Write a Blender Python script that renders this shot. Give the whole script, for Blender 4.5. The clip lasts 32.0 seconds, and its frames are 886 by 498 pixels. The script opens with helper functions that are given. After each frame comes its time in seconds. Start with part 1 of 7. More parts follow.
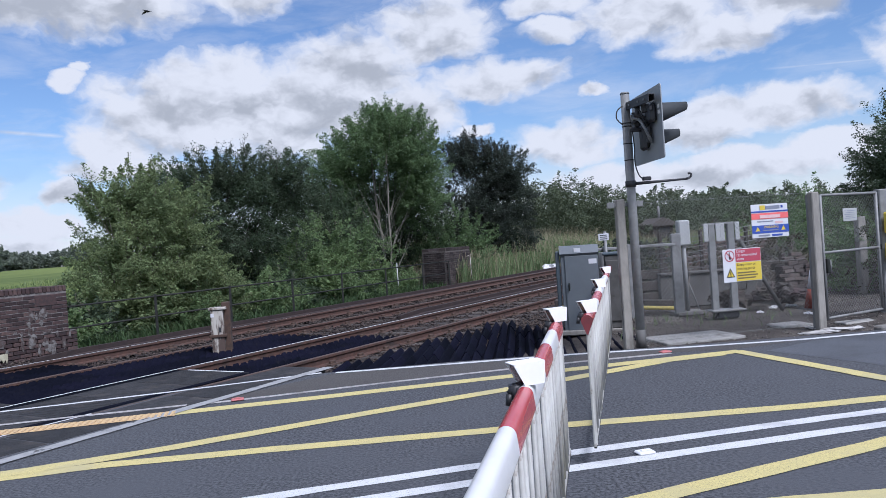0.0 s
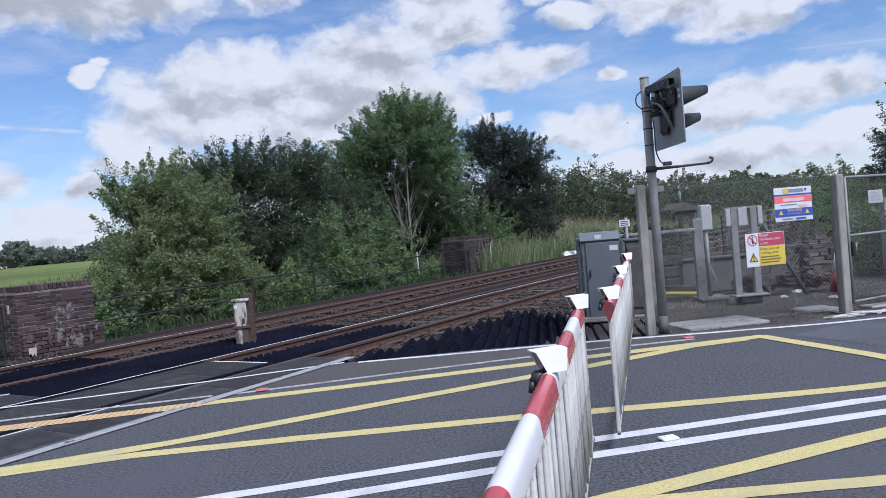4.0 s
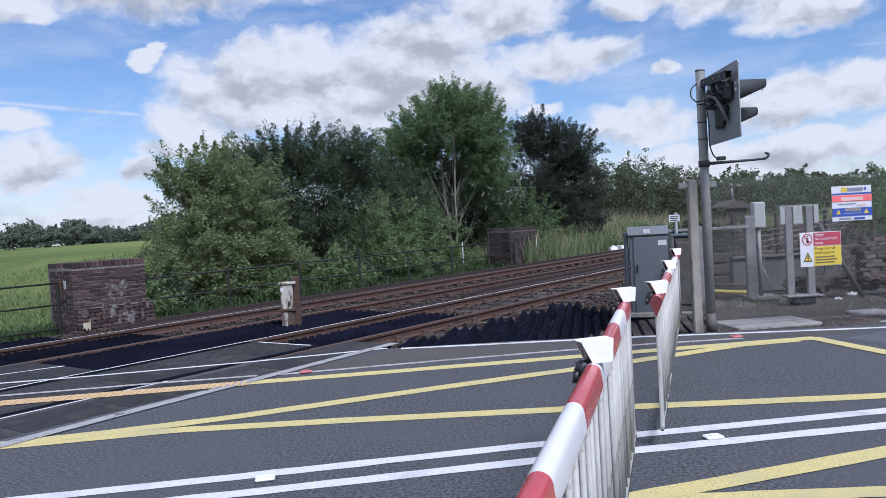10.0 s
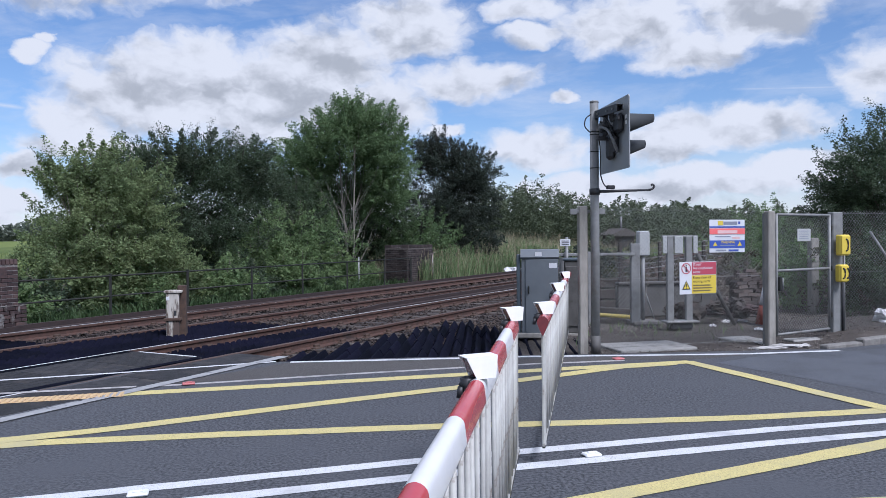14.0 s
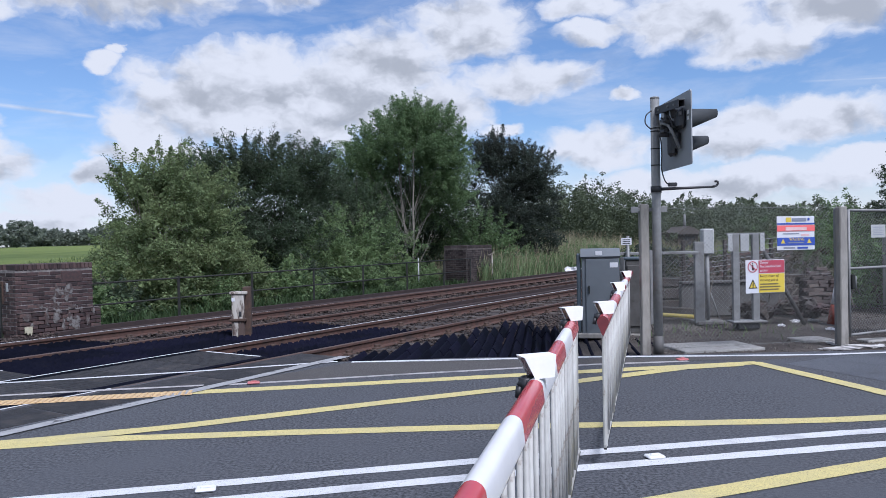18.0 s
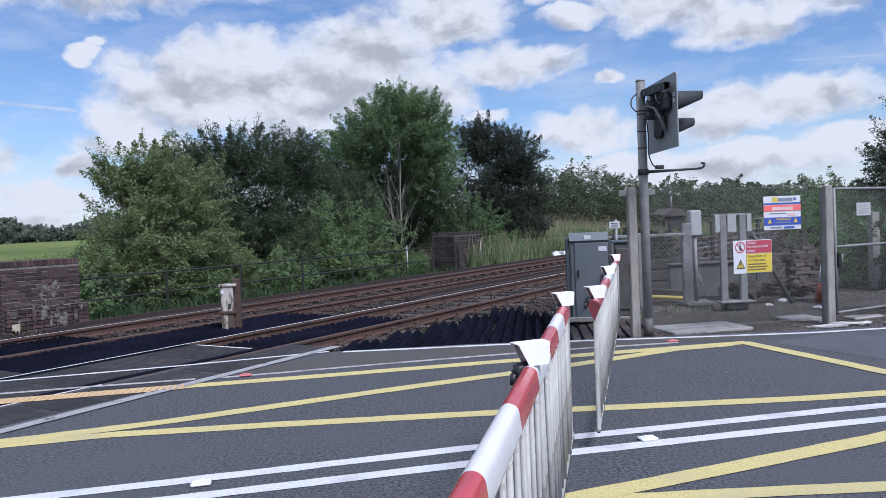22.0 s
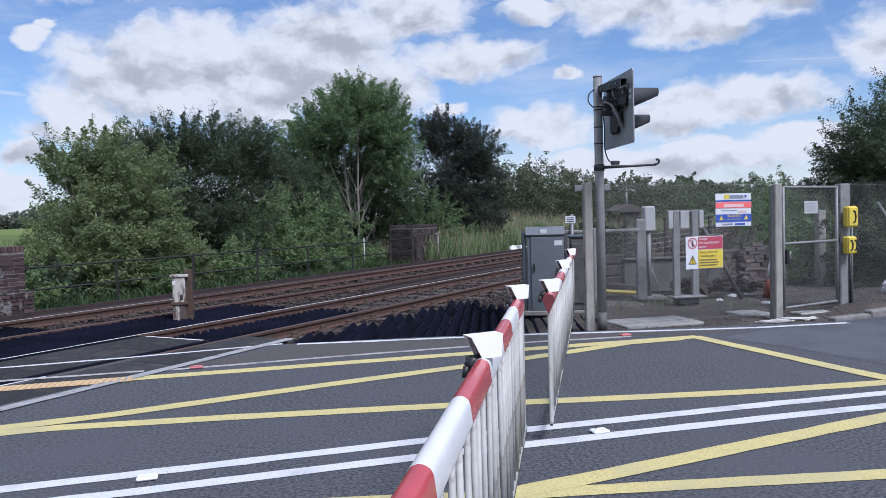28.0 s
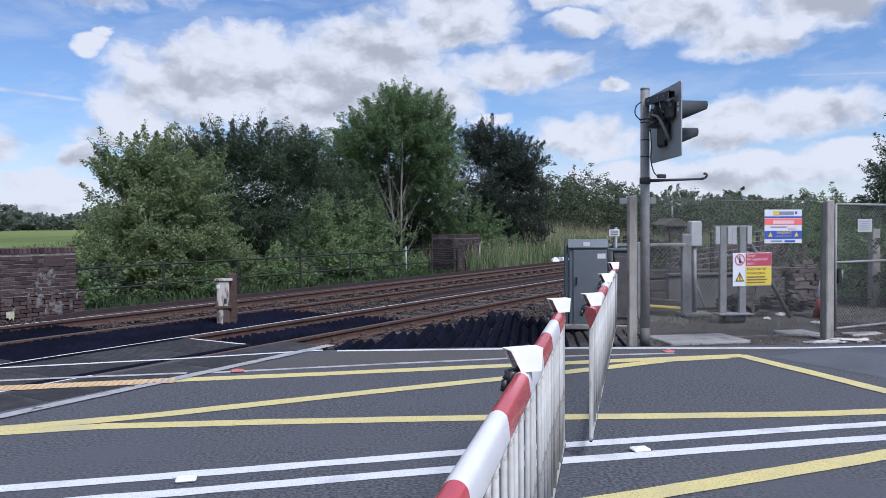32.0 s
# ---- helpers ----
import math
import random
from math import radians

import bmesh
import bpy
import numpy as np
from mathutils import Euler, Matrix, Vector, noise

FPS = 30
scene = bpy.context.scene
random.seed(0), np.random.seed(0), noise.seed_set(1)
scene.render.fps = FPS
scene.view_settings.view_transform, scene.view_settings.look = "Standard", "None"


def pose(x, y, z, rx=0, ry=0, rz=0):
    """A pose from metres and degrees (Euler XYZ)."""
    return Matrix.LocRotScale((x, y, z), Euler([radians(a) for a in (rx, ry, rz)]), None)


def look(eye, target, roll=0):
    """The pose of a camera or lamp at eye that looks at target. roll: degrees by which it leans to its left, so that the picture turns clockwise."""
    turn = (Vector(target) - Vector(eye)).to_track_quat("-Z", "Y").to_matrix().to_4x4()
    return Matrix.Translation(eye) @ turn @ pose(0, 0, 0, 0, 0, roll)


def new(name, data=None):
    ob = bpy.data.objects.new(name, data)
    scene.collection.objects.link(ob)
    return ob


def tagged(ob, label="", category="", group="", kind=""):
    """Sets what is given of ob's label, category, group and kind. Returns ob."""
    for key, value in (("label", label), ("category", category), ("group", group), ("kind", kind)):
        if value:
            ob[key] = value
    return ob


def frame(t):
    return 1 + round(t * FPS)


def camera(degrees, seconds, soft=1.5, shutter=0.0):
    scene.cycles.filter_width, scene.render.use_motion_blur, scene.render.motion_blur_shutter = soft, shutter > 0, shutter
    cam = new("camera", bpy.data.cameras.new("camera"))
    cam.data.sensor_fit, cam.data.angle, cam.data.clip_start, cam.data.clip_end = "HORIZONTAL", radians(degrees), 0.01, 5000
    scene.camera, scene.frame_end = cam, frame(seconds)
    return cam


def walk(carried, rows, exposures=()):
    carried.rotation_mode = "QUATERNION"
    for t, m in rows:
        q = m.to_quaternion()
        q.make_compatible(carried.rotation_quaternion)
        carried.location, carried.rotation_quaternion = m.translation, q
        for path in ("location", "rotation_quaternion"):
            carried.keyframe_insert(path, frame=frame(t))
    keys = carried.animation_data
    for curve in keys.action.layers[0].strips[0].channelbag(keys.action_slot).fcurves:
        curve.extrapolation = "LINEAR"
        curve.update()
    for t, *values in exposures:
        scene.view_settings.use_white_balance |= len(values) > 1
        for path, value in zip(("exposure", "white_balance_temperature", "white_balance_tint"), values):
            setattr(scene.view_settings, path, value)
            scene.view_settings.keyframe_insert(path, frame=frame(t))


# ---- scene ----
cam = camera(59.8, 32.0, soft=0.7)
PATH = [
    (0, (-0.008, 0.036, 1.518), (-0.012, 2.036, 1.499), -4.0),
    (0.5, (-0.005, 0.039, 1.516), (0.025, 2.039, 1.497), -3.7),
    (1, (-0.011, 0.031, 1.516), (0.026, 2.031, 1.498), -3.6),
    (1.5, (-0.006, 0.03, 1.518), (0.019, 2.029, 1.504), -3.5),
    (2, (-0.008, 0.017, 1.525), (-0.005, 2.017, 1.512), -3.6),
    (2.5, (-0.01, 0.02, 1.519), (-0.029, 2.02, 1.505), -3.8),
    (3, (-0.009, 0.032, 1.519), (-0.045, 2.032, 1.498), -4.1),
    (3.5, (-0.013, 0.021, 1.521), (-0.062, 2.02, 1.489), -4.5),
    (4, (-0.011, 0.025, 1.52), (-0.069, 2.023, 1.476), -4.9),
    (4.5, (-0.016, 0.038, 1.523), (-0.088, 2.036, 1.468), -5.2),
    (6.5, (0.006, 0.092, 1.524), (-0.081, 2.089, 1.473), -4.3),
    (7, (-0.033, 0.038, 1.515), (-0.113, 2.036, 1.466), -4.0),
    (7.5, (-0.013, 0.031, 1.515), (-0.094, 2.028, 1.452), -3.8),
    (8, (-0.004, 0.023, 1.513), (-0.107, 2.019, 1.429), -3.6),
    (8.5, (-0.017, 0.016, 1.51), (-0.157, 2.009, 1.409), -3.5),
    (9, (-0.023, 0.037, 1.498), (-0.199, 2.027, 1.398), -3.4),
    (9.5, (-0.028, 0.044, 1.5), (-0.218, 2.033, 1.415), -3.3),
    (10, (-0.021, 0.031, 1.503), (-0.197, 2.022, 1.442), -3.2),
    (10.5, (-0.02, 0.023, 1.504), (-0.155, 2.018, 1.467), -3.0),
    (11, (-0.019, 0.025, 1.503), (-0.102, 2.023, 1.482), -2.5),
    (11.5, (-0.01, 0.03, 1.499), (-0.048, 2.03, 1.486), -1.9),
    (12, (-0.022, 0.001, 1.499), (-0.024, 2.001, 1.485), -1.3),
    (12.5, (-0.019, 0.005, 1.5), (0.013, 2.004, 1.482), -0.9),
    (13, (-0.004, 0.008, 1.496), (0.063, 2.007, 1.472), -0.6),
    (13.5, (0.001, 0.015, 1.493), (0.095, 2.012, 1.464), -0.6),
    (15.5, (-0.003, -0.002, 1.496), (0.034, 1.998, 1.484), -0.3),
    (16, (0.0, 0.0, 1.494), (0.0, 2.0, 1.481), -0.4),
    (16.5, (0.002, -0.003, 1.494), (-0.039, 1.996, 1.477), -0.5),
    (17, (-0.013, -0.005, 1.497), (-0.083, 1.994, 1.476), -0.7),
    (17.5, (-0.026, 0.014, 1.496), (-0.104, 2.012, 1.474), -0.8),
    (18, (0.009, 0.005, 1.491), (-0.054, 2.004, 1.468), -1.1),
    (18.5, (0.006, 0.01, 1.498), (-0.036, 2.01, 1.473), -1.4),
    (19, (0.013, -0.004, 1.501), (-0.016, 1.996, 1.472), -1.7),
    (19.5, (0.017, -0.01, 1.502), (-0.013, 1.99, 1.465), -2.1),
    (20, (0.014, 0.009, 1.496), (-0.024, 2.009, 1.452), -2.4),
    (20.5, (0.005, 0.019, 1.496), (-0.038, 2.018, 1.445), -2.5),
    (21, (0.004, 0.014, 1.498), (-0.041, 2.013, 1.442), -2.6),
    (21.5, (-0.002, 0.003, 1.5), (-0.043, 2.001, 1.444), -2.5),
    (22, (-0.004, 0.013, 1.5), (-0.037, 2.012, 1.442), -2.4),
    (22.5, (-0.001, 0.018, 1.495), (-0.024, 2.017, 1.433), -2.3),
    (23, (-0.002, 0.018, 1.493), (-0.016, 2.017, 1.423), -2.2),
    (23.5, (-0.006, 0.02, 1.491), (-0.014, 2.019, 1.412), -2.1),
    (24, (-0.002, 0.013, 1.496), (-0.007, 2.012, 1.41), -2.1),
    (24.5, (0.002, 0.018, 1.49), (0.001, 2.016, 1.404), -2.2),
    (25, (0.006, 0.023, 1.489), (0.013, 2.021, 1.403), -2.3),
    (25.5, (0.012, 0.019, 1.496), (0.036, 2.017, 1.412), -2.4),
    (26, (0.008, 0.033, 1.495), (0.052, 2.031, 1.414), -2.5),
    (26.5, (0.016, 0.039, 1.494), (0.075, 2.036, 1.415), -2.7),
    (28.5, (0.01, 0.046, 1.486), (0.101, 2.042, 1.406), -0.9),
    (29, (0.015, 0.042, 1.479), (0.122, 2.037, 1.397), -0.2),
    (29.5, (0.022, 0.033, 1.483), (0.128, 2.029, 1.403), 0.0),
    (30, (0.02, 0.031, 1.485), (0.111, 2.028, 1.411), -0.1),
    (30.5, (0.025, 0.024, 1.491), (0.092, 2.022, 1.422), -0.5),
    (31, (0.025, 0.031, 1.489), (0.064, 2.029, 1.426), -0.6),
    (31.5, (0.02, 0.029, 1.488), (0.023, 2.028, 1.431), -0.6),
    (32, (0.014, 0.069, 1.493), (-0.018, 2.068, 1.441), -0.4),
]
walk(cam, [(t, look(eye, target, roll)) for t, eye, target, roll in PATH], exposures=[(0.0, 0.42, 5500, 17), (32.0, 0.42, 5500, 17)])

# ---------------------------------------------------------------- light
SUN_ELEV, SUN_AZ = radians(54), radians(143)   # sun high, behind and to the right of the viewer, veiled by cloud


def build_world():
    w = bpy.data.worlds.new("sky")
    scene.world = w
    w.use_nodes = True
    nt = w.node_tree
    N, L = nt.nodes, nt.links
    N.clear()

    def node(kind, **kw):
        n = N.new(kind)
        for k, v in kw.items():
            n.inputs[k].default_value = v
        return n

    def mth(op, a, b=None, c=None, clamp=False):
        n = N.new("ShaderNodeMath")
        n.operation, n.use_clamp = op, clamp
        for i, v in enumerate((a, b, c)):
            if v is None:
                continue
            if isinstance(v, (int, float)):
                n.inputs[i].default_value = v
            else:
                L.new(v, n.inputs[i])
        return n.outputs[0]

    tc = N.new("ShaderNodeTexCoord")
    sep = N.new("ShaderNodeSeparateXYZ")
    L.new(tc.outputs["Generated"], sep.inputs[0])
    x, y, z = sep.outputs
    az = mth("ARCTAN2", x, y)
    el = mth("ARCSINE", z)
    # cloud space: flattened towards the horizon
    comb = N.new("ShaderNodeCombineXYZ")
    L.new(mth("MULTIPLY", az, 1.0), comb.inputs[0])
    L.new(mth("MULTIPLY", el, 2.1), comb.inputs[1])
    comb.inputs[2].default_value = 3.7

    def noise_tex(scale, detail, rough, dist=0.0, vec=None):
        n = N.new("ShaderNodeTexNoise")
        n.inputs["Scale"].default_value = scale
        n.inputs["Detail"].default_value = detail
        n.inputs["Roughness"].default_value = rough
        n.inputs["Distortion"].default_value = dist
        L.new(vec or comb.outputs[0], n.inputs["Vector"])
        return n.outputs["Fac"]

    # cloud space pushed about at two sizes, so that the banks get cauliflower edges
    def warped(up):
        c = N.new("ShaderNodeCombineXYZ")
        L.new(mth("ADD", az, up * 0.35), c.inputs[0])
        L.new(mth("MULTIPLY", mth("ADD", el, up), 1.5), c.inputs[1])
        c.inputs[2].default_value = 3.7
        out = c.outputs[0]
        for scale, detail, push in ((15.0, 2.0, 0.05), (46.0, 5.0, 0.024)):
            n = N.new("ShaderNodeTexNoise")
            n.inputs["Scale"].default_value, n.inputs["Detail"].default_value, n.inputs["Roughness"].default_value = scale, detail, 0.55
            L.new(c.outputs[0], n.inputs["Vector"])
            v = N.new("ShaderNodeVectorMath")
            v.operation = "MULTIPLY_ADD"
            L.new(n.outputs["Color"], v.inputs[0])
            v.inputs[1].default_value = (push, push * 1.1, 0.0)
            L.new(out, v.inputs[2])
            out = v.outputs[0]
        sp = N.new("ShaderNodeSeparateXYZ")
        L.new(out, sp.inputs[0])
        return mth("SUBTRACT", sp.outputs[0], 0.037), mth("MULTIPLY", mth("SUBTRACT", sp.outputs[1], 0.0407), 1 / 1.5), out

    # cumulus banks: azimuth, elevation, half widths (degrees)
    main_bank = [(-18.3, 10.2, 6.2, 3.0), (-10.9, 10.2, 7.4, 3.8), (-14.8, 12.6, 4.7, 1.9), (-5.9, 12.8, 5.4, 2.9), (0.4, 15.4, 4.6, 2.8), (4.6, 11.5, 5.2, 1.5),
                 (-3.4, 9.6, 5.2, 2.6), (-23.1, 8.1, 2.8, 1.7), (-22.1, 6.5, 4.3, 0.9), (2.8, 7.8, 1.7, 0.6), (-25.3, 12.5, 1.2, 0.75), (-24.3, 13.3, 0.7, 0.5), (-25.5, 18.1, 9.5, 3.1), (-13.2, 18.6, 3.6, 2.1)]
    right_bank = [(9.1, 14.5, 2.5, 0.8), (16.3, 14.9, 5.4, 1.9), (20.8, 12.9, 3.9, 1.5), (25.1, 15.9, 5.4, 3.1), (9.1, 16.3, 3.3, 0.9), (11.9, 10.2, 1.3, 0.5), (9.5, 6.4, 4.0, 1.8),
                  (23.3, 7.6, 6.2, 1.6), (18.4, 6.5, 4.6, 1.3), (22.2, 3.9, 6.8, 1.3), (15.0, 3.4, 7.4, 1.5), (27.7, 4.5, 3.9, 1.3), (34.0, 10.5, 4.5, 2.2), (43.0, 13.0, 6.0, 4.0)]
    low_bank = [(-25.7, 5.0, 1.5, 0.9), (-27.9, 3.0, 3.6, 1.3), (-30.5, 1.4, 5.2, 1.1), (-32.6, 5.4, 3.4, 2.0), (-33.4, 8.3, 2.2, 0.9), (-43.0, 10.0, 6.0, 3.5), (-33.5, 15.5, 3.2, 1.2)]

    def field(u, w):
        """How deep in the banks a direction lies, and how low in them."""
        deep, lows, shares = None, None, None
        for a, e, ra, re in main_bank + right_bank + low_bank:
            du = mth("MULTIPLY", mth("SUBTRACT", u, radians(a)), 1 / radians(ra))
            dv = mth("MULTIPLY", mth("SUBTRACT", w, radians(e)), 1 / radians(re))
            one = mth("SUBTRACT", 1.0, mth("ADD", mth("MULTIPLY", du, du), mth("MULTIPLY", dv, dv)))
            size = min(1.0, re / 2.8) ** 1.1
            share = mth("MULTIPLY", one, size, clamp=True)
            low = mth("MULTIPLY", share, dv)
            lows, shares = (low, share) if lows is None else (mth("ADD", lows, low), mth("ADD", shares, share))
            body = share if deep is None else mth("MAXIMUM", body, share)
            deep = one if deep is None else mth("MAXIMUM", deep, one)
        return deep, body, mth("DIVIDE", lows, mth("ADD", shares, 0.22))

    u0, w0, space = warped(0.0)
    mask, body, lowness = field(u0, w0)
    above = warped(0.02)[2]
    billow = noise_tex(17.0, 4.0, 0.52, 0.0, space)
    billow_above = noise_tex(17.0, 4.0, 0.52, 0.0, above)
    # above and round about the clouds go on in a plain broken pattern
    away = mth("SUBTRACT", mth("MULTIPLY", noise_tex(2.6, 4.0, 0.5), 6.0), 2.9)
    side = mth("MAXIMUM", mth("MULTIPLY", mth("SUBTRACT", mth("ABSOLUTE", az), radians(44)), 4.0, clamp=True),
               mth("MULTIPLY", mth("SUBTRACT", el, radians(20)), 6.0, clamp=True))
    mask = mth("MAXIMUM", mth("MAXIMUM", mask, -1.4), mth("ADD", mth("MULTIPLY", away, side), mth("MULTIPLY", mth("SUBTRACT", side, 1.0), 3.0)))
    dens = mth("ADD", mask, mth("ADD", mth("MULTIPLY", mth("SUBTRACT", noise_tex(26.0, 6.0, 0.58, 0.0, space), 0.5), 1.5), mth("MULTIPLY", mth("SUBTRACT", billow, 0.5), 1.2)))
    cover = N.new("ShaderNodeMapRange")
    cover.interpolation_type = "SMOOTHSTEP"
    L.new(dens, cover.inputs[0])
    cover.inputs[1].default_value, cover.inputs[2].default_value = -0.55, 0.62
    # pale haze low down, thin veils higher up
    haze = N.new("ShaderNodeMapRange")
    haze.interpolation_type = "SMOOTHSTEP"
    L.new(el, haze.inputs[0])
    haze.inputs[1].default_value, haze.inputs[2].default_value = radians(8.5), radians(0.5)
    veil_space = N.new("ShaderNodeCombineXYZ")
    L.new(mth("ADD", az, mth("MULTIPLY", el, 0.6)), veil_space.inputs[0])
    L.new(mth("SUBTRACT", mth("MULTIPLY", el, 4.2), mth("MULTIPLY", az, 0.5)), veil_space.inputs[1])
    veil = mth("MULTIPLY", mth("SUBTRACT", noise_tex(5.0, 6.0, 0.6, 0.4, veil_space.outputs[0]), 0.46, clamp=True), 1.5)
    alpha = mth("MAXIMUM", cover.outputs[0], mth("MAXIMUM", mth("MULTIPLY", haze.outputs[0], 0.66), veil), clamp=True)

    def vapour_trail(e, a, slope, width, lo, hi, strength):
        off = mth("ABSOLUTE", mth("SUBTRACT", mth("SUBTRACT", el, radians(e)), mth("MULTIPLY", mth("SUBTRACT", az, radians(a)), slope)))
        line = mth("SUBTRACT", 1.0, mth("MULTIPLY", off, 1 / radians(width)), clamp=True)
        ends = mth("MULTIPLY", mth("MULTIPLY", mth("SUBTRACT", az, radians(lo)), 30.0, clamp=True), mth("MULTIPLY", mth("SUBTRACT", radians(hi), az), 30.0, clamp=True))
        return mth("MULTIPLY", mth("MULTIPLY", line, ends), mth("MULTIPLY", noise_tex(30.0, 3.0, .5), strength))

    alpha = mth("MAXIMUM", alpha, vapour_trail(9.05, -29.8, -0.08, 0.2, -60.0, -25.0, 1.2), clamp=True)
    alpha = mth("MAXIMUM", alpha, vapour_trail(10.08, 23.65, -0.064, 0.16, 23.0, 34.0, 0.8), clamp=True)
    # cloud tone: bright tops and edges, soft grey bellies
    thick = N.new("ShaderNodeMapRange")
    thick.interpolation_type = "SMOOTHSTEP"
    shade = mth("ADD", mth("MULTIPLY", mth("SUBTRACT", body, 0.3), 0.8), mth("MULTIPLY", lowness, -0.5))
    shade = mth("ADD", shade, mth("MULTIPLY", mth("SUBTRACT", billow_above, billow), 2.6))
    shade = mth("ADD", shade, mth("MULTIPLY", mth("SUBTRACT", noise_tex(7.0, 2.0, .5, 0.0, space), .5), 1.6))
    L.new(shade, thick.inputs[0])
    thick.inputs[1].default_value, thick.inputs[2].default_value = -0.2, 0.95
    tone = N.new("ShaderNodeMix")
    tone.data_type = "RGBA"
    L.new(thick.outputs[0], tone.inputs[0])
    tone.inputs[6].default_value = (1.0, 0.99, 0.94, 1)
    tone.inputs[7].default_value = (0.58, 0.59, 0.58, 1)
    sky = N.new("ShaderNodeTexSky")
    sky.sky_type, sky.sun_disc = "NISHITA", False
    sky.sun_elevation, sky.sun_rotation = SUN_ELEV, SUN_AZ
    sky.air_density, sky.dust_density, sky.ozone_density = 1.0, 0.3, 3.5
    bg1, bg2, mix = N.new("ShaderNodeBackground"), N.new("ShaderNodeBackground"), N.new("ShaderNodeMixShader")
    L.new(sky.outputs[0], bg1.inputs[0])
    bg1.inputs[1].default_value = SKY
    L.new(tone.outputs[2], bg2.inputs[0])
    bg2.inputs[1].default_value = CLOUD
    L.new(alpha, mix.inputs[0])
    L.new(bg1.outputs[0], mix.inputs[1])
    L.new(bg2.outputs[0], mix.inputs[2])
    out = N.new("ShaderNodeOutputWorld")
    L.new(mix.outputs[0], out.inputs[0])


SKY, CLOUD = 0.085, 0.60
build_world()
sun = new("sun", bpy.data.lights.new("sun", "SUN"))
sun.data.energy, sun.data.angle, sun.data.color = 3.5, radians(20), (1.0, 0.95, 0.88)
sun.matrix_world = look((math.sin(SUN_AZ) * 50, math.cos(SUN_AZ) * 50, 60), (0, 0, 0))

# ---------------------------------------------------------------- materials
MATS = {}


def mat(name, base, rough=0.7, second=None, scale=6.0, amount=0.5, metal=0.0, bump=0.0, bump_scale=60.0, stain=None, stain_scale=1.2,
        stain_at=(0.52, 0.7), stretch=(1, 1, 1), random_tone=0.0, spec=0.5, through_light=0.0, island=False, fade=None, fade_scale=1.0, fade_at=(.45, .7)):
    """A surface with grain (second colour), stains or wear, relief and a tone that changes from piece to piece."""
    if name in MATS:
        return MATS[name]
    m = bpy.data.materials.new(name)
    m.use_nodes = True
    nt = m.node_tree
    N, L = nt.nodes, nt.links
    bs = N["Principled BSDF"]
    tc, mp = N.new("ShaderNodeTexCoord"), N.new("ShaderNodeMapping")
    L.new(tc.outputs["Object"], mp.inputs[0])
    mp.inputs["Scale"].default_value = stretch

    def nz(s, d=5.0, r=0.6):
        n = N.new("ShaderNodeTexNoise")
        n.inputs["Scale"].default_value, n.inputs["Detail"].default_value, n.inputs["Roughness"].default_value = s, d, r
        L.new(mp.outputs[0], n.inputs["Vector"])
        return n.outputs["Fac"]

    def ramp(v, a, b):
        r = N.new("ShaderNodeMapRange")
        r.interpolation_type = "SMOOTHSTEP"
        r.inputs[1].default_value, r.inputs[2].default_value = a, b
        L.new(v, r.inputs[0])
        return r.outputs[0]

    def mixc(f, a, b):
        x = N.new("ShaderNodeMix")
        x.data_type = "RGBA"
        for s, v in ((x.inputs[0], f), (x.inputs[6], a), (x.inputs[7], b)):
            if isinstance(v, (int, float)):
                s.default_value = v
            elif isinstance(v, tuple):
                s.default_value = (*v, 1)
            else:
                L.new(v, s)
        return x.outputs[2]

    second = second or tuple(c * 0.7 for c in base)
    sc = N.new("ShaderNodeMath")
    sc.operation = "MULTIPLY"
    L.new(ramp(nz(scale), 0.35, 0.65), sc.inputs[0])
    sc.inputs[1].default_value = amount
    col = mixc(sc.outputs[0], base, second)
    if stain:
        col = mixc(ramp(nz(stain_scale, 7.0, 0.65), *stain_at), col, stain)
    if fade:
        col = mixc(ramp(nz(fade_scale, 6.0, 0.6), *fade_at), col, fade)
    if random_tone:
        if island:
            g = N.new("ShaderNodeNewGeometry")
            rnd = g.outputs["Random Per Island"]
        else:
            g = N.new("ShaderNodeObjectInfo")
            rnd = g.outputs["Random"]
        hs = N.new("ShaderNodeHueSaturation")
        r = N.new("ShaderNodeMapRange")
        r.inputs[3].default_value, r.inputs[4].default_value = 1 - random_tone, 1 + random_tone
        L.new(rnd, r.inputs[0])
        L.new(r.outputs[0], hs.inputs["Value"])
        r2 = N.new("ShaderNodeMapRange")
        r2.inputs[3].default_value, r2.inputs[4].default_value = 0.5 - 0.03 * random_tone, 0.5 + 0.03 * random_tone
        L.new(rnd, r2.inputs[0])
        L.new(r2.outputs[0], hs.inputs["Hue"])
        L.new(col, hs.inputs["Color"])
        col = hs.outputs[0]
    L.new(col, bs.inputs["Base Color"])
    bs.inputs["Roughness"].default_value, bs.inputs["Metallic"].default_value = rough, metal
    bs.inputs["Specular IOR Level"].default_value = spec
    if bump:
        b = N.new("ShaderNodeBump")
        b.inputs["Strength"].default_value, b.inputs["Distance"].default_value = min(1.0, bump), 0.01
        L.new(nz(bump_scale, 4.0), b.inputs["Height"])
        L.new(b.outputs[0], bs.inputs["Normal"])
    if through_light:
        tr, ad = N.new("ShaderNodeBsdfTranslucent"), N.new("ShaderNodeMixShader")
        L.new(col, tr.inputs[0])
        ad.inputs[0].default_value = through_light
        L.new(bs.outputs[0], ad.inputs[1])
        L.new(tr.outputs[0], ad.inputs[2])
        L.new(ad.outputs[0], N["Material Output"].inputs[0])
    MATS[name] = m
    return m


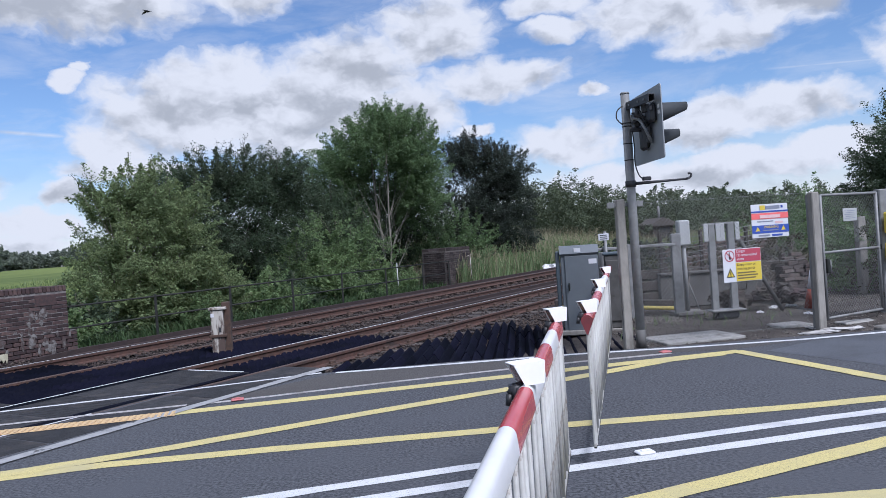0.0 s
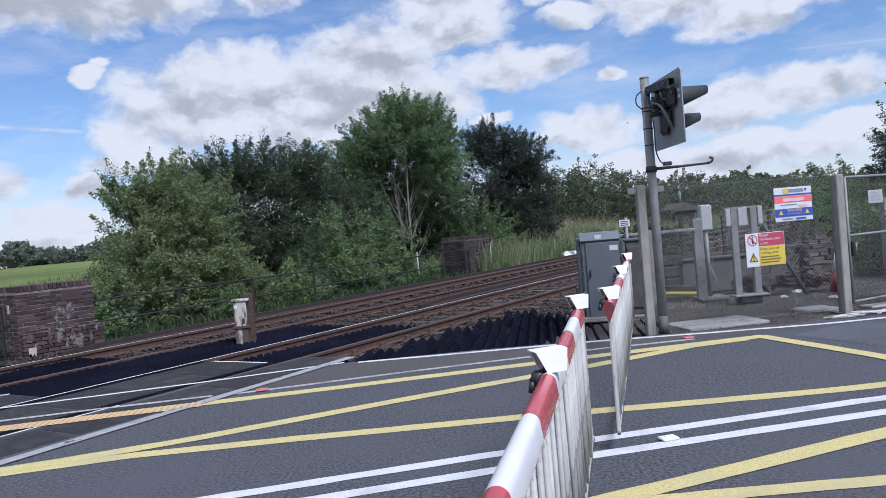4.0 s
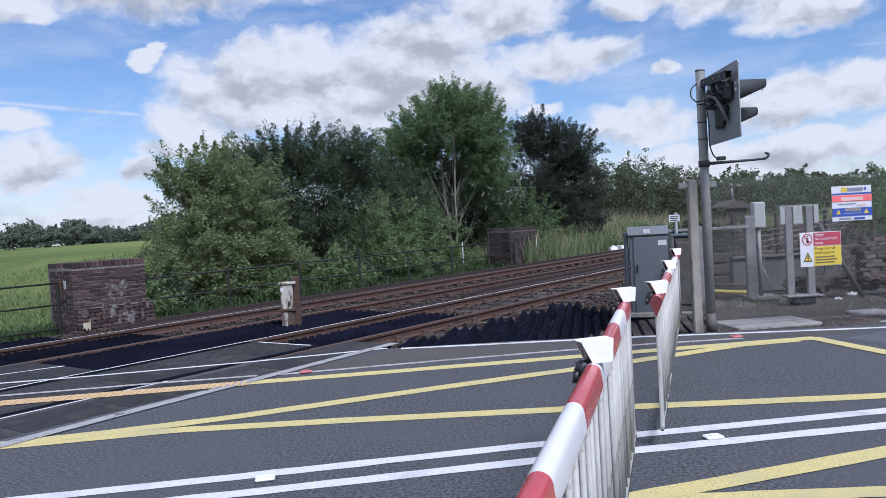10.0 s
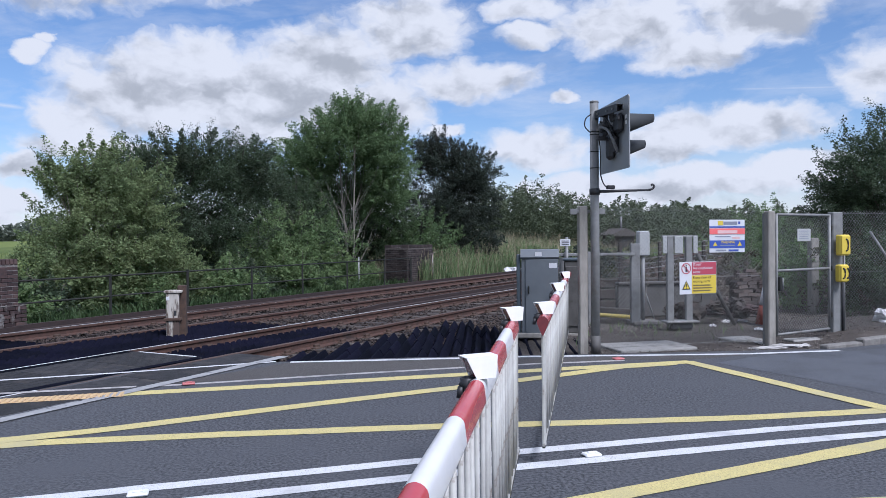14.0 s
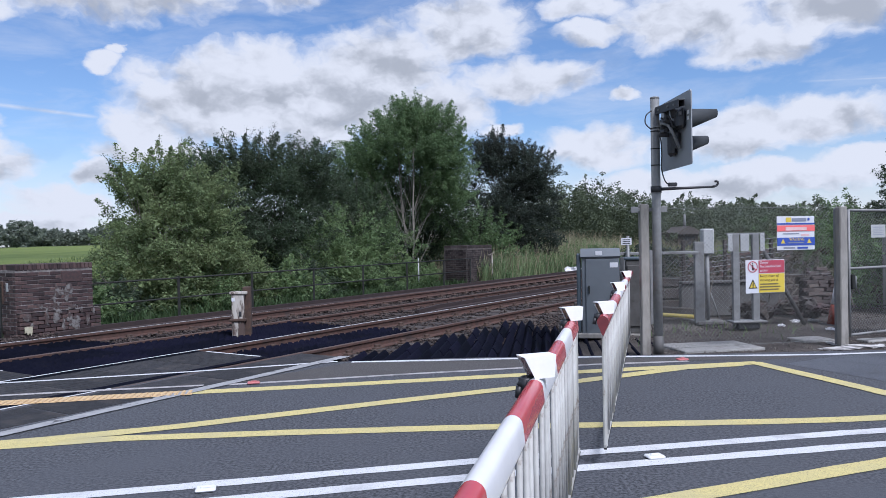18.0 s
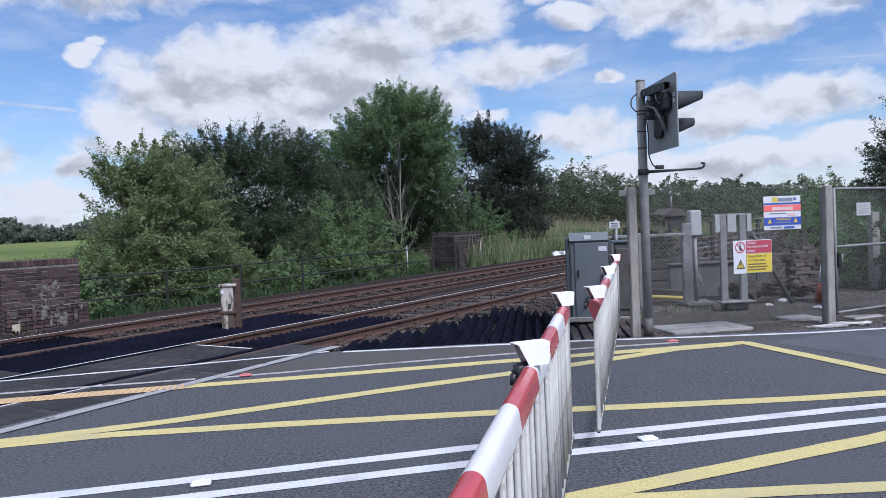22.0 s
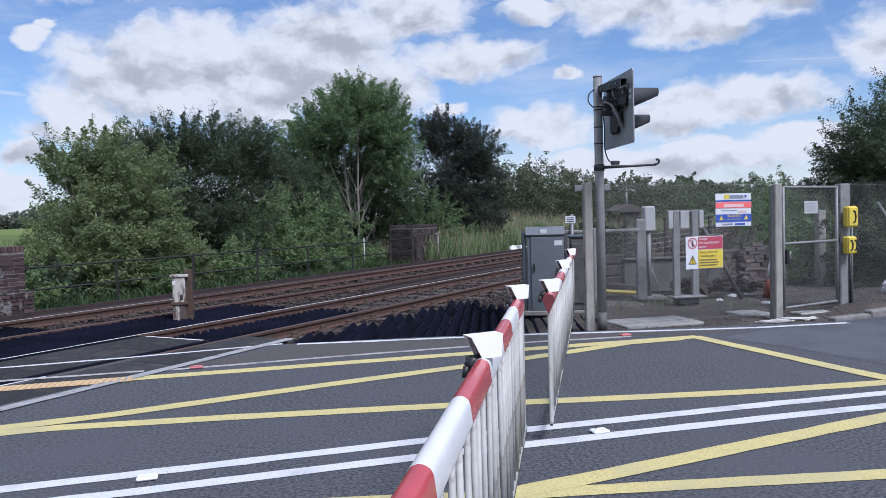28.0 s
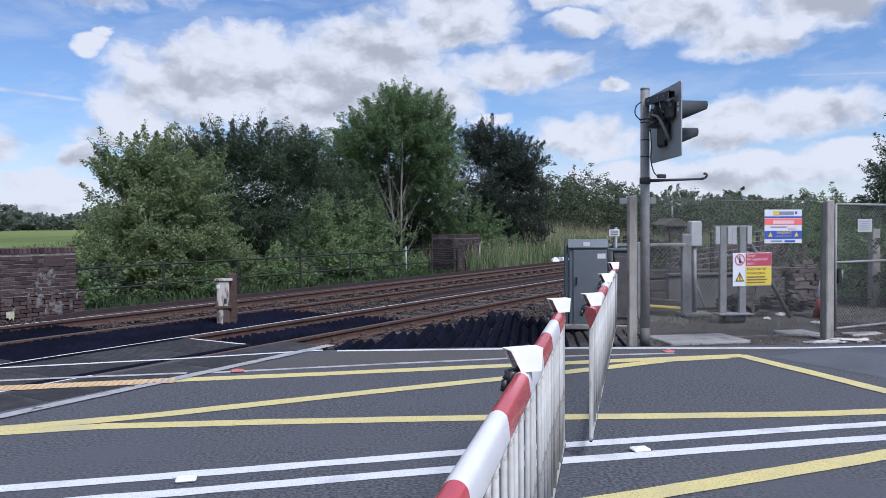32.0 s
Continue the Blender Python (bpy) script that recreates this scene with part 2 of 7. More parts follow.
ASPHALT = mat("asphalt", (0.016, 0.0175, 0.0215), 0.85, (0.10, 0.105, 0.118), 42, 0.95, bump=0.5, bump_scale=60, stain=(0.2, 0.203, 0.21), stain_scale=75, stain_at=(.66, .72), fade=(0.062, 0.066, 0.076), fade_scale=0.7, fade_at=(.4, .75))
PALE_TAR = mat("paler smooth tarmac", (0.052, 0.058, 0.07), 0.75, (0.115, 0.122, 0.138), 90, 0.75, bump=0.5, bump_scale=130, stain=(0.19, 0.19, 0.2), stain_scale=160, stain_at=(.68, .75), fade=(0.05, 0.054, 0.063), fade_scale=1.3)
BROWN_TAR = mat("brown worn tarmac", (0.042, 0.039, 0.038), 0.9, (0.1, 0.095, 0.091), 90, 0.8, bump=0.6, bump_scale=120, fade=(0.058, 0.053, 0.051), fade_scale=1.6)
OLD_TAR = mat("worn tarmac", (0.10, 0.095, 0.09), 0.9, (0.15, 0.14, 0.13), 30, 0.8, bump=0.6, bump_scale=90, stain=(0.07, 0.065, 0.06), stain_scale=1.5)
WHITE_LINE = mat("white road paint", (0.62, 0.63, 0.64), 0.7, (0.50, 0.51, 0.525), 90, 0.7, bump=0.5, bump_scale=170, stain=(0.2, 0.2, 0.21), stain_scale=130, stain_at=(.56, .66), fade=(0.40, 0.405, 0.41), fade_scale=2.2, fade_at=(.5, .75))
DULL_LINE = mat("worn white line", (0.44, 0.42, 0.415), 0.8, (0.30, 0.29, 0.29), 60, 0.8, bump=0.3, bump_scale=150, stain=(0.14, 0.13, 0.13), stain_scale=40, stain_at=(.52, .66), fade=(0.2, 0.19, 0.19), fade_scale=2.5)
YELLOW = mat("yellow road paint", (0.60, 0.52, 0.215), 0.8, (0.43, 0.37, 0.16), 90, 0.8, bump=0.5, bump_scale=170, stain=(0.15, 0.135, 0.085), stain_scale=120, stain_at=(.55, .66), fade=(0.43, 0.385, 0.205), fade_scale=1.8, fade_at=(.42, .7))
ORANGE = mat("faded orange paint on rubber", (0.56, 0.40, 0.21), 0.8, (0.44, 0.31, 0.17), 20, 0.8, bump=0.2, stain=(0.16, 0.11, 0.08), stain_scale=40)
GREY_EDGE = mat("grey edge strip", (0.31, 0.312, 0.315), 0.75, (0.22, 0.222, 0.228), 12, 0.7, bump=0.2, stain=(0.05, 0.05, 0.052), stain_scale=5, stain_at=(.6, .66))
DECK = mat("ribbed rubber deck", (0.02, 0.02, 0.022), 0.8, (0.04, 0.04, 0.043), 15, 0.7, bump=0.3, bump_scale=80, stain=(0.055, 0.05, 0.047), stain_scale=3, random_tone=.2, spec=.3)
MATTING = mat("black rubber matting", (0.0046, 0.0054, 0.0115), 0.85, (0.0075, 0.0083, 0.0155), 8, 0.7, bump=0.25, bump_scale=25, stain=(0.012, 0.0115, 0.013), stain_scale=2.5, stain_at=(.56, .75), random_tone=.35, spec=.03)
# near-white base colour carries the sky's reflection in the polished steel
RAIL_TOP = mat("polished rail head with sky glint", (0.82, 0.82, 0.83), 0.4, (0.68, 0.66, 0.65), 6, 0.5, metal=0.35)
RAIL_DULL = mat("dull brown rail head", (0.095, 0.063, 0.052), 0.55, (0.07, 0.048, 0.04), 12, 0.7, metal=0.2)
RAIL_SIDE = mat("rusty rail steel", (0.078, 0.039, 0.029), 0.85, (0.042, 0.025, 0.02), 14, 0.8, bump=0.4, bump_scale=50, stain=(0.033, 0.024, 0.021), stain_scale=3)
SLEEPER = mat("weathered sleeper", (0.072, 0.061, 0.055), 0.9, (0.038, 0.031, 0.028), 9, 0.8, bump=0.5, stain=(0.036, 0.027, 0.024), stain_scale=3, random_tone=.4)
DARK_SLEEPER = mat("oily dark sleeper", (0.04, 0.031, 0.027), 0.9, (0.022, 0.018, 0.016), 9, 0.8, bump=0.5, random_tone=.35)
BALLAST = mat("rusty ballast stone", (0.052, 0.037, 0.032), 0.95, (0.022, 0.016, 0.0145), 22, 0.7, bump=0.6, bump_scale=40, random_tone=.8, island=True)
CONDUCTOR = mat("dark conductor steel", (0.028, 0.02, 0.02), 0.6, (0.045, 0.03, 0.027), 10, 0.7, bump=0.2)
BED = mat("brown ballast bed", (0.028, 0.021, 0.019), 0.95, (0.016, 0.013, 0.012), 24, 0.8, bump=1.0, bump_scale=30)
BOOM_WHITE = mat("white reflective boom", (0.65, 0.655, 0.665), 0.35, (0.57, 0.575, 0.585), 9, 0.5, stain=(0.48, 0.47, 0.46), stain_scale=6, stain_at=(.6, .75))
BOOM_RED = mat("red reflective boom", (0.42, 0.058, 0.07), 0.25, (0.35, 0.05, 0.06), 9, 0.6, stain=(0.36, 0.1, 0.09), stain_scale=6, stain_at=(.6, .75))
CAP_RED = mat("dark red rubber cap", (0.17, 0.03, 0.035), 0.6, (0.11, 0.025, 0.03), 20, 0.7)
LAMP_WHITE = mat("white lamp plastic", (0.8, 0.8, 0.8), 0.45, (0.7, 0.7, 0.7), 12, 0.4)
LAMP_LENS = mat("dark red lens", (0.10, 0.018, 0.02), 0.25, (0.06, 0.014, 0.016), 30, 0.6)
BLACK = mat("black plastic", (0.018, 0.019, 0.022), 0.5, (0.03, 0.03, 0.034), 20, 0.6)
SKIRT = mat("weathered white skirt bar", (0.39, 0.39, 0.37), 0.6, (0.29, 0.28, 0.26), 7, 0.8, stain=(0.17, 0.14, 0.115), stain_scale=10, stain_at=(.58, .68), random_tone=.15)
GALV = mat("galvanised steel", (0.215, 0.219, 0.218), 0.6, (0.16, 0.163, 0.162), 10, 0.7, metal=0.2, stain=(0.125, 0.122, 0.115), stain_scale=3, stain_at=(.52, .7))
CONCRETE = mat("grey concrete post", (0.275, 0.262, 0.238), 0.9, (0.195, 0.185, 0.168), 12, 0.8, bump=0.4, stain=(0.13, 0.12, 0.105), stain_scale=3, stretch=(1, 1, .3))
DARK_STEEL = mat("dark painted steel", (0.02, 0.023, 0.021), 0.75, (0.035, 0.033, 0.03), 10, 0.6, spec=0.2)
WIRE = mat("fence wire", (0.23, 0.237, 0.235), 0.6, (0.13, 0.132, 0.132), 4, 0.6, metal=0.3)
CABINET = mat("grey painted cabinet", (0.115, 0.132, 0.148), 0.5, (0.098, 0.112, 0.127), 5, 0.5, stain=(0.08, 0.092, 0.104), stain_scale=2.5, stain_at=(.55, .8))
DARK_PANEL = mat("weathered grey sheet steel", (0.085, 0.083, 0.08), 0.7, (0.055, 0.053, 0.05), 6, 0.8, stain=(0.04, 0.036, 0.033), stain_scale=4)
# darker than CABINET: the side's shade is put into its colour
CABINET_SIDE = mat("shaded blue grey cabinet side", (0.055, 0.075, 0.09), 0.5, (0.045, 0.06, 0.075), 5, 0.5)
HEAD_BACK = mat("grey backing board", (0.26, 0.275, 0.29), 0.5, (0.24, 0.255, 0.27), 4, 0.5)
HOOD = mat("grey signal hood", (0.05, 0.055, 0.06), 0.7, (0.04, 0.044, 0.048), 6, 0.6, spec=0.25)
BRICK = mat("dark engineering brick", (0.062, 0.034, 0.032), 0.8, (0.03, 0.0225, 0.0235), 18, 0.8, bump=0.4, bump_scale=60, random_tone=.6, stain=(0.10, 0.088, 0.083), stain_scale=3.0, stain_at=(.66, .78))
RUIN_BRICK = mat("weathered brown brick", (0.088, 0.066, 0.06), 0.9, (0.06, 0.048, 0.044), 14, 0.8, bump=0.5, random_tone=.5, stain=(0.07, 0.062, 0.056), stain_scale=5)
PIER_BRICK = mat("sooty brick", (0.032, 0.022, 0.021), 0.85, (0.019, 0.015, 0.015), 18, 0.8, bump=0.4, bump_scale=60, random_tone=.6)
SOOTY_MORTAR = mat("sooty mortar", (0.105, 0.092, 0.084), 0.95, (0.048, 0.042, 0.039), 14, 0.8, bump=0.5)
MORTAR = mat("lime mortar", (0.20, 0.185, 0.176), 0.95, (0.09, 0.08, 0.076), 9, 0.9, bump=0.5)
RENDER_PATCH = mat("cement smear on brick", (0.15, 0.142, 0.137), 0.9, (0.075, 0.066, 0.062), 9, 0.9, bump=0.5, stain=(0.055, 0.04, 0.038), stain_scale=9, stain_at=(.46, .56))
GRASS_SOIL = mat("field grass", (0.098, 0.13, 0.048), 0.95, (0.072, 0.10, 0.036), 0.6, 0.8, bump=0.8, bump_scale=6, stain=(0.14, 0.175, 0.06), stain_scale=0.02, stain_at=(.42, .6), spec=0.03)
DIRT = mat("trodden earth and gravel", (0.058, 0.047, 0.039), 0.95, (0.024, 0.02, 0.017), 26, 0.9, bump=1.0, bump_scale=45, stain=(0.17, 0.15, 0.13), stain_scale=30, stain_at=(.62, .7), fade=(0.08, 0.068, 0.058), fade_scale=1.6)
PAVE = mat("pale concrete slab", (0.19, 0.182, 0.17), 0.9, (0.13, 0.125, 0.117), 16, 0.8, bump=0.4, stain=(0.09, 0.083, 0.075), stain_scale=2.5)
YARD_STONE = mat("yard stone", (0.135, 0.122, 0.11), 0.95, (0.07, 0.062, 0.056), 30, 0.8, random_tone=.75, island=True)
SLAB = mat("pale weathered slab", (0.30, 0.295, 0.28), 0.9, (0.22, 0.215, 0.2), 20, 0.8, bump=0.4, stain=(0.13, 0.12, 0.11), stain_scale=4, stain_at=(.55, .7))
CHALK = mat("spilt white gravel", (0.48, 0.465, 0.45), 0.95, (0.42, 0.41, 0.4), 25, 0.8, bump=0.6)
SIGN_WHITE = mat("white sign face", (0.55, 0.56, 0.59), 0.45, (0.5, 0.51, 0.54), 4, 0.4)
SIGN_RED = mat("sign red", (0.36, 0.05, 0.08), 0.5, (0.31, 0.045, 0.07), 4, 0.4)
SIGN_CORAL = mat("sign light red", (0.68, 0.13, 0.13), 0.5, (0.6, 0.12, 0.12), 4, 0.4)
SIGN_BLUE = mat("sign blue", (0.035, 0.075, 0.33), 0.5, (0.03, 0.06, 0.28), 4, 0.4)
SIGN_YELLOW = mat("sign yellow", (0.56, 0.43, 0.045), 0.5, (0.5, 0.38, 0.045), 4, 0.4)
NOTICE = mat("yellowed paper notice", (0.42, 0.4, 0.29), 0.8, (0.3, 0.28, 0.2), 20, 0.8)
GREY_BROWN_INK = mat("dull dark ink", (0.14, 0.115, 0.05), 0.6)
INK = mat("black ink", (0.02, 0.02, 0.022), 0.6)
PALE_INK = mat("pale ink", (0.62, 0.42, 0.42), 0.6)
GREY_INK = mat("grey ink", (0.2, 0.22, 0.28), 0.6)
PHONE_YELLOW = mat("yellow telephone box", (0.58, 0.45, 0.05), 0.45, (0.5, 0.38, 0.05), 6, 0.5, stain=(0.34, 0.27, 0.06), stain_scale=8, stain_at=(.6, .75))
CONE_ORANGE = mat("faded orange cone", (0.23, 0.06, 0.042), 0.7, (0.17, 0.05, 0.036), 9, 0.6, stain=(0.1, 0.045, 0.035), stain_scale=7)
BAG = mat("white plastic sack", (0.62, 0.62, 0.63), 0.5, (0.5, 0.5, 0.52), 9, 0.6, bump=0.8, bump_scale=25)
TIMBER = mat("weathered timber", (0.052, 0.043, 0.038), 0.85, (0.032, 0.027, 0.024), 9, 0.8, bump=0.4, stretch=(1, 1, .2))
ROOF_FELT = mat("grey brown felt roof", (0.075, 0.066, 0.06), 0.9, (0.05, 0.044, 0.04), 8, 0.7, bump=0.4)
RUST = mat("rusty iron", (0.07, 0.042, 0.03), 0.9, (0.04, 0.027, 0.022), 12, 0.8, bump=0.4)
WORN_WHITE = mat("peeling white paint on iron", (0.42, 0.4, 0.36), 0.8, (0.24, 0.2, 0.165), 10, 0.8, stain=(0.07, 0.048, 0.04), stain_scale=9, stain_at=(.44, .55), stretch=(1, 1, .2))
PALE_GREY = mat("pale grey plastic", (0.36, 0.37, 0.37), 0.5, (0.3, 0.31, 0.31), 6, 0.5)
BARK = mat("grey bark", (0.16, 0.14, 0.115), 0.9, (0.09, 0.078, 0.065), 10, 0.8, bump=0.6, stretch=(1, 1, .3))
PALE_BARK = mat("pale ash bark", (0.21, 0.195, 0.165), 0.9, (0.115, 0.107, 0.09), 8, 0.8, bump=0.4, stretch=(1, 1, .3))
DARK_TWIG = mat("dark twig", (0.05, 0.042, 0.036), 0.9)
YELLOW_PIPE = mat("yellow plastic pipe", (0.55, 0.44, 0.1), 0.6, (0.45, 0.36, 0.1), 8, 0.6)
BIRD = mat("dark plumage", (0.02, 0.02, 0.024), 0.7)
PINK = mat("red stud reflector", (0.46, 0.14, 0.14), 0.6, (0.34, 0.12, 0.12), 40, 0.7)
STUD = mat("white stud casting", (0.7, 0.71, 0.72), 0.5, (0.55, 0.56, 0.57), 20, 0.5)


def leaf_mat(name, base, second, light=0.5, tone=0.3):
    return mat(name, base, 0.55, second, 0.9, 0.8, random_tone=tone, island=True, through_light=light, spec=0.15)


LEAF_ASH = leaf_mat("ash leaf", (0.165, 0.24, 0.112), (0.118, 0.178, 0.086), .5)
LEAF_WILLOW = leaf_mat("willow leaf", (0.215, 0.265, 0.125), (0.145, 0.195, 0.095), .5, .4)
LEAF_THORN = leaf_mat("hawthorn leaf", (0.082, 0.118, 0.068), (0.066, 0.082, 0.055), .45, .4)
LEAF_DARK = leaf_mat("dark thorn leaf", (0.052, 0.068, 0.052), (0.048, 0.054, 0.046), .35, .35)
LEAF_SHRUB = leaf_mat("elder leaf", (0.20, 0.275, 0.125), (0.135, 0.2, 0.095), .5)
# leaf green of the far belt, lightened to carry some haze
LEAF_FAR = leaf_mat("hazed far foliage", (0.11, 0.135, 0.082), (0.08, 0.10, 0.062), .3, .18)
LEAF_BRAMBLE = leaf_mat("bramble leaf", (0.07, 0.085, 0.045), (0.085, 0.075, 0.055), .2)
STALK = leaf_mat("tall dry grass", (0.36, 0.31, 0.21), (0.27, 0.24, 0.16), .3)
FIELD_BLADE = leaf_mat("meadow grass blade", (0.135, 0.18, 0.075), (0.10, 0.14, 0.058), .3)
# dark green growth, its colour deepened further for shade under the shrubs
VERGE_BLADE = leaf_mat("shaded dark verge grass", (0.062, 0.10, 0.042), (0.045, 0.076, 0.034), .3)
GREEN_BLADE = leaf_mat("green grass blade", (0.19, 0.25, 0.12), (0.13, 0.185, 0.09), .3)
# distance haze mixed into the leaf colour: paler, greyer, little contrast
HAZED_HEDGE = leaf_mat("far hedge foliage paled by haze", (0.19, 0.22, 0.175), (0.155, 0.182, 0.148), .4, .12)

# ---------------------------------------------------------------- mesh tools
TRACK = radians(59.2)
TD, TN = Vector((math.cos(TRACK), math.sin(TRACK), 0)), Vector((-math.sin(TRACK), math.cos(TRACK), 0))


def P(s, n, z=0.0):
    """A place by metres along the railway, metres off it, height."""
    return TD * s + TN * n + Vector((0, 0, z))


class Shape:
    """Collects the faces of one mesh."""

    def __init__(self):
        self.v, self.f, self.smooth = [], [], []

    def add(self, verts, faces, smooth=False):
        k = len(self.v)
        self.v += [tuple(v) for v in verts]
        self.f += [tuple(k + i for i in f) for f in faces]
        self.smooth += [smooth] * len(faces)
        return self

    def box(self, size, at=(0, 0, 0), bevel=0.0, m=None):
        """A box on its centre with chamfered edges."""
        hx, hy, hz = (s / 2 for s in size)
        b = min(bevel, 0.45 * min(size))
        if b <= 0:
            vs = [Vector((x, y, z)) for x in (-hx, hx) for y in (-hy, hy) for z in (-hz, hz)]
            fs = [(0, 1, 3, 2), (4, 6, 7, 5), (0, 4, 5, 1), (2, 3, 7, 6), (0, 2, 6, 4), (1, 5, 7, 3)]
        else:
            vs, idx = [], {}
            for sx in (-1, 1):
                for sy in (-1, 1):
                    for sz in (-1, 1):
                        for ax in range(3):
                            q = [sx * (hx - b), sy * (hy - b), sz * (hz - b)]
                            q[ax] = (sx * hx, sy * hy, sz * hz)[ax]
                            idx[sx, sy, sz, ax] = len(vs)
                            vs.append(Vector(q))
            fs = []
            for ax in range(3):
                o = [a for a in range(3) if a != ax]
                for s in (-1, 1):
                    q = []
                    for c, d in ((-1, -1), (1, -1), (1, 1), (-1, 1)):
                        k = [0, 0, 0]
                        k[ax], k[o[0]], k[o[1]] = s, c, d
                        q.append(idx[k[0], k[1], k[2], ax])
                    fs.append(tuple(q) if (s > 0) == (ax != 1) else tuple(reversed(q)))
                for c in (-1, 1):
                    for d in (-1, 1):
                        q = []
                        for s, a in ((-1, o[0]), (1, o[0]), (1, o[1]), (-1, o[1])):
                            k = [0, 0, 0]
                            k[ax], k[o[0]], k[o[1]] = s, c, d
                            q.append(idx[k[0], k[1], k[2], a])
                        fs.append(tuple(q))
            for key in [(x, y, z) for x in (-1, 1) for y in (-1, 1) for z in (-1, 1)]:
                fs.append(tuple(idx[(*key, a)] for a in range(3)))
        off = Vector(at)
        vs = [(m @ v if m else v) + off for v in vs]
        return self.add(vs, fs)

    def tube(self, p, q, r0, r1=None, seg=12, caps=True, smooth=True):
        p, q = Vector(p), Vector(q)
        r1 = r0 if r1 is None else r1
        d = (q - p).normalized()
        a = d.orthogonal().normalized()
        b = d.cross(a)
        ring = [(a * math.cos(2 * math.pi * i / seg) + b * math.sin(2 * math.pi * i / seg)) for i in range(seg)]
        vs = [p + c * r0 for c in ring] + [q + c * r1 for c in ring]
        self.add(vs, [(i, (i + 1) % seg, seg + (i + 1) % seg, seg + i) for i in range(seg)], smooth)
        if caps:
            k = len(self.v) - 2 * seg
            self.f += [tuple(k + i for i in reversed(range(seg))), tuple(k + seg + i for i in range(seg))]
            self.smooth += [False, False]
        return self

    def path(self, pts, r, seg=8):
        for a, b in zip(pts, pts[1:]):
            self.tube(a, b, r, r, seg)
        return self

    def extrude(self, outline, depth, m):
        """An outline in x and z, pulled along y by depth about its middle, then placed by m."""
        n = len(outline)
        vs = [m @ Vector((x, -depth / 2, z)) for x, z in outline] + [m @ Vector((x, depth / 2, z)) for x, z in outline]
        return self.add(vs, [tuple(range(n)), tuple(reversed(range(n, 2 * n)))] + [(i, n + i, n + (i + 1) % n, (i + 1) % n) for i in range(n)])

    def loft(self, profile, y0, y1, smooth=True, caps=False):
        """A closed outline in x and z, drawn along y."""
        n = len(profile)
        self.add([(x, y0, z) for x, z in profile] + [(x, y1, z) for x, z in profile], [(i, (i + 1) % n, n + (i + 1) % n, n + i) for i in range(n)], smooth)
        if caps:
            k = len(self.v) - 2 * n
            self.f += [tuple(k + i for i in range(n)), tuple(k + n + i for i in reversed(range(n)))]
            self.smooth += [False, False]
        return self

    def mesh(self, name):
        me = bpy.data.meshes.new(name)
        me.from_pydata(self.v, [], self.f)
        me.polygons.foreach_set("use_smooth", self.smooth)
        bm = bmesh.new()
        bm.from_mesh(me)
        bmesh.ops.recalc_face_normals(bm, faces=bm.faces)
        bm.to_mesh(me)
        bm.free()
        return me


def part(name, shape, material, parent=None, label="", at=None, clean=True):
    me = shape.mesh(name) if isinstance(shape, Shape) else shape
    if not me.materials:
        me.materials.append(material)
    ob = new(name, me)
    if parent is not None:
        ob.parent = parent
    if at is not None:
        ob.matrix_basis = at
    if label:
        ob["label"] = label
    return ob


def thing(name, at=None, label="", category="", group="", kind=""):
    ob = new(name)
    ob.empty_display_size = 0.1
    ob.matrix_basis = at or Matrix()
    return tagged(ob, label, category, group, kind)


def raw_mesh(name, verts, faces_per, material):
    """A mesh from arrays, all faces of one size."""
    me = bpy.data.meshes.new(name)
    nv, nf = len(verts), len(verts) // faces_per
    me.vertices.add(nv)
    me.vertices.foreach_set("co", np.asarray(verts, np.float32).ravel())
    me.loops.add(nv)
    me.loops.foreach_set("vertex_index", np.arange(nv, dtype=np.int32))
    me.polygons.add(nf)
    me.polygons.foreach_set("loop_start", np.arange(0, nv, faces_per, dtype=np.int32))
    me.update(calc_edges=True)
    me.materials.append(material)
    return me

# ---------------------------------------------------------------- ground, road, railway bed
def ramp01(a, b, x):
    t = min(1.0, max(0.0, (x - a) / (b - a)))
    return t * t * (3 - 2 * t)


def ground_height(x, y):
    s, n = x * TD.x + y * TD.y, x * TN.x + y * TN.y
    z = -0.05 - 0.2 * ramp01(4.2, 5.4, n) * ramp01(9.0, 9.6, y - 0.25 * min(0, x + 1.5))
    z += 0.12 * ramp01(5.6, 6.8, x) * ramp01(10.1, 10.8, y - 0.31 * (x - 6.1)) * (1 - ramp01(12.5, 13.5, y - 0.31 * (x - 6.1)))
    bank = ramp01(24, 34, s)
    z += ramp01(14.6, 19.5, n) * (-1.45 * (1 - bank) + 0.75 * bank) + ramp01(13.2, 14.0, n) * 0.1
    z += 1.2 * ramp01(45, 90, s) * ramp01(14, 30, n)
    far = math.hypot(x, y)
    z -= 0.6 * ramp01(60, 300, far) * ramp01(14, 30, n) * (1 - bank)
    z += 0.05 * noise.noise((x * 0.35, y * 0.35, 0)) * ramp01(14.2, 17, n)
    return z


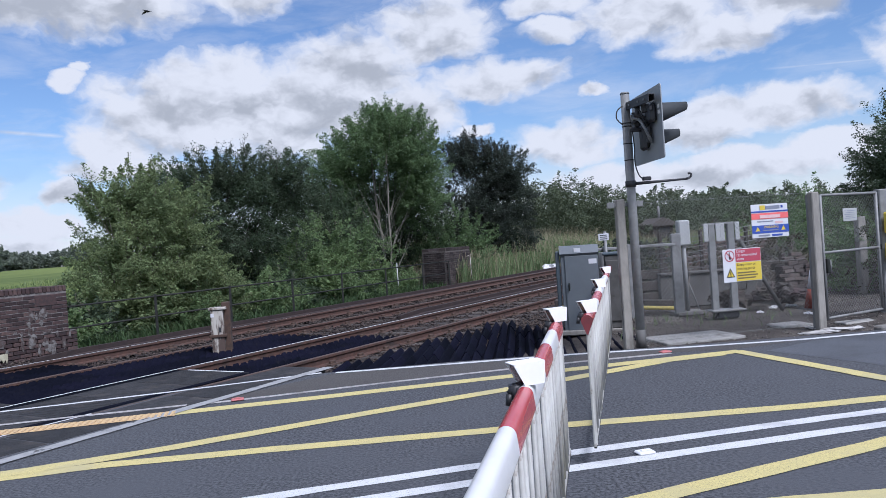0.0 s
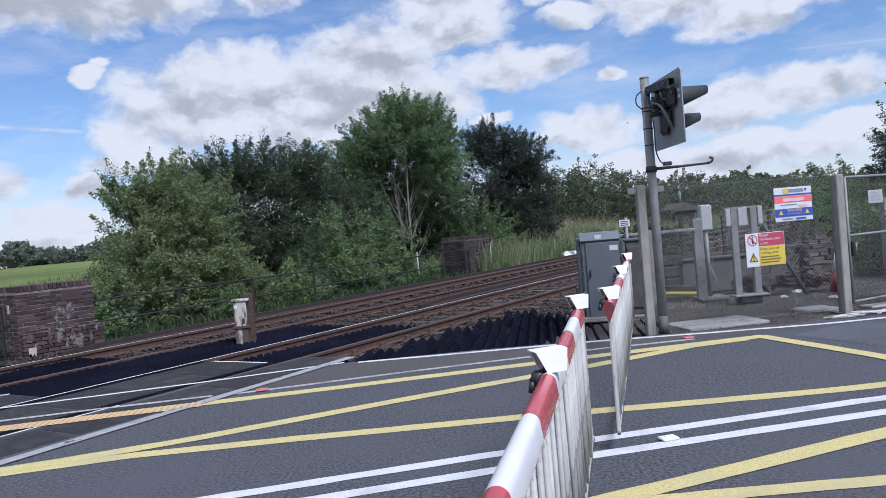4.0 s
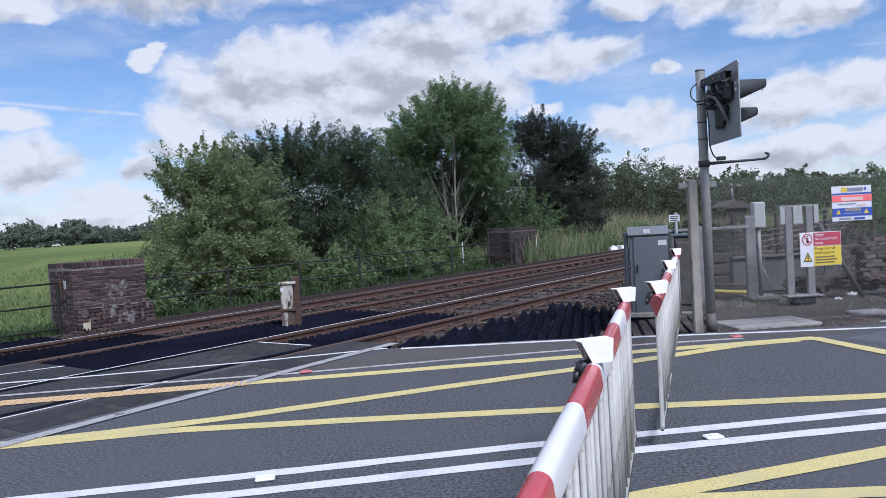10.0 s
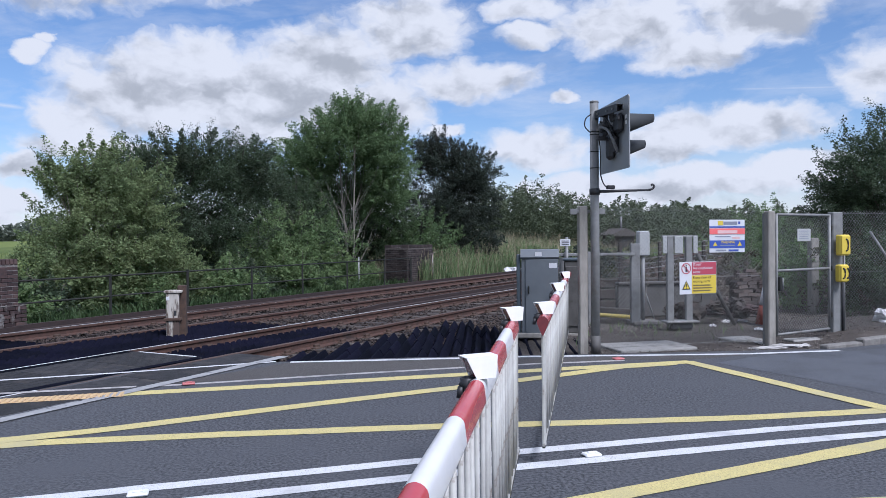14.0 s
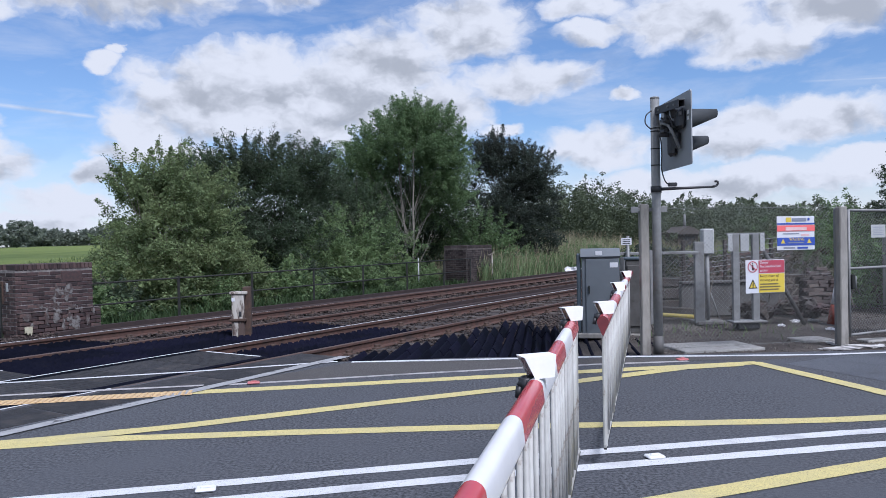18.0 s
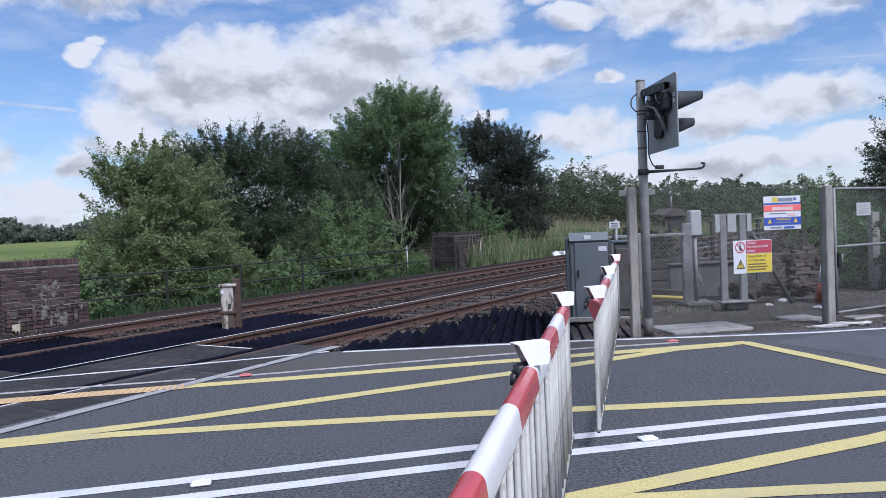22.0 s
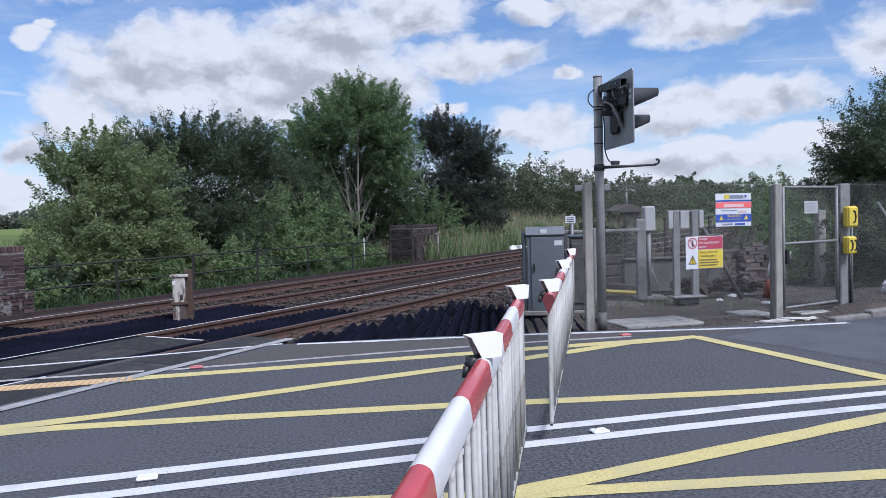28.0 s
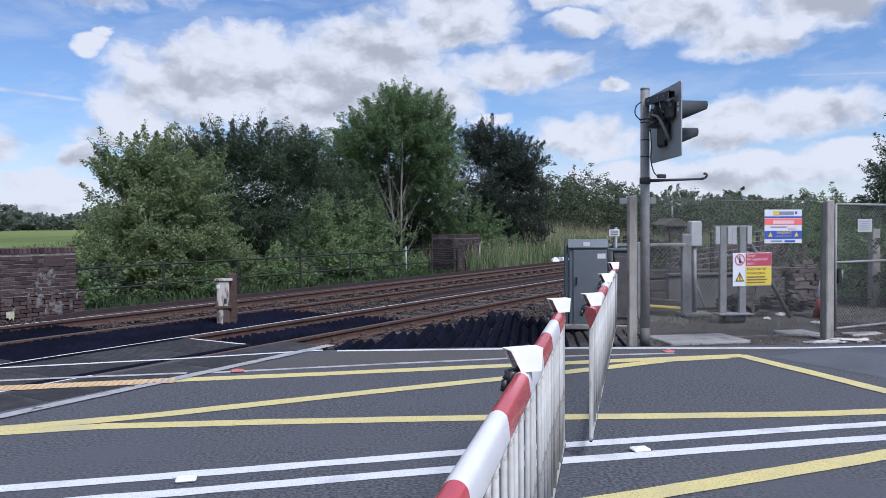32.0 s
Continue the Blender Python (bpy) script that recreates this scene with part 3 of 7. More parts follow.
def build_ground():
    def axis(lo, hi, fine_lo, fine_hi, step):
        out, v, d = [], fine_lo, step
        while v > lo:
            d *= 1.35
            v -= d
            out.append(max(v, lo))
        out = out[::-1] + list(np.arange(fine_lo, fine_hi, step))
        v, d = fine_hi, step
        while v < hi:
            out.append(v)
            d *= 1.35
            v += d
        return out + [hi]

    xs, ys = axis(-2200, 2200, -26, 22, 0.5), axis(-400, 2600, -4, 50, 0.5)
    sh = Shape()
    sh.v = [(x, y, ground_height(x, y)) for y in ys for x in xs]
    w = len(xs)
    sh.f = [(j * w + i, j * w + i + 1, (j + 1) * w + i + 1, (j + 1) * w + i) for j in range(len(ys) - 1) for i in range(w - 1)]
    sh.smooth = [True] * len(sh.f)
    me = bpy.data.meshes.new("ground")
    me.from_pydata(sh.v, [], sh.f)
    me.polygons.foreach_set("use_smooth", sh.smooth)
    for m in (GRASS_SOIL, DIRT):
        me.materials.append(m)
    for p in me.polygons:
        x, y, _ = p.center
        n = x * TN.x + y * TN.y
        if n < 15.2 and math.hypot(x, y) < 45:
            p.material_index = 1
    tagged(new("ground", me), "green field and bare gravelly earth round the crossing", "ground", kind="structure")


build_ground()


def slab(outline, top, thick):
    """A flat sheet with an upright rim."""
    sh, n = Shape(), len(outline)
    sh.add([(x, y, top) for x, y in outline] + [(x, y, top - thick) for x, y in outline],
           [tuple(range(n)), tuple(reversed(range(n, 2 * n)))] + [(i, n + i, n + (i + 1) % n, (i + 1) % n) for i in range(n)])
    return sh


FAR_EDGE = [(-45, -2.3), (-12, 6.9), (-6, 8.45), (-3.5, 9.05), (-1.6, 9.55), (0, 9.72), (2.9, 9.76), (5.6, 9.9), (7.2, 10.5), (12, 12.0), (40, 18.5)]
NEAR_EDGE = [(40, 11), (10, 3.9), (2, 2.0), (-2, 1.0), (-45, -9.7)]
road = part("road", slab(FAR_EDGE + NEAR_EDGE, 0.0, 0.06), ASPHALT)
tagged(road, "dark tarmac road with yellow box hatching and double white lines", "road", kind="structure")
kerb = part("pavement", slab([(-45, -9.7), (-2, 1.0), (2, 2.0), (10, 3.9), (40, 11), (40, 4), (3, -6), (-20, -14)], 0.09, 0.16), OLD_TAR)
tagged(kerb, "worn grey tarmac footway beside the road", "pavement", kind="structure")


def stripe(pts, width, material, name, top=0.004, label="", ragged=0.012):
    """A painted band along a line of points, with slightly uneven edges."""
    sh = Shape()
    fine = []
    for (x0, y0), (x1, y1) in zip(pts, pts[1:]):
        k = max(1, int(math.hypot(x1 - x0, y1 - y0) / 0.18))
        fine += [(x0 + (x1 - x0) * i / k, y0 + (y1 - y0) * i / k) for i in range(k)]
    fine.append(pts[-1])
    vs = []
    for i, (x, y) in enumerate(fine):
        (xa, ya), (xb, yb) = fine[max(0, i - 1)], fine[min(len(fine) - 1, i + 1)]
        d = math.hypot(xb - xa, yb - ya)
        nx, ny = -(yb - ya) / d, (xb - xa) / d
        for side in (-1, 1):
            w = width / 2 + ragged * noise.noise((x * 7, y * 7, side * 3.0))
            vs.append((x + side * nx * w, y + side * ny * w, top))
    sh.add(vs, [(2 * i, 2 * i + 1, 2 * i + 3, 2 * i + 2) for i in range(len(fine) - 1)])
    me = bpy.data.meshes.new(name)
    me.from_pydata(sh.v, [], sh.f)
    return part(name, me, material, road, label)


kerb_line = [(5.45, 9.83), (6.1, 10.1), (6.75, 10.42), (7.5, 10.66), (8.4, 10.94), (9.3, 11.22), (10.2, 11.5), (11.1, 11.78), (12.0, 12.06)]
edge = tagged(new("kerb"), "low worn concrete kerb at the bend of the road", "kerb", kind="structure")
for (x0, y0), (x1, y1) in zip(kerb_line, kerb_line[1:]):
    l, rise = math.hypot(x1 - x0, y1 - y0), 0.05 if x0 < 5.5 else 0.09
    part("kerb_stone", Shape().box((l - 0.012, 0.14, 0.22), (0, 0, rise - 0.11), 0.018), PAVE, edge, "", pose((x0 + x1) / 2, (y0 + y1) / 2 + 0.07, 0, 0, 0, math.degrees(math.atan2(y1 - y0, x1 - x0))))


def patch(outline, material, label):
    """A thin repair of another tarmac, its edges a little uneven."""
    fine = []
    for (x0, y0), (x1, y1) in zip(outline, outline[1:] + outline[:1]):
        k = max(1, int(math.hypot(x1 - x0, y1 - y0) / 0.15))
        fine += [(x0 + (x1 - x0) * i / k, y0 + (y1 - y0) * i / k) for i in range(k)]
    fine = [(x + 0.02 * noise.noise((x * 4, y * 4, 1)), y + 0.02 * noise.noise((x * 4, y * 4, 5))) for x, y in fine]
    me = bpy.data.meshes.new("tarmac_patch")
    me.from_pydata([(x, y, 0.0022) for x, y in fine], [], [tuple(range(len(fine)))])
    part("tarmac_patch", me, material, road, label)


patch([(3.62, 8.92), (4.16, 7.78), (4.6, 6.6), (9.5, 7.9), (12.0, 11.7), (7.3, 10.2), (5.7, 9.66), (4.4, 9.4)], PALE_TAR, "smoother paler tarmac")
patch([(-2.6, 8.16), (-0.9, 8.58), (0.42, 8.9), (1.5, 9.1), (2.6, 9.25), (3.4, 9.2), (4.2, 9.46), (2.9, 9.5), (0.1, 9.48), (-1.5, 9.42)], BROWN_TAR, "brown worn tarmac between the edge lines")
# double white centre line
part_a = [(-9, 2.75), (-3.15, 4.33), (-1.61, 4.73), (0.16, 5.2), (2.6, 5.76), (3.94, 6.03), (9, 7.1)]
stripe(part_a, 0.13, WHITE_LINE, "white_line")
stripe([(x + 0.06, y - 0.325) for x, y in part_a], 0.13, WHITE_LINE, "white_line")
# edge lines
stripe([(-1.45, 9.49), (0.1, 9.56), (1.53, 9.63), (2.91, 9.58), (4.27, 9.55), (5.56, 9.7)], 0.1, WHITE_LINE, "edge_line")
stripe([(-2.7, 8.05), (-2.3, 8.14), (-0.91, 8.52), (0.42, 8.84), (1.5, 9.06), (2.6, 9.2)], 0.09, DULL_LINE, "edge_line", label="dull worn white line")
# yellow box, far lane
stripe([(-2.9, 7.66), (-1.39, 7.98), (0.27, 8.36), (1.76, 8.69), (3.36, 9.02)], 0.205, YELLOW, "yellow_line")
stripe([(3.3, 9.03), (3.6, 8.02), (3.95, 6.82), (4.12, 6.3), (4.75, 4.1)], 0.185, YELLOW, "yellow_line", top=0.007)
stripe([(3.1, 8.9), (2.41, 8.72), (1.17, 8.03), (-0.64, 7.15), (-2.45, 6.21), (-3.3, 5.86), (-4.2, 5.55)], 0.185, YELLOW, "yellow_line", top=0.0055)
stripe([(-4.2, 5.5), (-2.7, 5.88), (-1.46, 6.0), (0.34, 6.12), (1.65, 6.15), (2.8, 6.2), (4.1, 6.36)], 0.175, YELLOW, "yellow_line", top=0.004)
# yellow box, near lane
stripe([(-4.6, 3.75), (-1.98, 4.05), (-1.03, 4.09), (0.5, 4.1), (1.22, 4.13), (2.74, 4.18), (4.72, 4.2)], 0.15, YELLOW, "yellow_line")
stripe([(-0.2, 3.85), (0.49, 4.11), (1.31, 4.45), (2.17, 4.82), (3.53, 5.4), (4.35, 5.75)], 0.17, YELLOW, "yellow_line", top=0.0055)


def road_stud(x, y, turn, material, size, label):
    th = thing("road_stud", pose(x, y, 0.004, 0, 0, turn), label, "road stud", "studs in the road")
    part("casting", Shape().box((size, size * .75, 0.02), (0, 0, 0.01), 0.008), material, th)
    part("reflector", Shape().box((size * .5, size * .2, 0.012), (0, 0, 0.024), 0.005), material, th)


road_stud(1.24, 5.2, 15, STUD, 0.12, "white reflecting road stud between the double lines")
road_stud(-1.6, 4.6, 15, STUD, 0.12, "white reflecting road stud between the double lines")
road_stud(-2.29, 8.12, 15, PINK, 0.13, "red road stud on the worn edge line")
road_stud(2.55, 9.28, 15, PINK, 0.13, "red road stud on the worn edge line")

# ---------------------------------------------------------------- railway
bed = Shape()
prof = [(5.2, -0.26), (6.2, -0.17), (12.9, -0.17), (14.0, -0.22), (14.6, -0.3)]
ss = np.arange(-40, 160, 4.0)
bed.add([P(s, n, z) for s in ss for n, z in prof], [(5 * j + i, 5 * j + i + 1, 5 * j + i + 6, 5 * j + i + 5) for j in range(len(ss) - 1) for i in range(4)])
tagged(part("trackbed", bed, BED), "brown ballast bed under the two tracks", "ballast bed", kind="structure")

RAIL_W, RAIL_H = 0.07, 0.15


def rail_shape(s0, s1, n, lift, width=1.0):
    """The web, foot and head of a rail; the polished top is a part of its own. lift: height near the crossing and far along the line."""
    prof = [(-0.07, -RAIL_H), (0.07, -RAIL_H), (0.07, -0.138), (0.012, -0.115), (0.012, -0.045), (0.036, -0.035), (0.036, -0.006),
            (-0.036, -0.006), (-0.036, -0.035), (-0.012, -0.045), (-0.012, -0.115), (-0.07, -0.138)]
    ends = ((s0, lift[0]), (10.0, lift[0]), (40.0, lift[1]), (s1, lift[1]))
    sh, k = Shape(), len(prof)
    sh.add([P(s, n + a, z + u) for s, u in ends for a, z in prof],
           [(j * k + i, j * k + (i + 1) % k, j * k + k + (i + 1) % k, j * k + k + i) for j in range(3) for i in range(k)] + [tuple(range(k)), tuple(range(3 * k, 4 * k))])
    top = Shape()
    tp = [(-0.03, -0.006), (-0.026, 0.0), (-0.015, 0.003), (0, 0.004), (0.015, 0.003), (0.026, 0.0), (0.03, -0.006)]
    tp = [(a * width, z) for a, z in tp]
    top.add([P(s, n + a, z + u) for s, u in ends for a, z in tp], [(j * 7 + i, j * 7 + i + 1, j * 7 + 8 + i, j * 7 + 7 + i) for j in range(3) for i in range(6)], True)
    return sh, top


sleeper_mesh = Shape().box((0.24, 2.5, 0.12), (0, 0, 0), 0.02).mesh("sleeper")
chair_mesh = Shape().box((0.2, 0.3, 0.035), (0, 0, 0), 0.01).box((0.12, 0.05, 0.06), (0, 0.09, 0.03), 0.01).box((0.12, 0.05, 0.06), (0, -0.09, 0.03), 0.01).mesh("chair")
dark_sleeper_mesh = sleeper_mesh.copy()
dark_sleeper_mesh.materials.append(DARK_SLEEPER)
turned = Matrix.Rotation(TRACK, 4, "Z")


def track(n0, n1, lift, start, label):
    th = thing("railway_track", pose(0, 0, 0), label, "railway track", "two tracks over the crossing")
    for n, z, head in ((n0, (0.0, 0.0), RAIL_DULL), (n1, (lift, lift * 4), RAIL_TOP)):
        a, b = rail_shape(-30, 150, n, z, 0.55 if head is RAIL_TOP else 0.8)
        r = part("rail", a, RAIL_SIDE, th, "rusty rail with a bright top")
        # polished by wheels and road traffic, with the sky's glint painted on as white
        bright = 4.9 if head is RAIL_DULL and not lift else (22.0 if lift else 80.0)
        if head is RAIL_TOP or not lift:
            wear = Shape().add([P(s, n + a, z[0] + 0.0065) for s in (-30.0, bright) for a in (-0.02, 0.02)], [(0, 1, 3, 2)])
            part("worn_strip", wear, RAIL_TOP, r, "polished running surface with painted sky glint")
        head = RAIL_DULL
        part("rail_head", b, head, r, "polished running surface with painted sky glint" if head is RAIL_TOP else "dull brown running surface")
    for i in range(int((60 - start) / 0.68)):
        s = start + 0.68 * i
        mid = P(s, (n0 + n1) / 2, -0.205 + lift / 2)
        sl = part("sleeper", dark_sleeper_mesh if lift else sleeper_mesh, SLEEPER, th, "", Matrix.Translation(mid) @ turned @ pose(0, 0, 0, 0, 0, random.uniform(-1, 1)))
        if s < 32:
            for o in (-(n1 - n0) / 2, (n1 - n0) / 2):
                part("chair", chair_mesh, RUST, sl, "", Matrix.Translation((0, o, 0.066)))
    return th


track(7.29, 8.80, 0.0, 8.0, "near railway track with rusty rails on timber sleepers")
track(10.56, 12.07, 0.03, 6.4, "far railway track with rusty rails on timber sleepers")


# conductor rails on insulators, outside each track
pot_mesh = Shape().tube((0, 0, -0.1), (0, 0, 0.0), 0.07, 0.055, 10).mesh("insulator")
for s0, n, z, what in ((13.6, 9.36, 0.06, "dark conductor rail between the two tracks"), (7.6, 12.8, 0.07, "dark brown conductor rail beyond the far track")):
    th = thing("conductor_rail", pose(0, 0, 0), what, "conductor rail", "conductor rails beside the tracks")
    prof = [(-0.06, -0.13), (0.06, -0.13), (0.06, -0.105), (0.03, -0.085), (0.035, 0.0), (-0.035, 0.0), (-0.03, -0.085), (-0.06, -0.105)]
    sh = Shape()
    ends = ((s0, z - 0.05), (s0 + 0.9, z), (40.0, z + 0.05), (150.0, z + 0.08))
    sh.add([P(s, n + a, u + w) for s, w in ends for a, u in prof], [(j * 8 + i, j * 8 + (i + 1) % 8, j * 8 + 8 + (i + 1) % 8, j * 8 + 8 + i) for j in range(3) for i in range(8)] + [tuple(range(8)), tuple(range(24, 32))])
    part("rail", sh, CONDUCTOR, th)
    for i in range(18):
        part("insulator", pot_mesh, WORN_WHITE, th, "", Matrix.Translation(P(s0 + 0.8 + i * 2.6, n, z - 0.13)))


def scatter_stones(name, count, spots, size, material, label, category):
    """Loose stones as one mesh of small uneven lumps."""
    rng = np.random.default_rng(5)
    octa = np.array([(1, 0, 0), (-1, 0, 0), (0, 1, 0), (0, -1, 0), (0, 0, 1), (0, 0, -1)], float)
    tri = np.array([(0, 2, 4), (2, 1, 4), (1, 3, 4), (3, 0, 4), (2, 0, 5), (1, 2, 5), (3, 1, 5), (0, 3, 5)])
    c = np.array([spots(rng) for _ in range(count)])
    v = octa[None] * (rng.uniform(0.6, 1.2, (count, 6, 1)) * size * rng.uniform(0.6, 1.3, (count, 1, 1)))
    v[:, :, 2] *= 0.7
    ang = rng.uniform(0, 6.28, count)
    ca, sa = np.cos(ang)[:, None], np.sin(ang)[:, None]
    v = np.stack([v[..., 0] * ca - v[..., 1] * sa, v[..., 0] * sa + v[..., 1] * ca, v[..., 2]], -1) + c[:, None]
    me = bpy.data.meshes.new(name)
    me.vertices.add(count * 6)
    me.vertices.foreach_set("co", v.astype(np.float32).ravel())
    idx = (tri[None] + 6 * np.arange(count)[:, None, None]).astype(np.int32).ravel()
    me.loops.add(len(idx))
    me.loops.foreach_set("vertex_index", idx)
    me.polygons.add(len(idx) // 3)
    me.polygons.foreach_set("loop_start", np.arange(0, len(idx), 3, dtype=np.int32))
    me.update(calc_edges=True)
    me.materials.append(material)
    return tagged(new(name, me), label, category, kind="stuff")


def ballast_spot(rng):
    s = 6.5 + 38 * rng.random() ** 1.6
    n = rng.uniform(5.6, 14.0)
    if n < 6.6 and s < 11:
        s += 4
    deep = 0.03 if n > 10.2 else 0.0
    return P(s, n, -0.165 + deep + 0.03 * rng.random() + (0.02 if 8.9 < n < 10.2 else 0))[:]


scatter_stones("ballast", 27000, ballast_spot, 0.032, BALLAST, "loose rust-stained ballast stones between the rails", "ballast")


def pebble_spot(rng):
    x, y = rng.uniform(2.4, 9), rng.uniform(10.0, 14.5)
    return (x, y + 0.15 * max(0, x - 5), ground_height(x, y) + 0.01)


scatter_stones("gravel", 5200, pebble_spot, 0.014, YARD_STONE, "pale loose gravel in the fenced yard", "gravel")


def heap_spot(rng):
    x, y = 3.4 + 0.32 * rng.normal(), 13.0 + 0.25 * rng.normal()
    return (x, y, -0.05 + 0.02 * rng.random())


scatter_stones("gravel", 700, heap_spot, 0.022, YARD_STONE, "spill of paler stones beside the yellow pipe", "gravel")

# deck panels of the crossing
deck = thing("crossing_deck", pose(0, 0, 0), "black rubber level crossing deck panels between the rails", "crossing deck")


def deck_panel(s0, s1, n0, n1, ribs):
    c = P((s0 + s1) / 2, (n0 + n1) / 2, -0.039)
    if ribs:
        l, k = (s1 - s0 - 0.012), int((s1 - s0) / 0.06)
        line = [(-l / 2, -0.044), (-l / 2, 0.041)]
        for i in range(k):
            x = -l / 2 + (i + 0.5) * l / k
            line += [(x - 0.02, 0.041), (x - 0.015, 0.045), (x + 0.015, 0.045), (x + 0.02, 0.041)]
        line += [(l / 2, 0.041), (l / 2, -0.044)]
        sh = Shape().extrude(line, n1 - n0 - 0.012, Matrix())
    else:
        sh = Shape().box((s1 - s0 - 0.012, n1 - n0 - 0.012, 0.088), (0, 0, 0), 0.008)
    part("panel", sh, DECK, deck, "", Matrix.Translation(c) @ turned)


def deck_row(n0, n1, s0, s1, step, ribs):
    k = max(1, round((s1 - s0) / step))
    for i in range(k):
        deck_panel(s0 + (s1 - s0) * i / k, s0 + (s1 - s0) * (i + 1) / k, n0, n1, ribs)


deck_row(6.50, 7.21, -2.6, 7.7, 0.9, False)
deck_row(7.40, 8.70, -2.3, 7.25, 0.9, True)
deck_row(8.88, 10.48, -3.0, 5.0, 0.9, True)
deck_row(10.66, 11.97, -3.4, 4.2, 0.9, True)
deck_row(12.17, 13.0, -3.6, 3.6, 0.9, False)


def strip_sn(pts, width, material, name, parent, top=0.008, label=""):
    ob = stripe([P(*p).xy[:] for p in pts], width, material, name, top, label)
    ob.parent = parent
    return ob


strip_sn([(-3.0, 6.05), (3, 6.3), (5.5, 6.38), (7.72, 6.46)], 0.15, GREY_EDGE, "edge_strip", deck, 0.01, "pale grey edge strip along the deck")
strip_sn([(4.04, 9.21), (4.6, 8.62), (5.97, 7.38), (7.35, 6.28)], 0.075, WHITE_LINE, "white_line", deck)
strip_sn([(3.2, 9.0), (3.69, 8.42), (4.7, 7.38), (5.47, 6.52)], 0.085, DULL_LINE, "white_line", deck)
strip_sn([(2.6, 8.95), (3.51, 8.0), (5.15, 6.3)], 0.25, ORANGE, "yellow_line", deck, 0.009, "faded orange paint on the ribs")
rib = Shape().box((0.034, 0.2, 0.008), (0, 0, 0), 0.002).mesh("rib")
run = (P(5.15, 6.3) - P(2.6, 8.95))
for i in range(60):
    u = (i + .5) / 60
    part("rib", rib, DECK if i % 2 else ORANGE, deck, "", Matrix.Translation(P(2.6, 8.95, 0.012) + run * u) @ Matrix.Rotation(math.atan2(run.y, run.x), 4, "Z"))
# flush black strips paint the darkness of the flangeway grooves
for n0 in (7.40, 8.69, 10.67):
    strip_sn([(-3, n0), (7.2 if n0 < 8.8 else 4.2, n0)], 0.13, MATTING, "flange_strip", deck, 0.0072, "black rubber strip that paints in the dark flangeway groove")
strip_sn([(4.33, 9.83), (5.0, 9.6)], 0.06, WHITE_LINE, "white_line", deck)
strip_sn([(7.23, 8.55), (7.23, 7.5)], 0.05, WHITE_LINE, "white_line", deck)


# black spiked matting that keeps walkers off the line
def matting(s0, s1, n0, n1, base, label, keep=None, pitch=0.14, tall=0.13):
    th = thing("anti_trespass_matting", pose(0, 0, 0), label, "rubber matting", "spiked matting beside the crossing")
    step = 0.78
    ka, kb = max(1, round((s1 - s0) / step)), max(1, round((n1 - n0) / step))
    for i in range(ka):
        for j in range(kb):
            a0, a1 = s0 + (s1 - s0) * i / ka, s0 + (s1 - s0) * (i + 1) / ka
            b0, b1 = n0 + (n1 - n0) * j / kb, n0 + (n1 - n0) * (j + 1) / kb
            if keep and not keep(P((a0 + a1) / 2, (b0 + b1) / 2)):
                continue
            la, lb = a1 - a0 - 0.01, b1 - b0 - 0.01
            pa, pb = max(1, round(la / pitch)), max(1, round(lb / pitch))
            xs = [(-la / 2 + la * (p + f) / pa, k) for p in range(pa) for f, k in ((0.0, 0.8), (0.2, 1.0), (0.8, 1.0))] + [(la / 2, 0.95)]
            ys = [(-lb / 2 + lb * (q + f) / pb, k) for q in range(pb) for f, k in ((0.0, 0.0), (0.5, 1.0))] + [(lb / 2, 0.0)]
            w = len(ys)
            sh = Shape().add([(x, y, tall * kx * ky * random.uniform(.9, 1.08)) for x, kx in xs for y, ky in ys],
                             [(i * w + j, i * w + j + 1, (i + 1) * w + j + 1, (i + 1) * w + j) for i in range(len(xs) - 1) for j in range(w - 1)])
            c = P((a0 + a1) / 2, (b0 + b1) / 2, base)
            part("mat", sh, MATTING, th, "", Matrix.Translation(c) @ turned @ pose(0, 0, 0, random.uniform(-1, 1), random.uniform(-1, 1), 0))


# triangular rubber ridges between the road and the near rail, running away from the road
ridges = thing("anti_trespass_matting", pose(0, 0, 0), "black rubber matting of sharp triangular ridges between road and track", "rubber matting", "spiked matting beside the crossing")
PITCH, LEAN, RUN = 0.15, math.atan2(0.10, 1.0), 0.9
prism = Shape().add([(-PITCH * .52, 0, -0.09), (PITCH * .52, 0, -0.09), (0.012, 0, 0.008), (-0.012, 0, 0.008)] + [(-PITCH * .52, RUN - .006, -0.09), (PITCH * .52, RUN - .006, -0.09), (0.012, RUN - .006, 0.008), (-0.012, RUN - .006, 0.008)],
                    [(0, 1, 2, 3), (4, 7, 6, 5), (0, 3, 7, 4), (1, 5, 6, 2), (2, 6, 7, 3), (0, 4, 5, 1)]).mesh("ridge")
for i in range(38):
    x0 = -3.05 + i * PITCH
    y0 = 9.86 if x0 > -1.5 else 9.86 + 0.26 * (x0 + 1.5)
    far_end = min(14.9, 14.75 - 1.62 * max(0.0, x0 + 0.1 * 4 - 0.55)) if x0 < 1.75 else 11.3
    k = 0
    while True:
        y = y0 + RUN * k
        x = x0 + math.tan(LEAN) * (y - 9.9)
        mx, my = x, y + RUN * 0.5
        if y + RUN * 0.35 > far_end or -mx * TD.y + my * TD.x > 6.62:
            break
        dip = 0.008 * math.sin(i * 1.7 + k * 2.1)
        part("ridge", prism, MATTING, ridges, "", pose(x, y, -0.045 + dip, random.uniform(-.5, .5), random.uniform(-3, 3), -math.degrees(LEAN) + random.uniform(-.8, .8)))
        k += 1
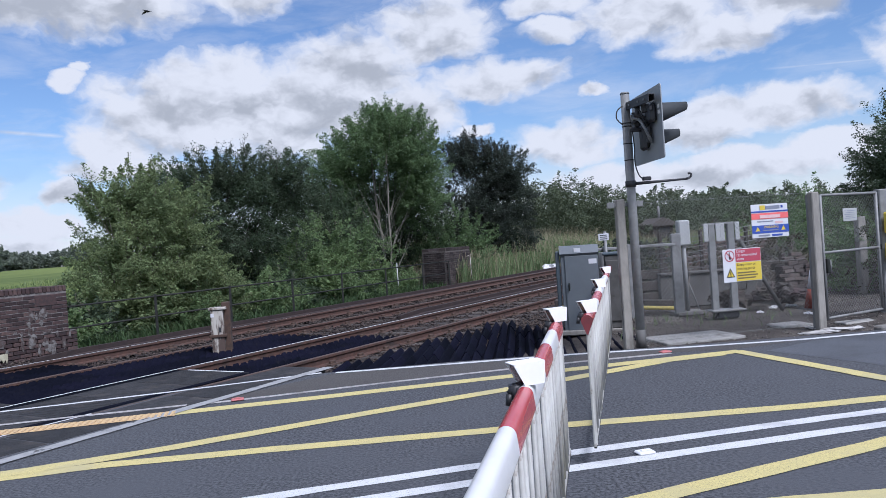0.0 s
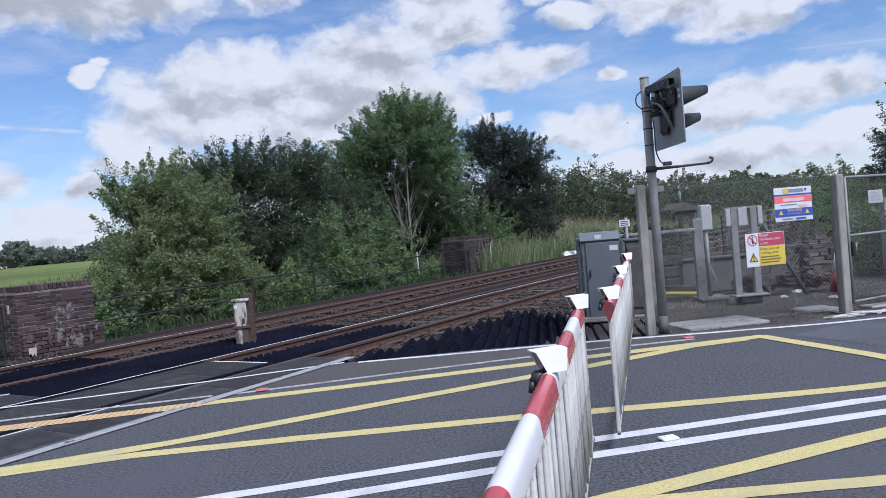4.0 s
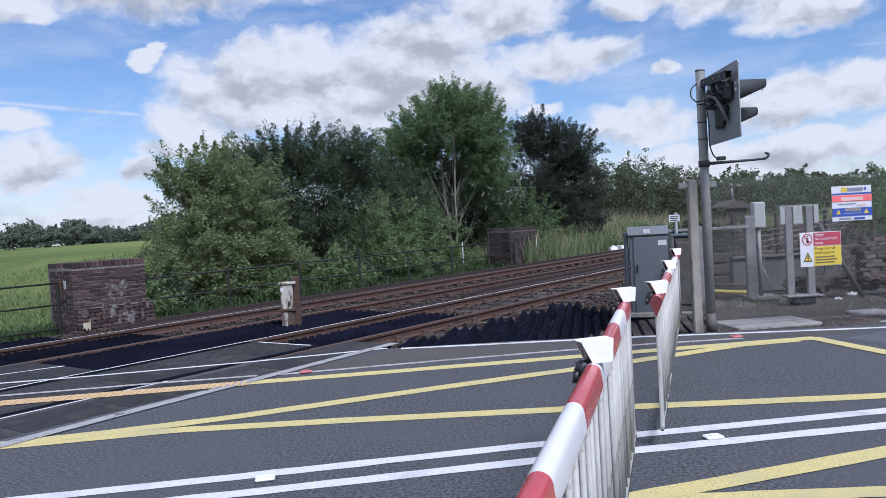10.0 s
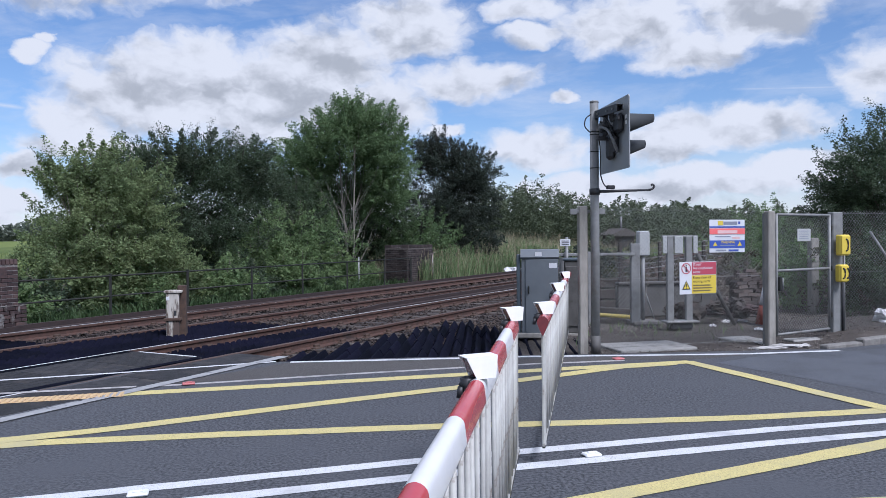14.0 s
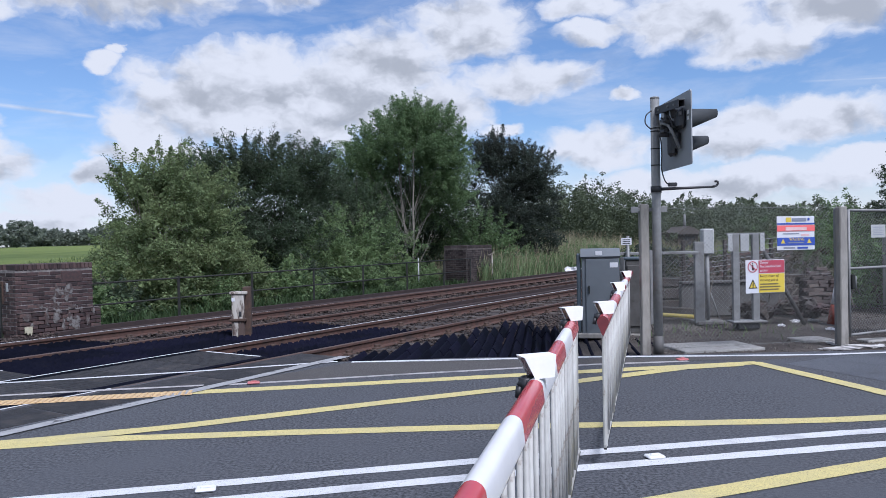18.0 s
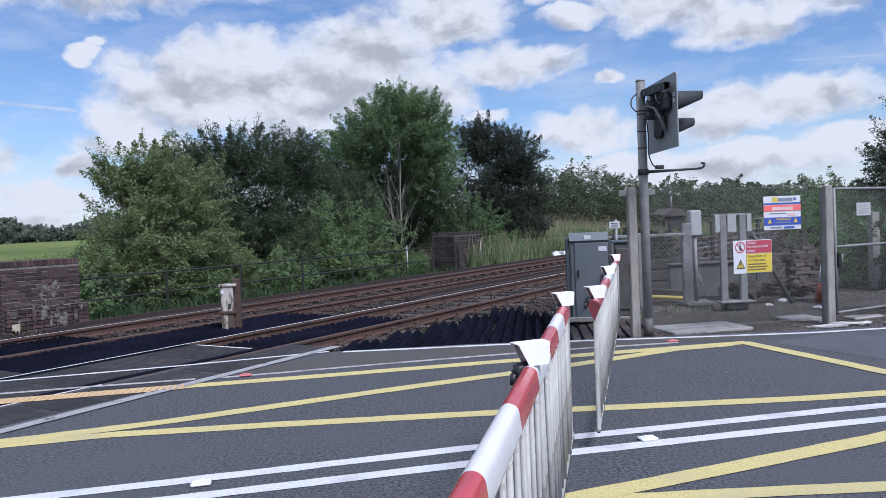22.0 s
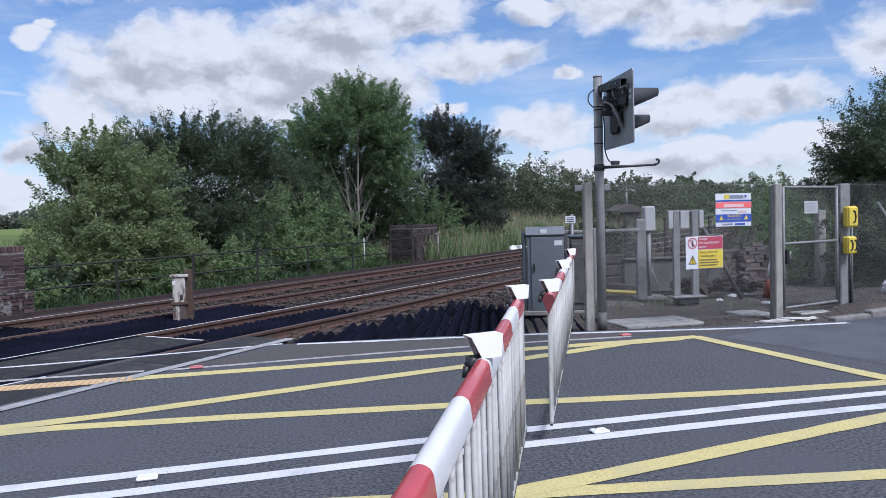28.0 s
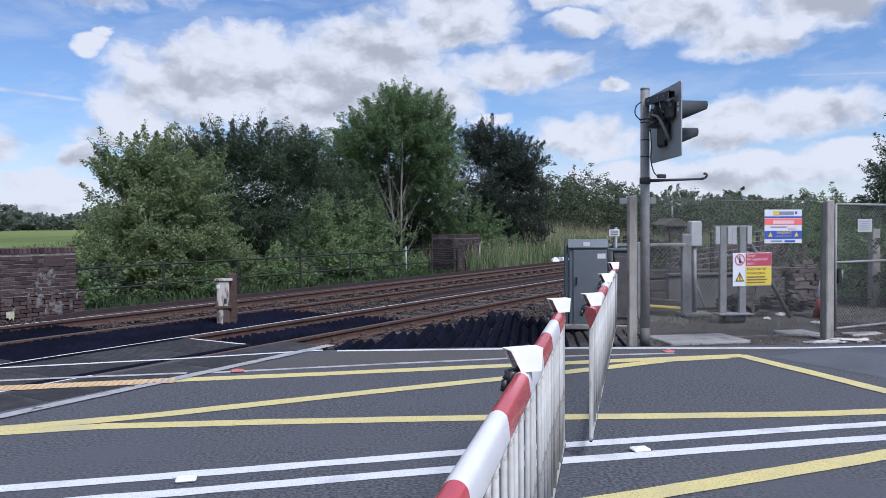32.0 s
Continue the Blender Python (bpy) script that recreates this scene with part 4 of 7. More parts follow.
matting(7.3, 11.2, 7.42, 8.68, -0.2, "black spiked rubber matting between the rails")
matting(5.1, 10.8, 8.92, 10.44, -0.13, "black spiked rubber matting between the tracks")
matting(4.25, 7.4, 10.68, 11.96, -0.15, "black spiked rubber matting between the rails")
matting(3.4, 6.7, 12.2, 13.6, -0.16, "black spiked rubber matting by the parapet")

# ---------------------------------------------------------------- barriers
def boom_lamp(th, y, z, about, scale=1.0):
    """A white hooded lamp on a black bracket, its mouth towards the line."""
    lamp = part("lamp", Shape().box((0.06, 0.05, 0.06), (-0.03, 0, -0.025), 0.01).tube((-0.045, 0, -0.05), (-0.045, 0, 0.0), 0.022, 0.026, 10), BLACK, th, "black lamp bracket", pose(0, y, z, 0, 0, about + 28))
    part("stay", Shape().path([Vector((-0.045, 0, 0)), Vector((-0.07, 0, -0.03)), Vector((-0.075, 0, -0.07))], 0.012, 8), BLACK, lamp)
    hood = Shape()
    L, w, h = 0.118 * scale, 0.07, 0.064
    # tapering shell: wide and deep at the mouth, raked underneath
    top = [(-L / 2 - 0.004, -w / 2 - .008, h), (L / 2, -w / 2, h + .004), (L / 2, w / 2, h + .004), (-L / 2 - 0.004, w / 2 + .008, h)]
    o = [(-L / 2 + 0.036, -w / 2 - .004, -0.014), (L / 2 - 0.007, -w / 2, -0.012), (L / 2 - 0.007, w / 2, -0.012), (-L / 2 + 0.036, w / 2 + .004, -0.014)]
    k = [Vector(p) for p in o + top]
    c = sum(k, Vector()) / 8
    inner = [c + (p - c) * 0.93 for p in k]
    inner[0].x, inner[3].x, inner[4].x, inner[7].x = k[0].x, k[3].x, k[4].x, k[7].x
    hood.add(k + inner, [(0, 1, 2, 3), (4, 7, 6, 5), (0, 4, 5, 1), (3, 2, 6, 7), (1, 5, 6, 2),
                         (8, 11, 10, 9), (12, 13, 14, 15), (8, 9, 13, 12), (11, 15, 14, 10), (9, 10, 14, 13),
                         (0, 8, 12, 4), (3, 7, 15, 11), (0, 3, 11, 8), (4, 12, 15, 7)])
    part("hood", hood, LAMP_WHITE, lamp, "white lamp hood", pose(0, 0, 0.012))
    lens = Shape().box((0.01, w * 0.98, h * 1.05), (-L / 2 + 0.026, 0, 0.024), 0.003, Matrix.Rotation(radians(-24), 3, "Y"))
    part("lens", lens, LAMP_LENS, lamp, "dark red lens", pose(0, 0, 0.012))


def barrier(x0, y0, x1, y1, z0, z1, r, bands, lamps, skirt, label, first_red, skirt_side, pitch=0.115, foot=0.12, about=0, deep=0.062, twist=0.0, shift=0.0, hang=0.062):
    """A striped boom along a line with a skirt of hanging bars. The thing's own y runs along the boom from its tip; lengths in metres from the tip."""
    length = math.dist((x0, y0, z0), (x1, y1, z1))
    turn = math.degrees(math.atan2(-(x1 - x0), y1 - y0))
    rise = math.degrees(math.asin((z1 - z0) / length))
    th = thing("barrier", pose(x0, y0, z0, rise, 0, turn), label, "barrier", "two half barriers across the road")
    red = first_red
    # drop-shaped section: rounded on top, flat flanks running down to a narrow keel, the whole turned a little about its axis
    ring = [(r * math.cos(math.pi * (i - 2) / 14), r * math.sin(math.pi * (i - 2) / 14)) for i in range(19)]
    upright = ring + [(-r * 0.14, -deep + 0.004), (0, -deep), (r * 0.14, -deep + 0.004)]
    ct, st = math.cos(radians(twist)), math.sin(radians(twist))
    section = [(shift + x * ct - z * st, x * st + z * ct) for x, z in upright]
    for a, b in zip(bands, bands[1:]):
        part("red_band" if red else "white_band", Shape().loft(section, a, b), BOOM_RED if red else BOOM_WHITE, th, "red reflective band" if red else "white reflective band")
        red = not red
    part("end_cap", Shape().loft([(x * 0.97, z * 0.97) for x, z in section], -0.016, -0.0005, False, True), CAP_RED, th, "dark red end cap")
    for y in lamps:
        boom_lamp(th, y, r, about)
    a, b = skirt
    xs = skirt_side
    drop = z0 - foot
    part("skirt_rail", Shape().box((0.012, b - a, 0.016), (xs, (a + b) / 2, -hang - 0.004), 0.003), SKIRT, th, "white rail that carries the hanging bars")
    part("skirt_rail", Shape().box((0.018, b - a, 0.022), (xs, (a + b) / 2, -drop + 0.011), 0.004), SKIRT, th, "thin dark-edged bottom rail")
    part("skirt_edge", Shape().box((0.02, b - a, 0.009), (xs, (a + b) / 2, -drop - 0.0045), 0.002), DARK_STEEL, th, "dark lower edge")
    bar = Shape().tube((0, 0, -(drop - hang - 0.01) / 2), (0, 0, (drop - hang - 0.01) / 2), 0.0098, 0.0098, 10).mesh("skirt_bar")
    wide = Shape().box((0.014, 0.055, drop - hang), (0, 0, 0), 0.003).mesh("skirt_bar")
    n = int((b - a) / pitch)
    for i in range(n + 1):
        y = a + 0.03 + (b - a - 0.06) * i / n
        m = wide if i == 0 else bar
        part("skirt_bar", m, SKIRT, th, "", pose(xs + random.uniform(-.004, .004), y, -(drop + hang) / 2, random.uniform(-.5, .5), random.uniform(-.5, .5), random.uniform(-14, 14)))
    return th


barrier(0.655, 4.77, -0.282, 0.1, 0.97, 0.97, 0.0295, [0, .55, 1.07, 1.57, 2.12, 2.67, 3.26, 3.83, 4.33, 4.8], [0.15, 2.06],
        (-0.2, 4.6), "lowered barrier boom in red and white bands with white hanging bars", True, -0.008, 0.15, about=180, twist=-33.0, shift=0.004, hang=0.052)
barrier(0.875, 5.0, 2.47, 11.75, 0.945, 0.945, 0.038, [0, .62, 1.25, 2.0, 2.8, 3.6, 4.4, 5.2, 6.0, 6.9], [0.17, 2.42, 4.85],
        (0.02, 6.2), "lowered barrier boom in red and white bands with white hanging bars", True, 0.0, 0.13, deep=0.092, hang=0.09)


def barrier_machine():
    th = thing("barrier_machine", pose(2.66, 12.3, -0.05, 0, 0, -12), "grey barrier drive cabinet beside the fence post", "barrier machine")
    part("body", Shape().box((0.3, 0.5, 1.15), (0, 0, 0.6), 0.02), DARK_PANEL, th)
    part("door", Shape().box((0.24, 0.02, 0.95), (0, -0.262, 0.62), 0.008), DARK_PANEL, th)
    part("lid", Shape().box((0.34, 0.54, 0.04), (0, 0, 1.195), 0.012), CABINET_SIDE, th)
    part("plinth", Shape().box((0.36, 0.58, 0.06), (0, 0, 0.0), 0.01), CONCRETE, th)


barrier_machine()


# ---------------------------------------------------------------- signal post and its lights
def signal_post():
    th = thing("traffic_signal", pose(2.425, 9.9, 0.0), "grey steel post with a road signal seen from behind", "traffic signal")
    post = part("post", Shape().tube((0, 0, -0.05), (0, 0, 3.235), 0.058, 0.056, 20), GALV, th)
    part("cap", Shape().tube((0, 0, 3.235), (0, 0, 3.257), 0.06, 0.054, 20), GALV, post)
    part("base_sleeve", Shape().tube((0, 0, -0.05), (0, 0, 0.22), 0.066, 0.062, 20), DARK_PANEL, post, "dented steel sleeve at the foot")
    for z in (2.86, 2.82, 2.6, 2.39):
        part("band", Shape().tube((0, 0, z - .006), (0, 0, z + .006), 0.06, 0.06, 20), DARK_STEEL, post)
    # backing board: own x across it, its face towards own -y, which looks down the road
    turn = Matrix.Translation((0.235, -0.1, 2.80)) @ Matrix.Rotation(radians(94), 4, "Z")
    out = [(-0.55, -0.43), (-0.53, -0.46), (0.53, -0.46), (0.55, -0.43), (0.55, 0.40), (0.53, 0.43), (-0.53, 0.43), (-0.55, 0.40)]
    b = part("backing_board", Shape().extrude(out, 0.012, Matrix()), HEAD_BACK, th, "grey sheet backing board", turn)
    for x, z in ((-0.29, 0.11), (0.29, 0.11), (0.0, -0.18)):
        sh = Shape()
        seg, l1 = 24, 0.4
        turns = [2 * math.pi * k / seg for k in range(seg)]
        rings = []
        for y, r, up in ((-0.006, 0.125, 0.0), (-0.05, 0.125, 0.0), (-l1, 0.052, 0.068), (-l1 + 0.01, 0.044, 0.068), (-0.05, 0.115, 0.0)):
            rings += [(x + r * math.cos(a), y, z + up + r * math.sin(a)) for a in turns]
        sh.add(rings, [(j * seg + k, j * seg + (k + 1) % seg, (j + 1) * seg + (k + 1) % seg, (j + 1) * seg + k) for j in range(4) for k in range(seg)], True)
        part("hood", sh, HOOD, b, "grey cut-away lamp hood")
        part("lens", Shape().tube((x, -0.012, z), (x, -0.02, z), 0.1, 0.1, 20), LAMP_LENS, b, "unlit lens")
    for x in (-0.29, 0.29):
        case = part("lamp_case", Shape().box((0.25, 0.08, 0.24), (x, 0.05, 0.11), 0.035), BLACK, b, "black lamp case")
        part("hinge", Shape().box((0.03, 0.04, 0.06), (x - 0.12, 0.09, 0.16), 0.008), BLACK, case)
        part("clip", Shape().box((0.05, 0.03, 0.03), (x + 0.05, 0.1, 0.02), 0.008), DARK_STEEL, case)
    part("lamp_case", Shape().box((0.2, 0.08, 0.34), (0.0, 0.05, -0.14), 0.035), BLACK, b, "black lamp case")
    for z in (0.17, 0.1):
        part("label_plate", Shape().box((0.06, 0.004, 0.045), (-0.46, 0.0105, z), 0), LAMP_WHITE, b, "small white sticker")
    # mounting arm: a trough held out from the post towards the board's outer end
    way = Matrix.Translation((0.1, -0.3, 3.07)) @ Matrix.Rotation(radians(-76), 4, "Z")
    arm = part("top_bracket", Shape().box((0.6, 0.012, 0.1), (0, -0.04, 0.0), 0.004).box((0.6, 0.09, 0.012), (0, 0.0, 0.045), 0.004).box((0.6, 0.012, 0.07), (0, 0.04, 0.012), 0.004), BLACK, th, "black mounting trough", way)
    for x in (-0.18, 0.05, 0.2):
        part("bolt", Shape().tube((x, -0.046, 0.0), (x, -0.056, 0.0), 0.014, 0.014, 8), GALV, arm)
    for i, (x, y, z, sx, sz, tilt) in enumerate(((0.1, -0.2, 3.02, 0.05, 0.2, 8), (0.16, -0.28, 3.0, 0.07, 0.12, -14), (0.2, -0.36, 2.98, 0.1, 0.1, 12), (0.13, -0.22, 2.9, 0.16, 0.05, 24), (0.09, -0.14, 2.86, 0.12, 0.05, -18), (0.17, -0.25, 2.8, 0.1, 0.14, 6), (0.2, -0.3, 2.66, 0.07, 0.2, 2))):
        part("bracket", Shape().box((sx, 0.05, sz), (0, 0, 0), 0.012), BLACK, th, "black clamp", Matrix.Translation((x, y, z)) @ Matrix.Rotation(radians(tilt), 4, "Y") @ Matrix.Rotation(radians(-40 + 12 * i), 4, "Z"))
    part("lower_bracket", Shape().box((0.24, 0.05, 0.05), (0.14, -0.09, 2.76), 0.01), BLACK, th, "black mounting arm")

    def cable(name, pts, r):
        cu = []
        for i in range(len(pts) - 1):
            p0, p1, p2, p3 = (Vector(pts[max(0, min(len(pts) - 1, i + k))]) for k in (-1, 0, 1, 2))
            for u in np.linspace(0, 1, 7)[: (7 if i == len(pts) - 2 else 6)]:
                cu.append(0.5 * ((2 * p1) + (p2 - p0) * u + (2 * p0 - 5 * p1 + 4 * p2 - p3) * u * u + (3 * p1 - p0 - 3 * p2 + p3) * u ** 3))
        part(name, Shape().path(cu, r, 8), BLACK if r < 0.016 else GALV, th, "looped cable" if r < .016 else "grey flexible conduit")

    cable("cable", [(-0.05, -0.03, 3.08), (-0.12, -0.04, 3.02), (-0.13, -0.04, 2.92), (-0.06, -0.05, 2.84)], 0.008)
    cable("cable", [(0.06, -0.06, 2.98), (0.12, -0.12, 2.93), (0.2, -0.14, 2.82), (0.22, -0.1, 2.7)], 0.012)
    cable("conduit", [(0.05, -0.1, 2.9), (0.1, -0.24, 2.86), (0.13, -0.36, 2.74), (0.17, -0.38, 2.63), (0.21, -0.34, 2.57)], 0.02)
    cable("cable", [(0.06, -0.1, 3.05), (0.1, -0.26, 2.98), (0.14, -0.32, 2.84), (0.2, -0.3, 2.72)], 0.011)
    cable("cable", [(0.05, -0.05, 2.78), (0.066, -0.05, 2.55), (0.062, -0.05, 2.34), (0.1, -0.04, 2.2), (0.14, -0.03, 2.15)], 0.008)
    # side arm with a hooked end
    part("side_arm", Shape().tube((0.0, -0.02, 2.085), (0.72, -0.06, 2.10), 0.022, 0.013, 10), BLACK, th, "thin black side arm")
    part("arm_clamp", Shape().tube((0, 0, 2.045), (0, 0, 2.125), 0.068, 0.068, 20), BLACK, th)
    part("arm_box", Shape().box((0.11, 0.06, 0.05), (0.2, -0.03, 2.14), 0.01), BLACK, th, "small black junction box")
    part("arm_hook", Shape().path([(0.69, -0.06, 2.1), (0.745, -0.06, 2.115), (0.765, -0.06, 2.15), (0.745, -0.06, 2.17), (0.72, -0.06, 2.165)], 0.014), BLACK, th)


signal_post()


# ---------------------------------------------------------------- fence, gate and yard
def fence_post(x, y, z, w, d, turn, label, material=CONCRETE, h0=-0.1):
    th = thing("fence_post", pose(x, y, 0, 0, 0, turn), label, "fence post", "posts of the yard fence")
    part("shaft", Shape().box((w, d, z - h0), (0, 0, (z + h0) / 2), 0.012), material, th)
    return th


fp = fence_post(2.275, 9.96, 1.9, 0.115, 0.1, 4, "grey weathered square fence post beside the signal post")
part("crossbar", Shape().box((0.46, 0.03, 0.045), (0.06, -0.02, 1.83), 0.006), GALV, fp, "short pale crossbar")
part("sign_back", Shape().box((0.09, 0.012, 0.075), (-0.13, -0.045, 1.83), 0.004), GALV, fp, "small grey plate")
part("sign_back", Shape().box((0.09, 0.012, 0.075), (0.25, -0.045, 1.83), 0.004), GALV, fp, "small grey plate")
fence_post(5.045, 10.54, 1.84, 0.12, 0.1, 14, "pale concrete gate post on white chippings")
fp = fence_post(5.015, 10.63, 1.82, 0.05, 0.06, 14, "grey steel angle post beside the gate post", GALV)
gp = fence_post(6.45, 11.37, 1.84, 0.19, 0.12, 14, "broad grey steel gate post with hinges", GALV)
for z in (0.3, 1.0, 1.6):
    part("hinge", Shape().box((0.05, 0.06, 0.08), (-0.115, -0.02, z), 0.01), DARK_STEEL, gp)
part("conduit", Shape().tube((0.1, -0.07, 0), (0.1, -0.07, 1.4), 0.014, 0.014, 8), GALV, gp, "grey cable conduit")
part("conduit", Shape().tube((0.06, -0.08, 0.05), (0.06, -0.08, 0.85), 0.012, 0.012, 8), BLACK, gp, "black cable")


def chain_link(a, b, z0, z1, label, pitch=0.058, wire=0.00145, rails=True):
    """A chain-link panel between two ground points, diagonal wires under two line wires."""
    a, b = Vector((*a, 0)), Vector((*b, 0))
    w, h = (b - a).length, z1 - z0
    turn = math.degrees(math.atan2(b.y - a.y, b.x - a.x))
    th = thing("chain_link_fence", pose(a.x, a.y, z0, 0, 0, turn), label, "chain-link fence", "chain-link panels of the yard")
    for sgn, off in ((1, -0.002), (-1, 0.002)):
        sh = Shape()
        k = -h
        while k < w:
            if sgn > 0:
                p, q = (k, 0), (k + h, h)
            else:
                p, q = (k + h, 0), (k, h)
            # cut at both ends
            (xa, za), (xb, zb) = p, q
            lo, hi = 0.0, 1.0
            dx = xb - xa
            for lim, up in ((0, True), (w, False)):
                t = (lim - xa) / dx
                if (dx > 0) == up:
                    lo = max(lo, t)
                else:
                    hi = min(hi, t)
            if hi - lo > 0.01:
                jag = 0.025
                sh.tube((xa + dx * lo, off, za + (zb - za) * lo), (xa + dx * hi, -off, za + (zb - za) * hi + (jag if hi == 1 else 0)), wire, wire, 4, False, False)
            k += pitch
        part("wire_mesh", sh, WIRE, th, "galvanised diamond wire mesh")
    if rails:
        for z in (0.02, h * 0.5, h - 0.02):
            part("line_wire", Shape().tube((0, 0.004, z), (w, 0.004, z), 0.0025, 0.0025, 5), WIRE, th)
    return th


chain_link((2.5, 9.97), (4.93, 10.6), 0.02, 1.86, "grey chain-link fence along the edge of the yard")
chain_link((6.56, 11.4), (12.6, 13.2), 0.02, 1.84, "grey chain-link fence beyond the gate")
# the gate
gate = thing("gate", pose(5.14, 10.58, 0, 0, 0, 29.5), "closed grey steel gate filled with chain-link mesh", "gate")
gw = 1.36
for x in (0.03, gw - 0.05):
    part("stile", Shape().tube((x, 0, 0.08), (x, 0, 1.8), 0.021, 0.021, 10), GALV, gate)
for z in (0.1, 1.0, 1.79):
    part("rail", Shape().tube((0.03, 0, z), (gw - 0.05, 0, z), 0.019, 0.019, 10), GALV, gate)
gm = chain_link((0.04, 0), (gw - 0.06, 0), 0.1, 1.79, "", rails=False)
for c in list(gm.children):
    c.parent = gate
    c.matrix_basis = Matrix.Translation((0.04, 0, 0.1))
bpy.data.objects.remove(gm)
part("latch", Shape().box((0.05, 0.05, 0.2), (0.06, -0.03, 0.82), 0.01), DARK_STEEL, gate, "dark steel latch")
part("handle", Shape().tube((0.1, -0.05, 0.74), (0.1, -0.05, 0.9), 0.01, 0.01, 8), GALV, gate)
gs = part("notice", Shape().box((0.32, 0.008, 0.18), (0, 0, 0), 0.003), SIGN_WHITE, gate, "small white notice", pose(0.63, -0.03, 1.5))
gs.data.materials[0] = PALE_GREY
for i in range(5):
    part("text_bar", Shape().box((0.24 - 0.05 * (i % 2), 0.002, 0.006), (-0.01, -0.006, 0.055 - i * 0.026)), GREY_INK, gs)


# yard: post with pale cap box, sign frame, inner fence
th = thing("equipment_post", pose(4.12, 13.36, 0, 0, 0, 5), "slim galvanised post with a pale plastic box on top", "equipment post")
part("shaft", Shape().tube((0, 0, 0), (0, 0, 1.2), 0.035, 0.035, 10), GALV, th)
part("cap_box", Shape().box((0.2, 0.16, 0.44), (0, 0, 1.38), 0.02), PALE_GREY, th, "pale grey plastic box")
part("base", Shape().box((0.5, 0.42, 0.06), (0, 0, 0.0), 0.01), PAVE, th, "concrete pad")
part("stay", Shape().tube((0.05, 0, 0.5), (0.25, 0.1, 0.03), 0.012, 0.012, 6), GALV, th)

th = thing("sign_stand", pose(4.42, 12.5, 0, 0, 0, 4), "two galvanised posts with pale plates, on a black base", "sign stand")
for x in (-0.12, 0.2):
    part("post", Shape().box((0.11, 0.07, 1.5), (x, 0, 0.75), 0.008), GALV, th)
for x in (-0.22, -0.02, 0.05, 0.3):
    part("plate", Shape().box((0.075, 0.02, 0.28), (x, -0.045, 1.36), 0.006), PALE_GREY, th, "pale grey plate")
part("top_rail", Shape().box((0.62, 0.04, 0.03), (0.04, -0.01, 1.5), 0.005), GALV, th)
part("base_plate", Shape().box((0.56, 0.3, 0.03), (0.04, -0.02, 0.1), 0.008), GALV, th)
part("foot", Shape().box((0.36, 0.22, 0.11), (0.04, -0.02, 0.03), 0.02), BLACK, th, "black rubber foot")

inner = thing("steel_railing", pose(0, 0, 0), "grey steel inner railing with mesh across the yard", "railing")
for x, y, w, h in ((3.93, 13.2, 0.16, 1.38), (3.1, 13.1, 0.06, 1.25), (2.7, 13.05, 0.06, 1.25)):
    part("post", Shape().box((w, 0.08, h), (x, y, h / 2), 0.01), GALV, inner)
part("rail", Shape().box((1.4, 0.045, 0.05), (3.2, 13.12, 1.2), 0.008), GALV, inner)
im = chain_link((2.55, 13.08), (3.9, 13.2), 0.1, 1.2, "", pitch=0.08, rails=False)
for c in list(im.children):
    c.parent = inner
    c.matrix_basis = pose(2.55, 13.08, 0.1, 0, 0, 5.1)
bpy.data.objects.remove(im)
part("panel", Shape().box((0.22, 0.03, 1.12), (2.62, 12.75, 0.6), 0.01), GALV, inner, "grey sheet panel")


# signs on the fence
def fence_sign(name, x0, z0, x1, z1, label):
    """A board on the outer fence between two x places; own x along the fence, own z up from the board's middle."""
    def at(x):
        return 9.97 + (x - 2.5) * (10.6 - 9.97) / (4.93 - 2.5)
    cx, w = (x0 + x1) / 2, math.hypot(x1 - x0, at(x1) - at(x0))
    th = thing(name, pose(cx, at(cx) - 0.02, (z0 + z1) / 2, 0, 0, 14.5), label, "sign", "warning signs on the fence")
    return th, w, z1 - z0


def letters(text, size, at, material, parent, label="", squeeze=1.0):
    cu = bpy.data.curves.new("text", "FONT")
    cu.body, cu.size, cu.extrude, cu.align_x, cu.align_y = text, size, 0.0006, "LEFT", "CENTER"
    ob = bpy.data.objects.new("text", cu)
    scene.collection.objects.link(ob)
    me = bpy.data.meshes.new_from_object(ob)
    bpy.data.objects.remove(ob)
    me.materials.clear()
    m = Matrix.Translation(at) @ Matrix.Rotation(radians(90), 4, "X") @ Matrix.Diagonal((squeeze, 1, 1, 1))
    me.transform(m)
    part("lettering", me, material, parent, label)


def panel(th, name, x0, z0, x1, z1, depth, material, label="", parent=None):
    return part(name, Shape().box((x1 - x0, 0.004, z1 - z0), ((x0 + x1) / 2, -depth, (z0 + z1) / 2), 0), material, parent or th, label)


th, w, h = fence_sign("sign_board", 3.66, 0.71, 4.225, 1.15, "white, red and yellow danger sign wired to the fence")
part("board", Shape().box((w, 0.006, h), (0, 0, 0), 0.002), SIGN_WHITE, th)
panel(th, "red_panel", -0.10, 0.045, w / 2 - .008, h / 2 - .008, 0.006, SIGN_RED)
panel(th, "yellow_panel", -0.10, -h / 2 + .008, w / 2 - .008, 0.035, 0.006, SIGN_YELLOW)
for i, s in enumerate(("Danger", "No unauthorised", "access")):
    letters(s, 0.05, (-0.085, -0.009, 0.185 - i * 0.052), SIGN_WHITE, th, "", 0.9)
for i, s in enumerate(("Keep clear of", "moving parts")):
    letters(s, 0.052, (-0.085, -0.009, 0.005 - i * 0.052), INK, th)
for i in range(3):
    panel(th, "text_bar", -0.085, -0.11 - i * 0.036, 0.19 + 0.03 * (i % 2), -0.093 - i * 0.036, 0.009, GREY_BROWN_INK)
ring = Shape()
seg = 28
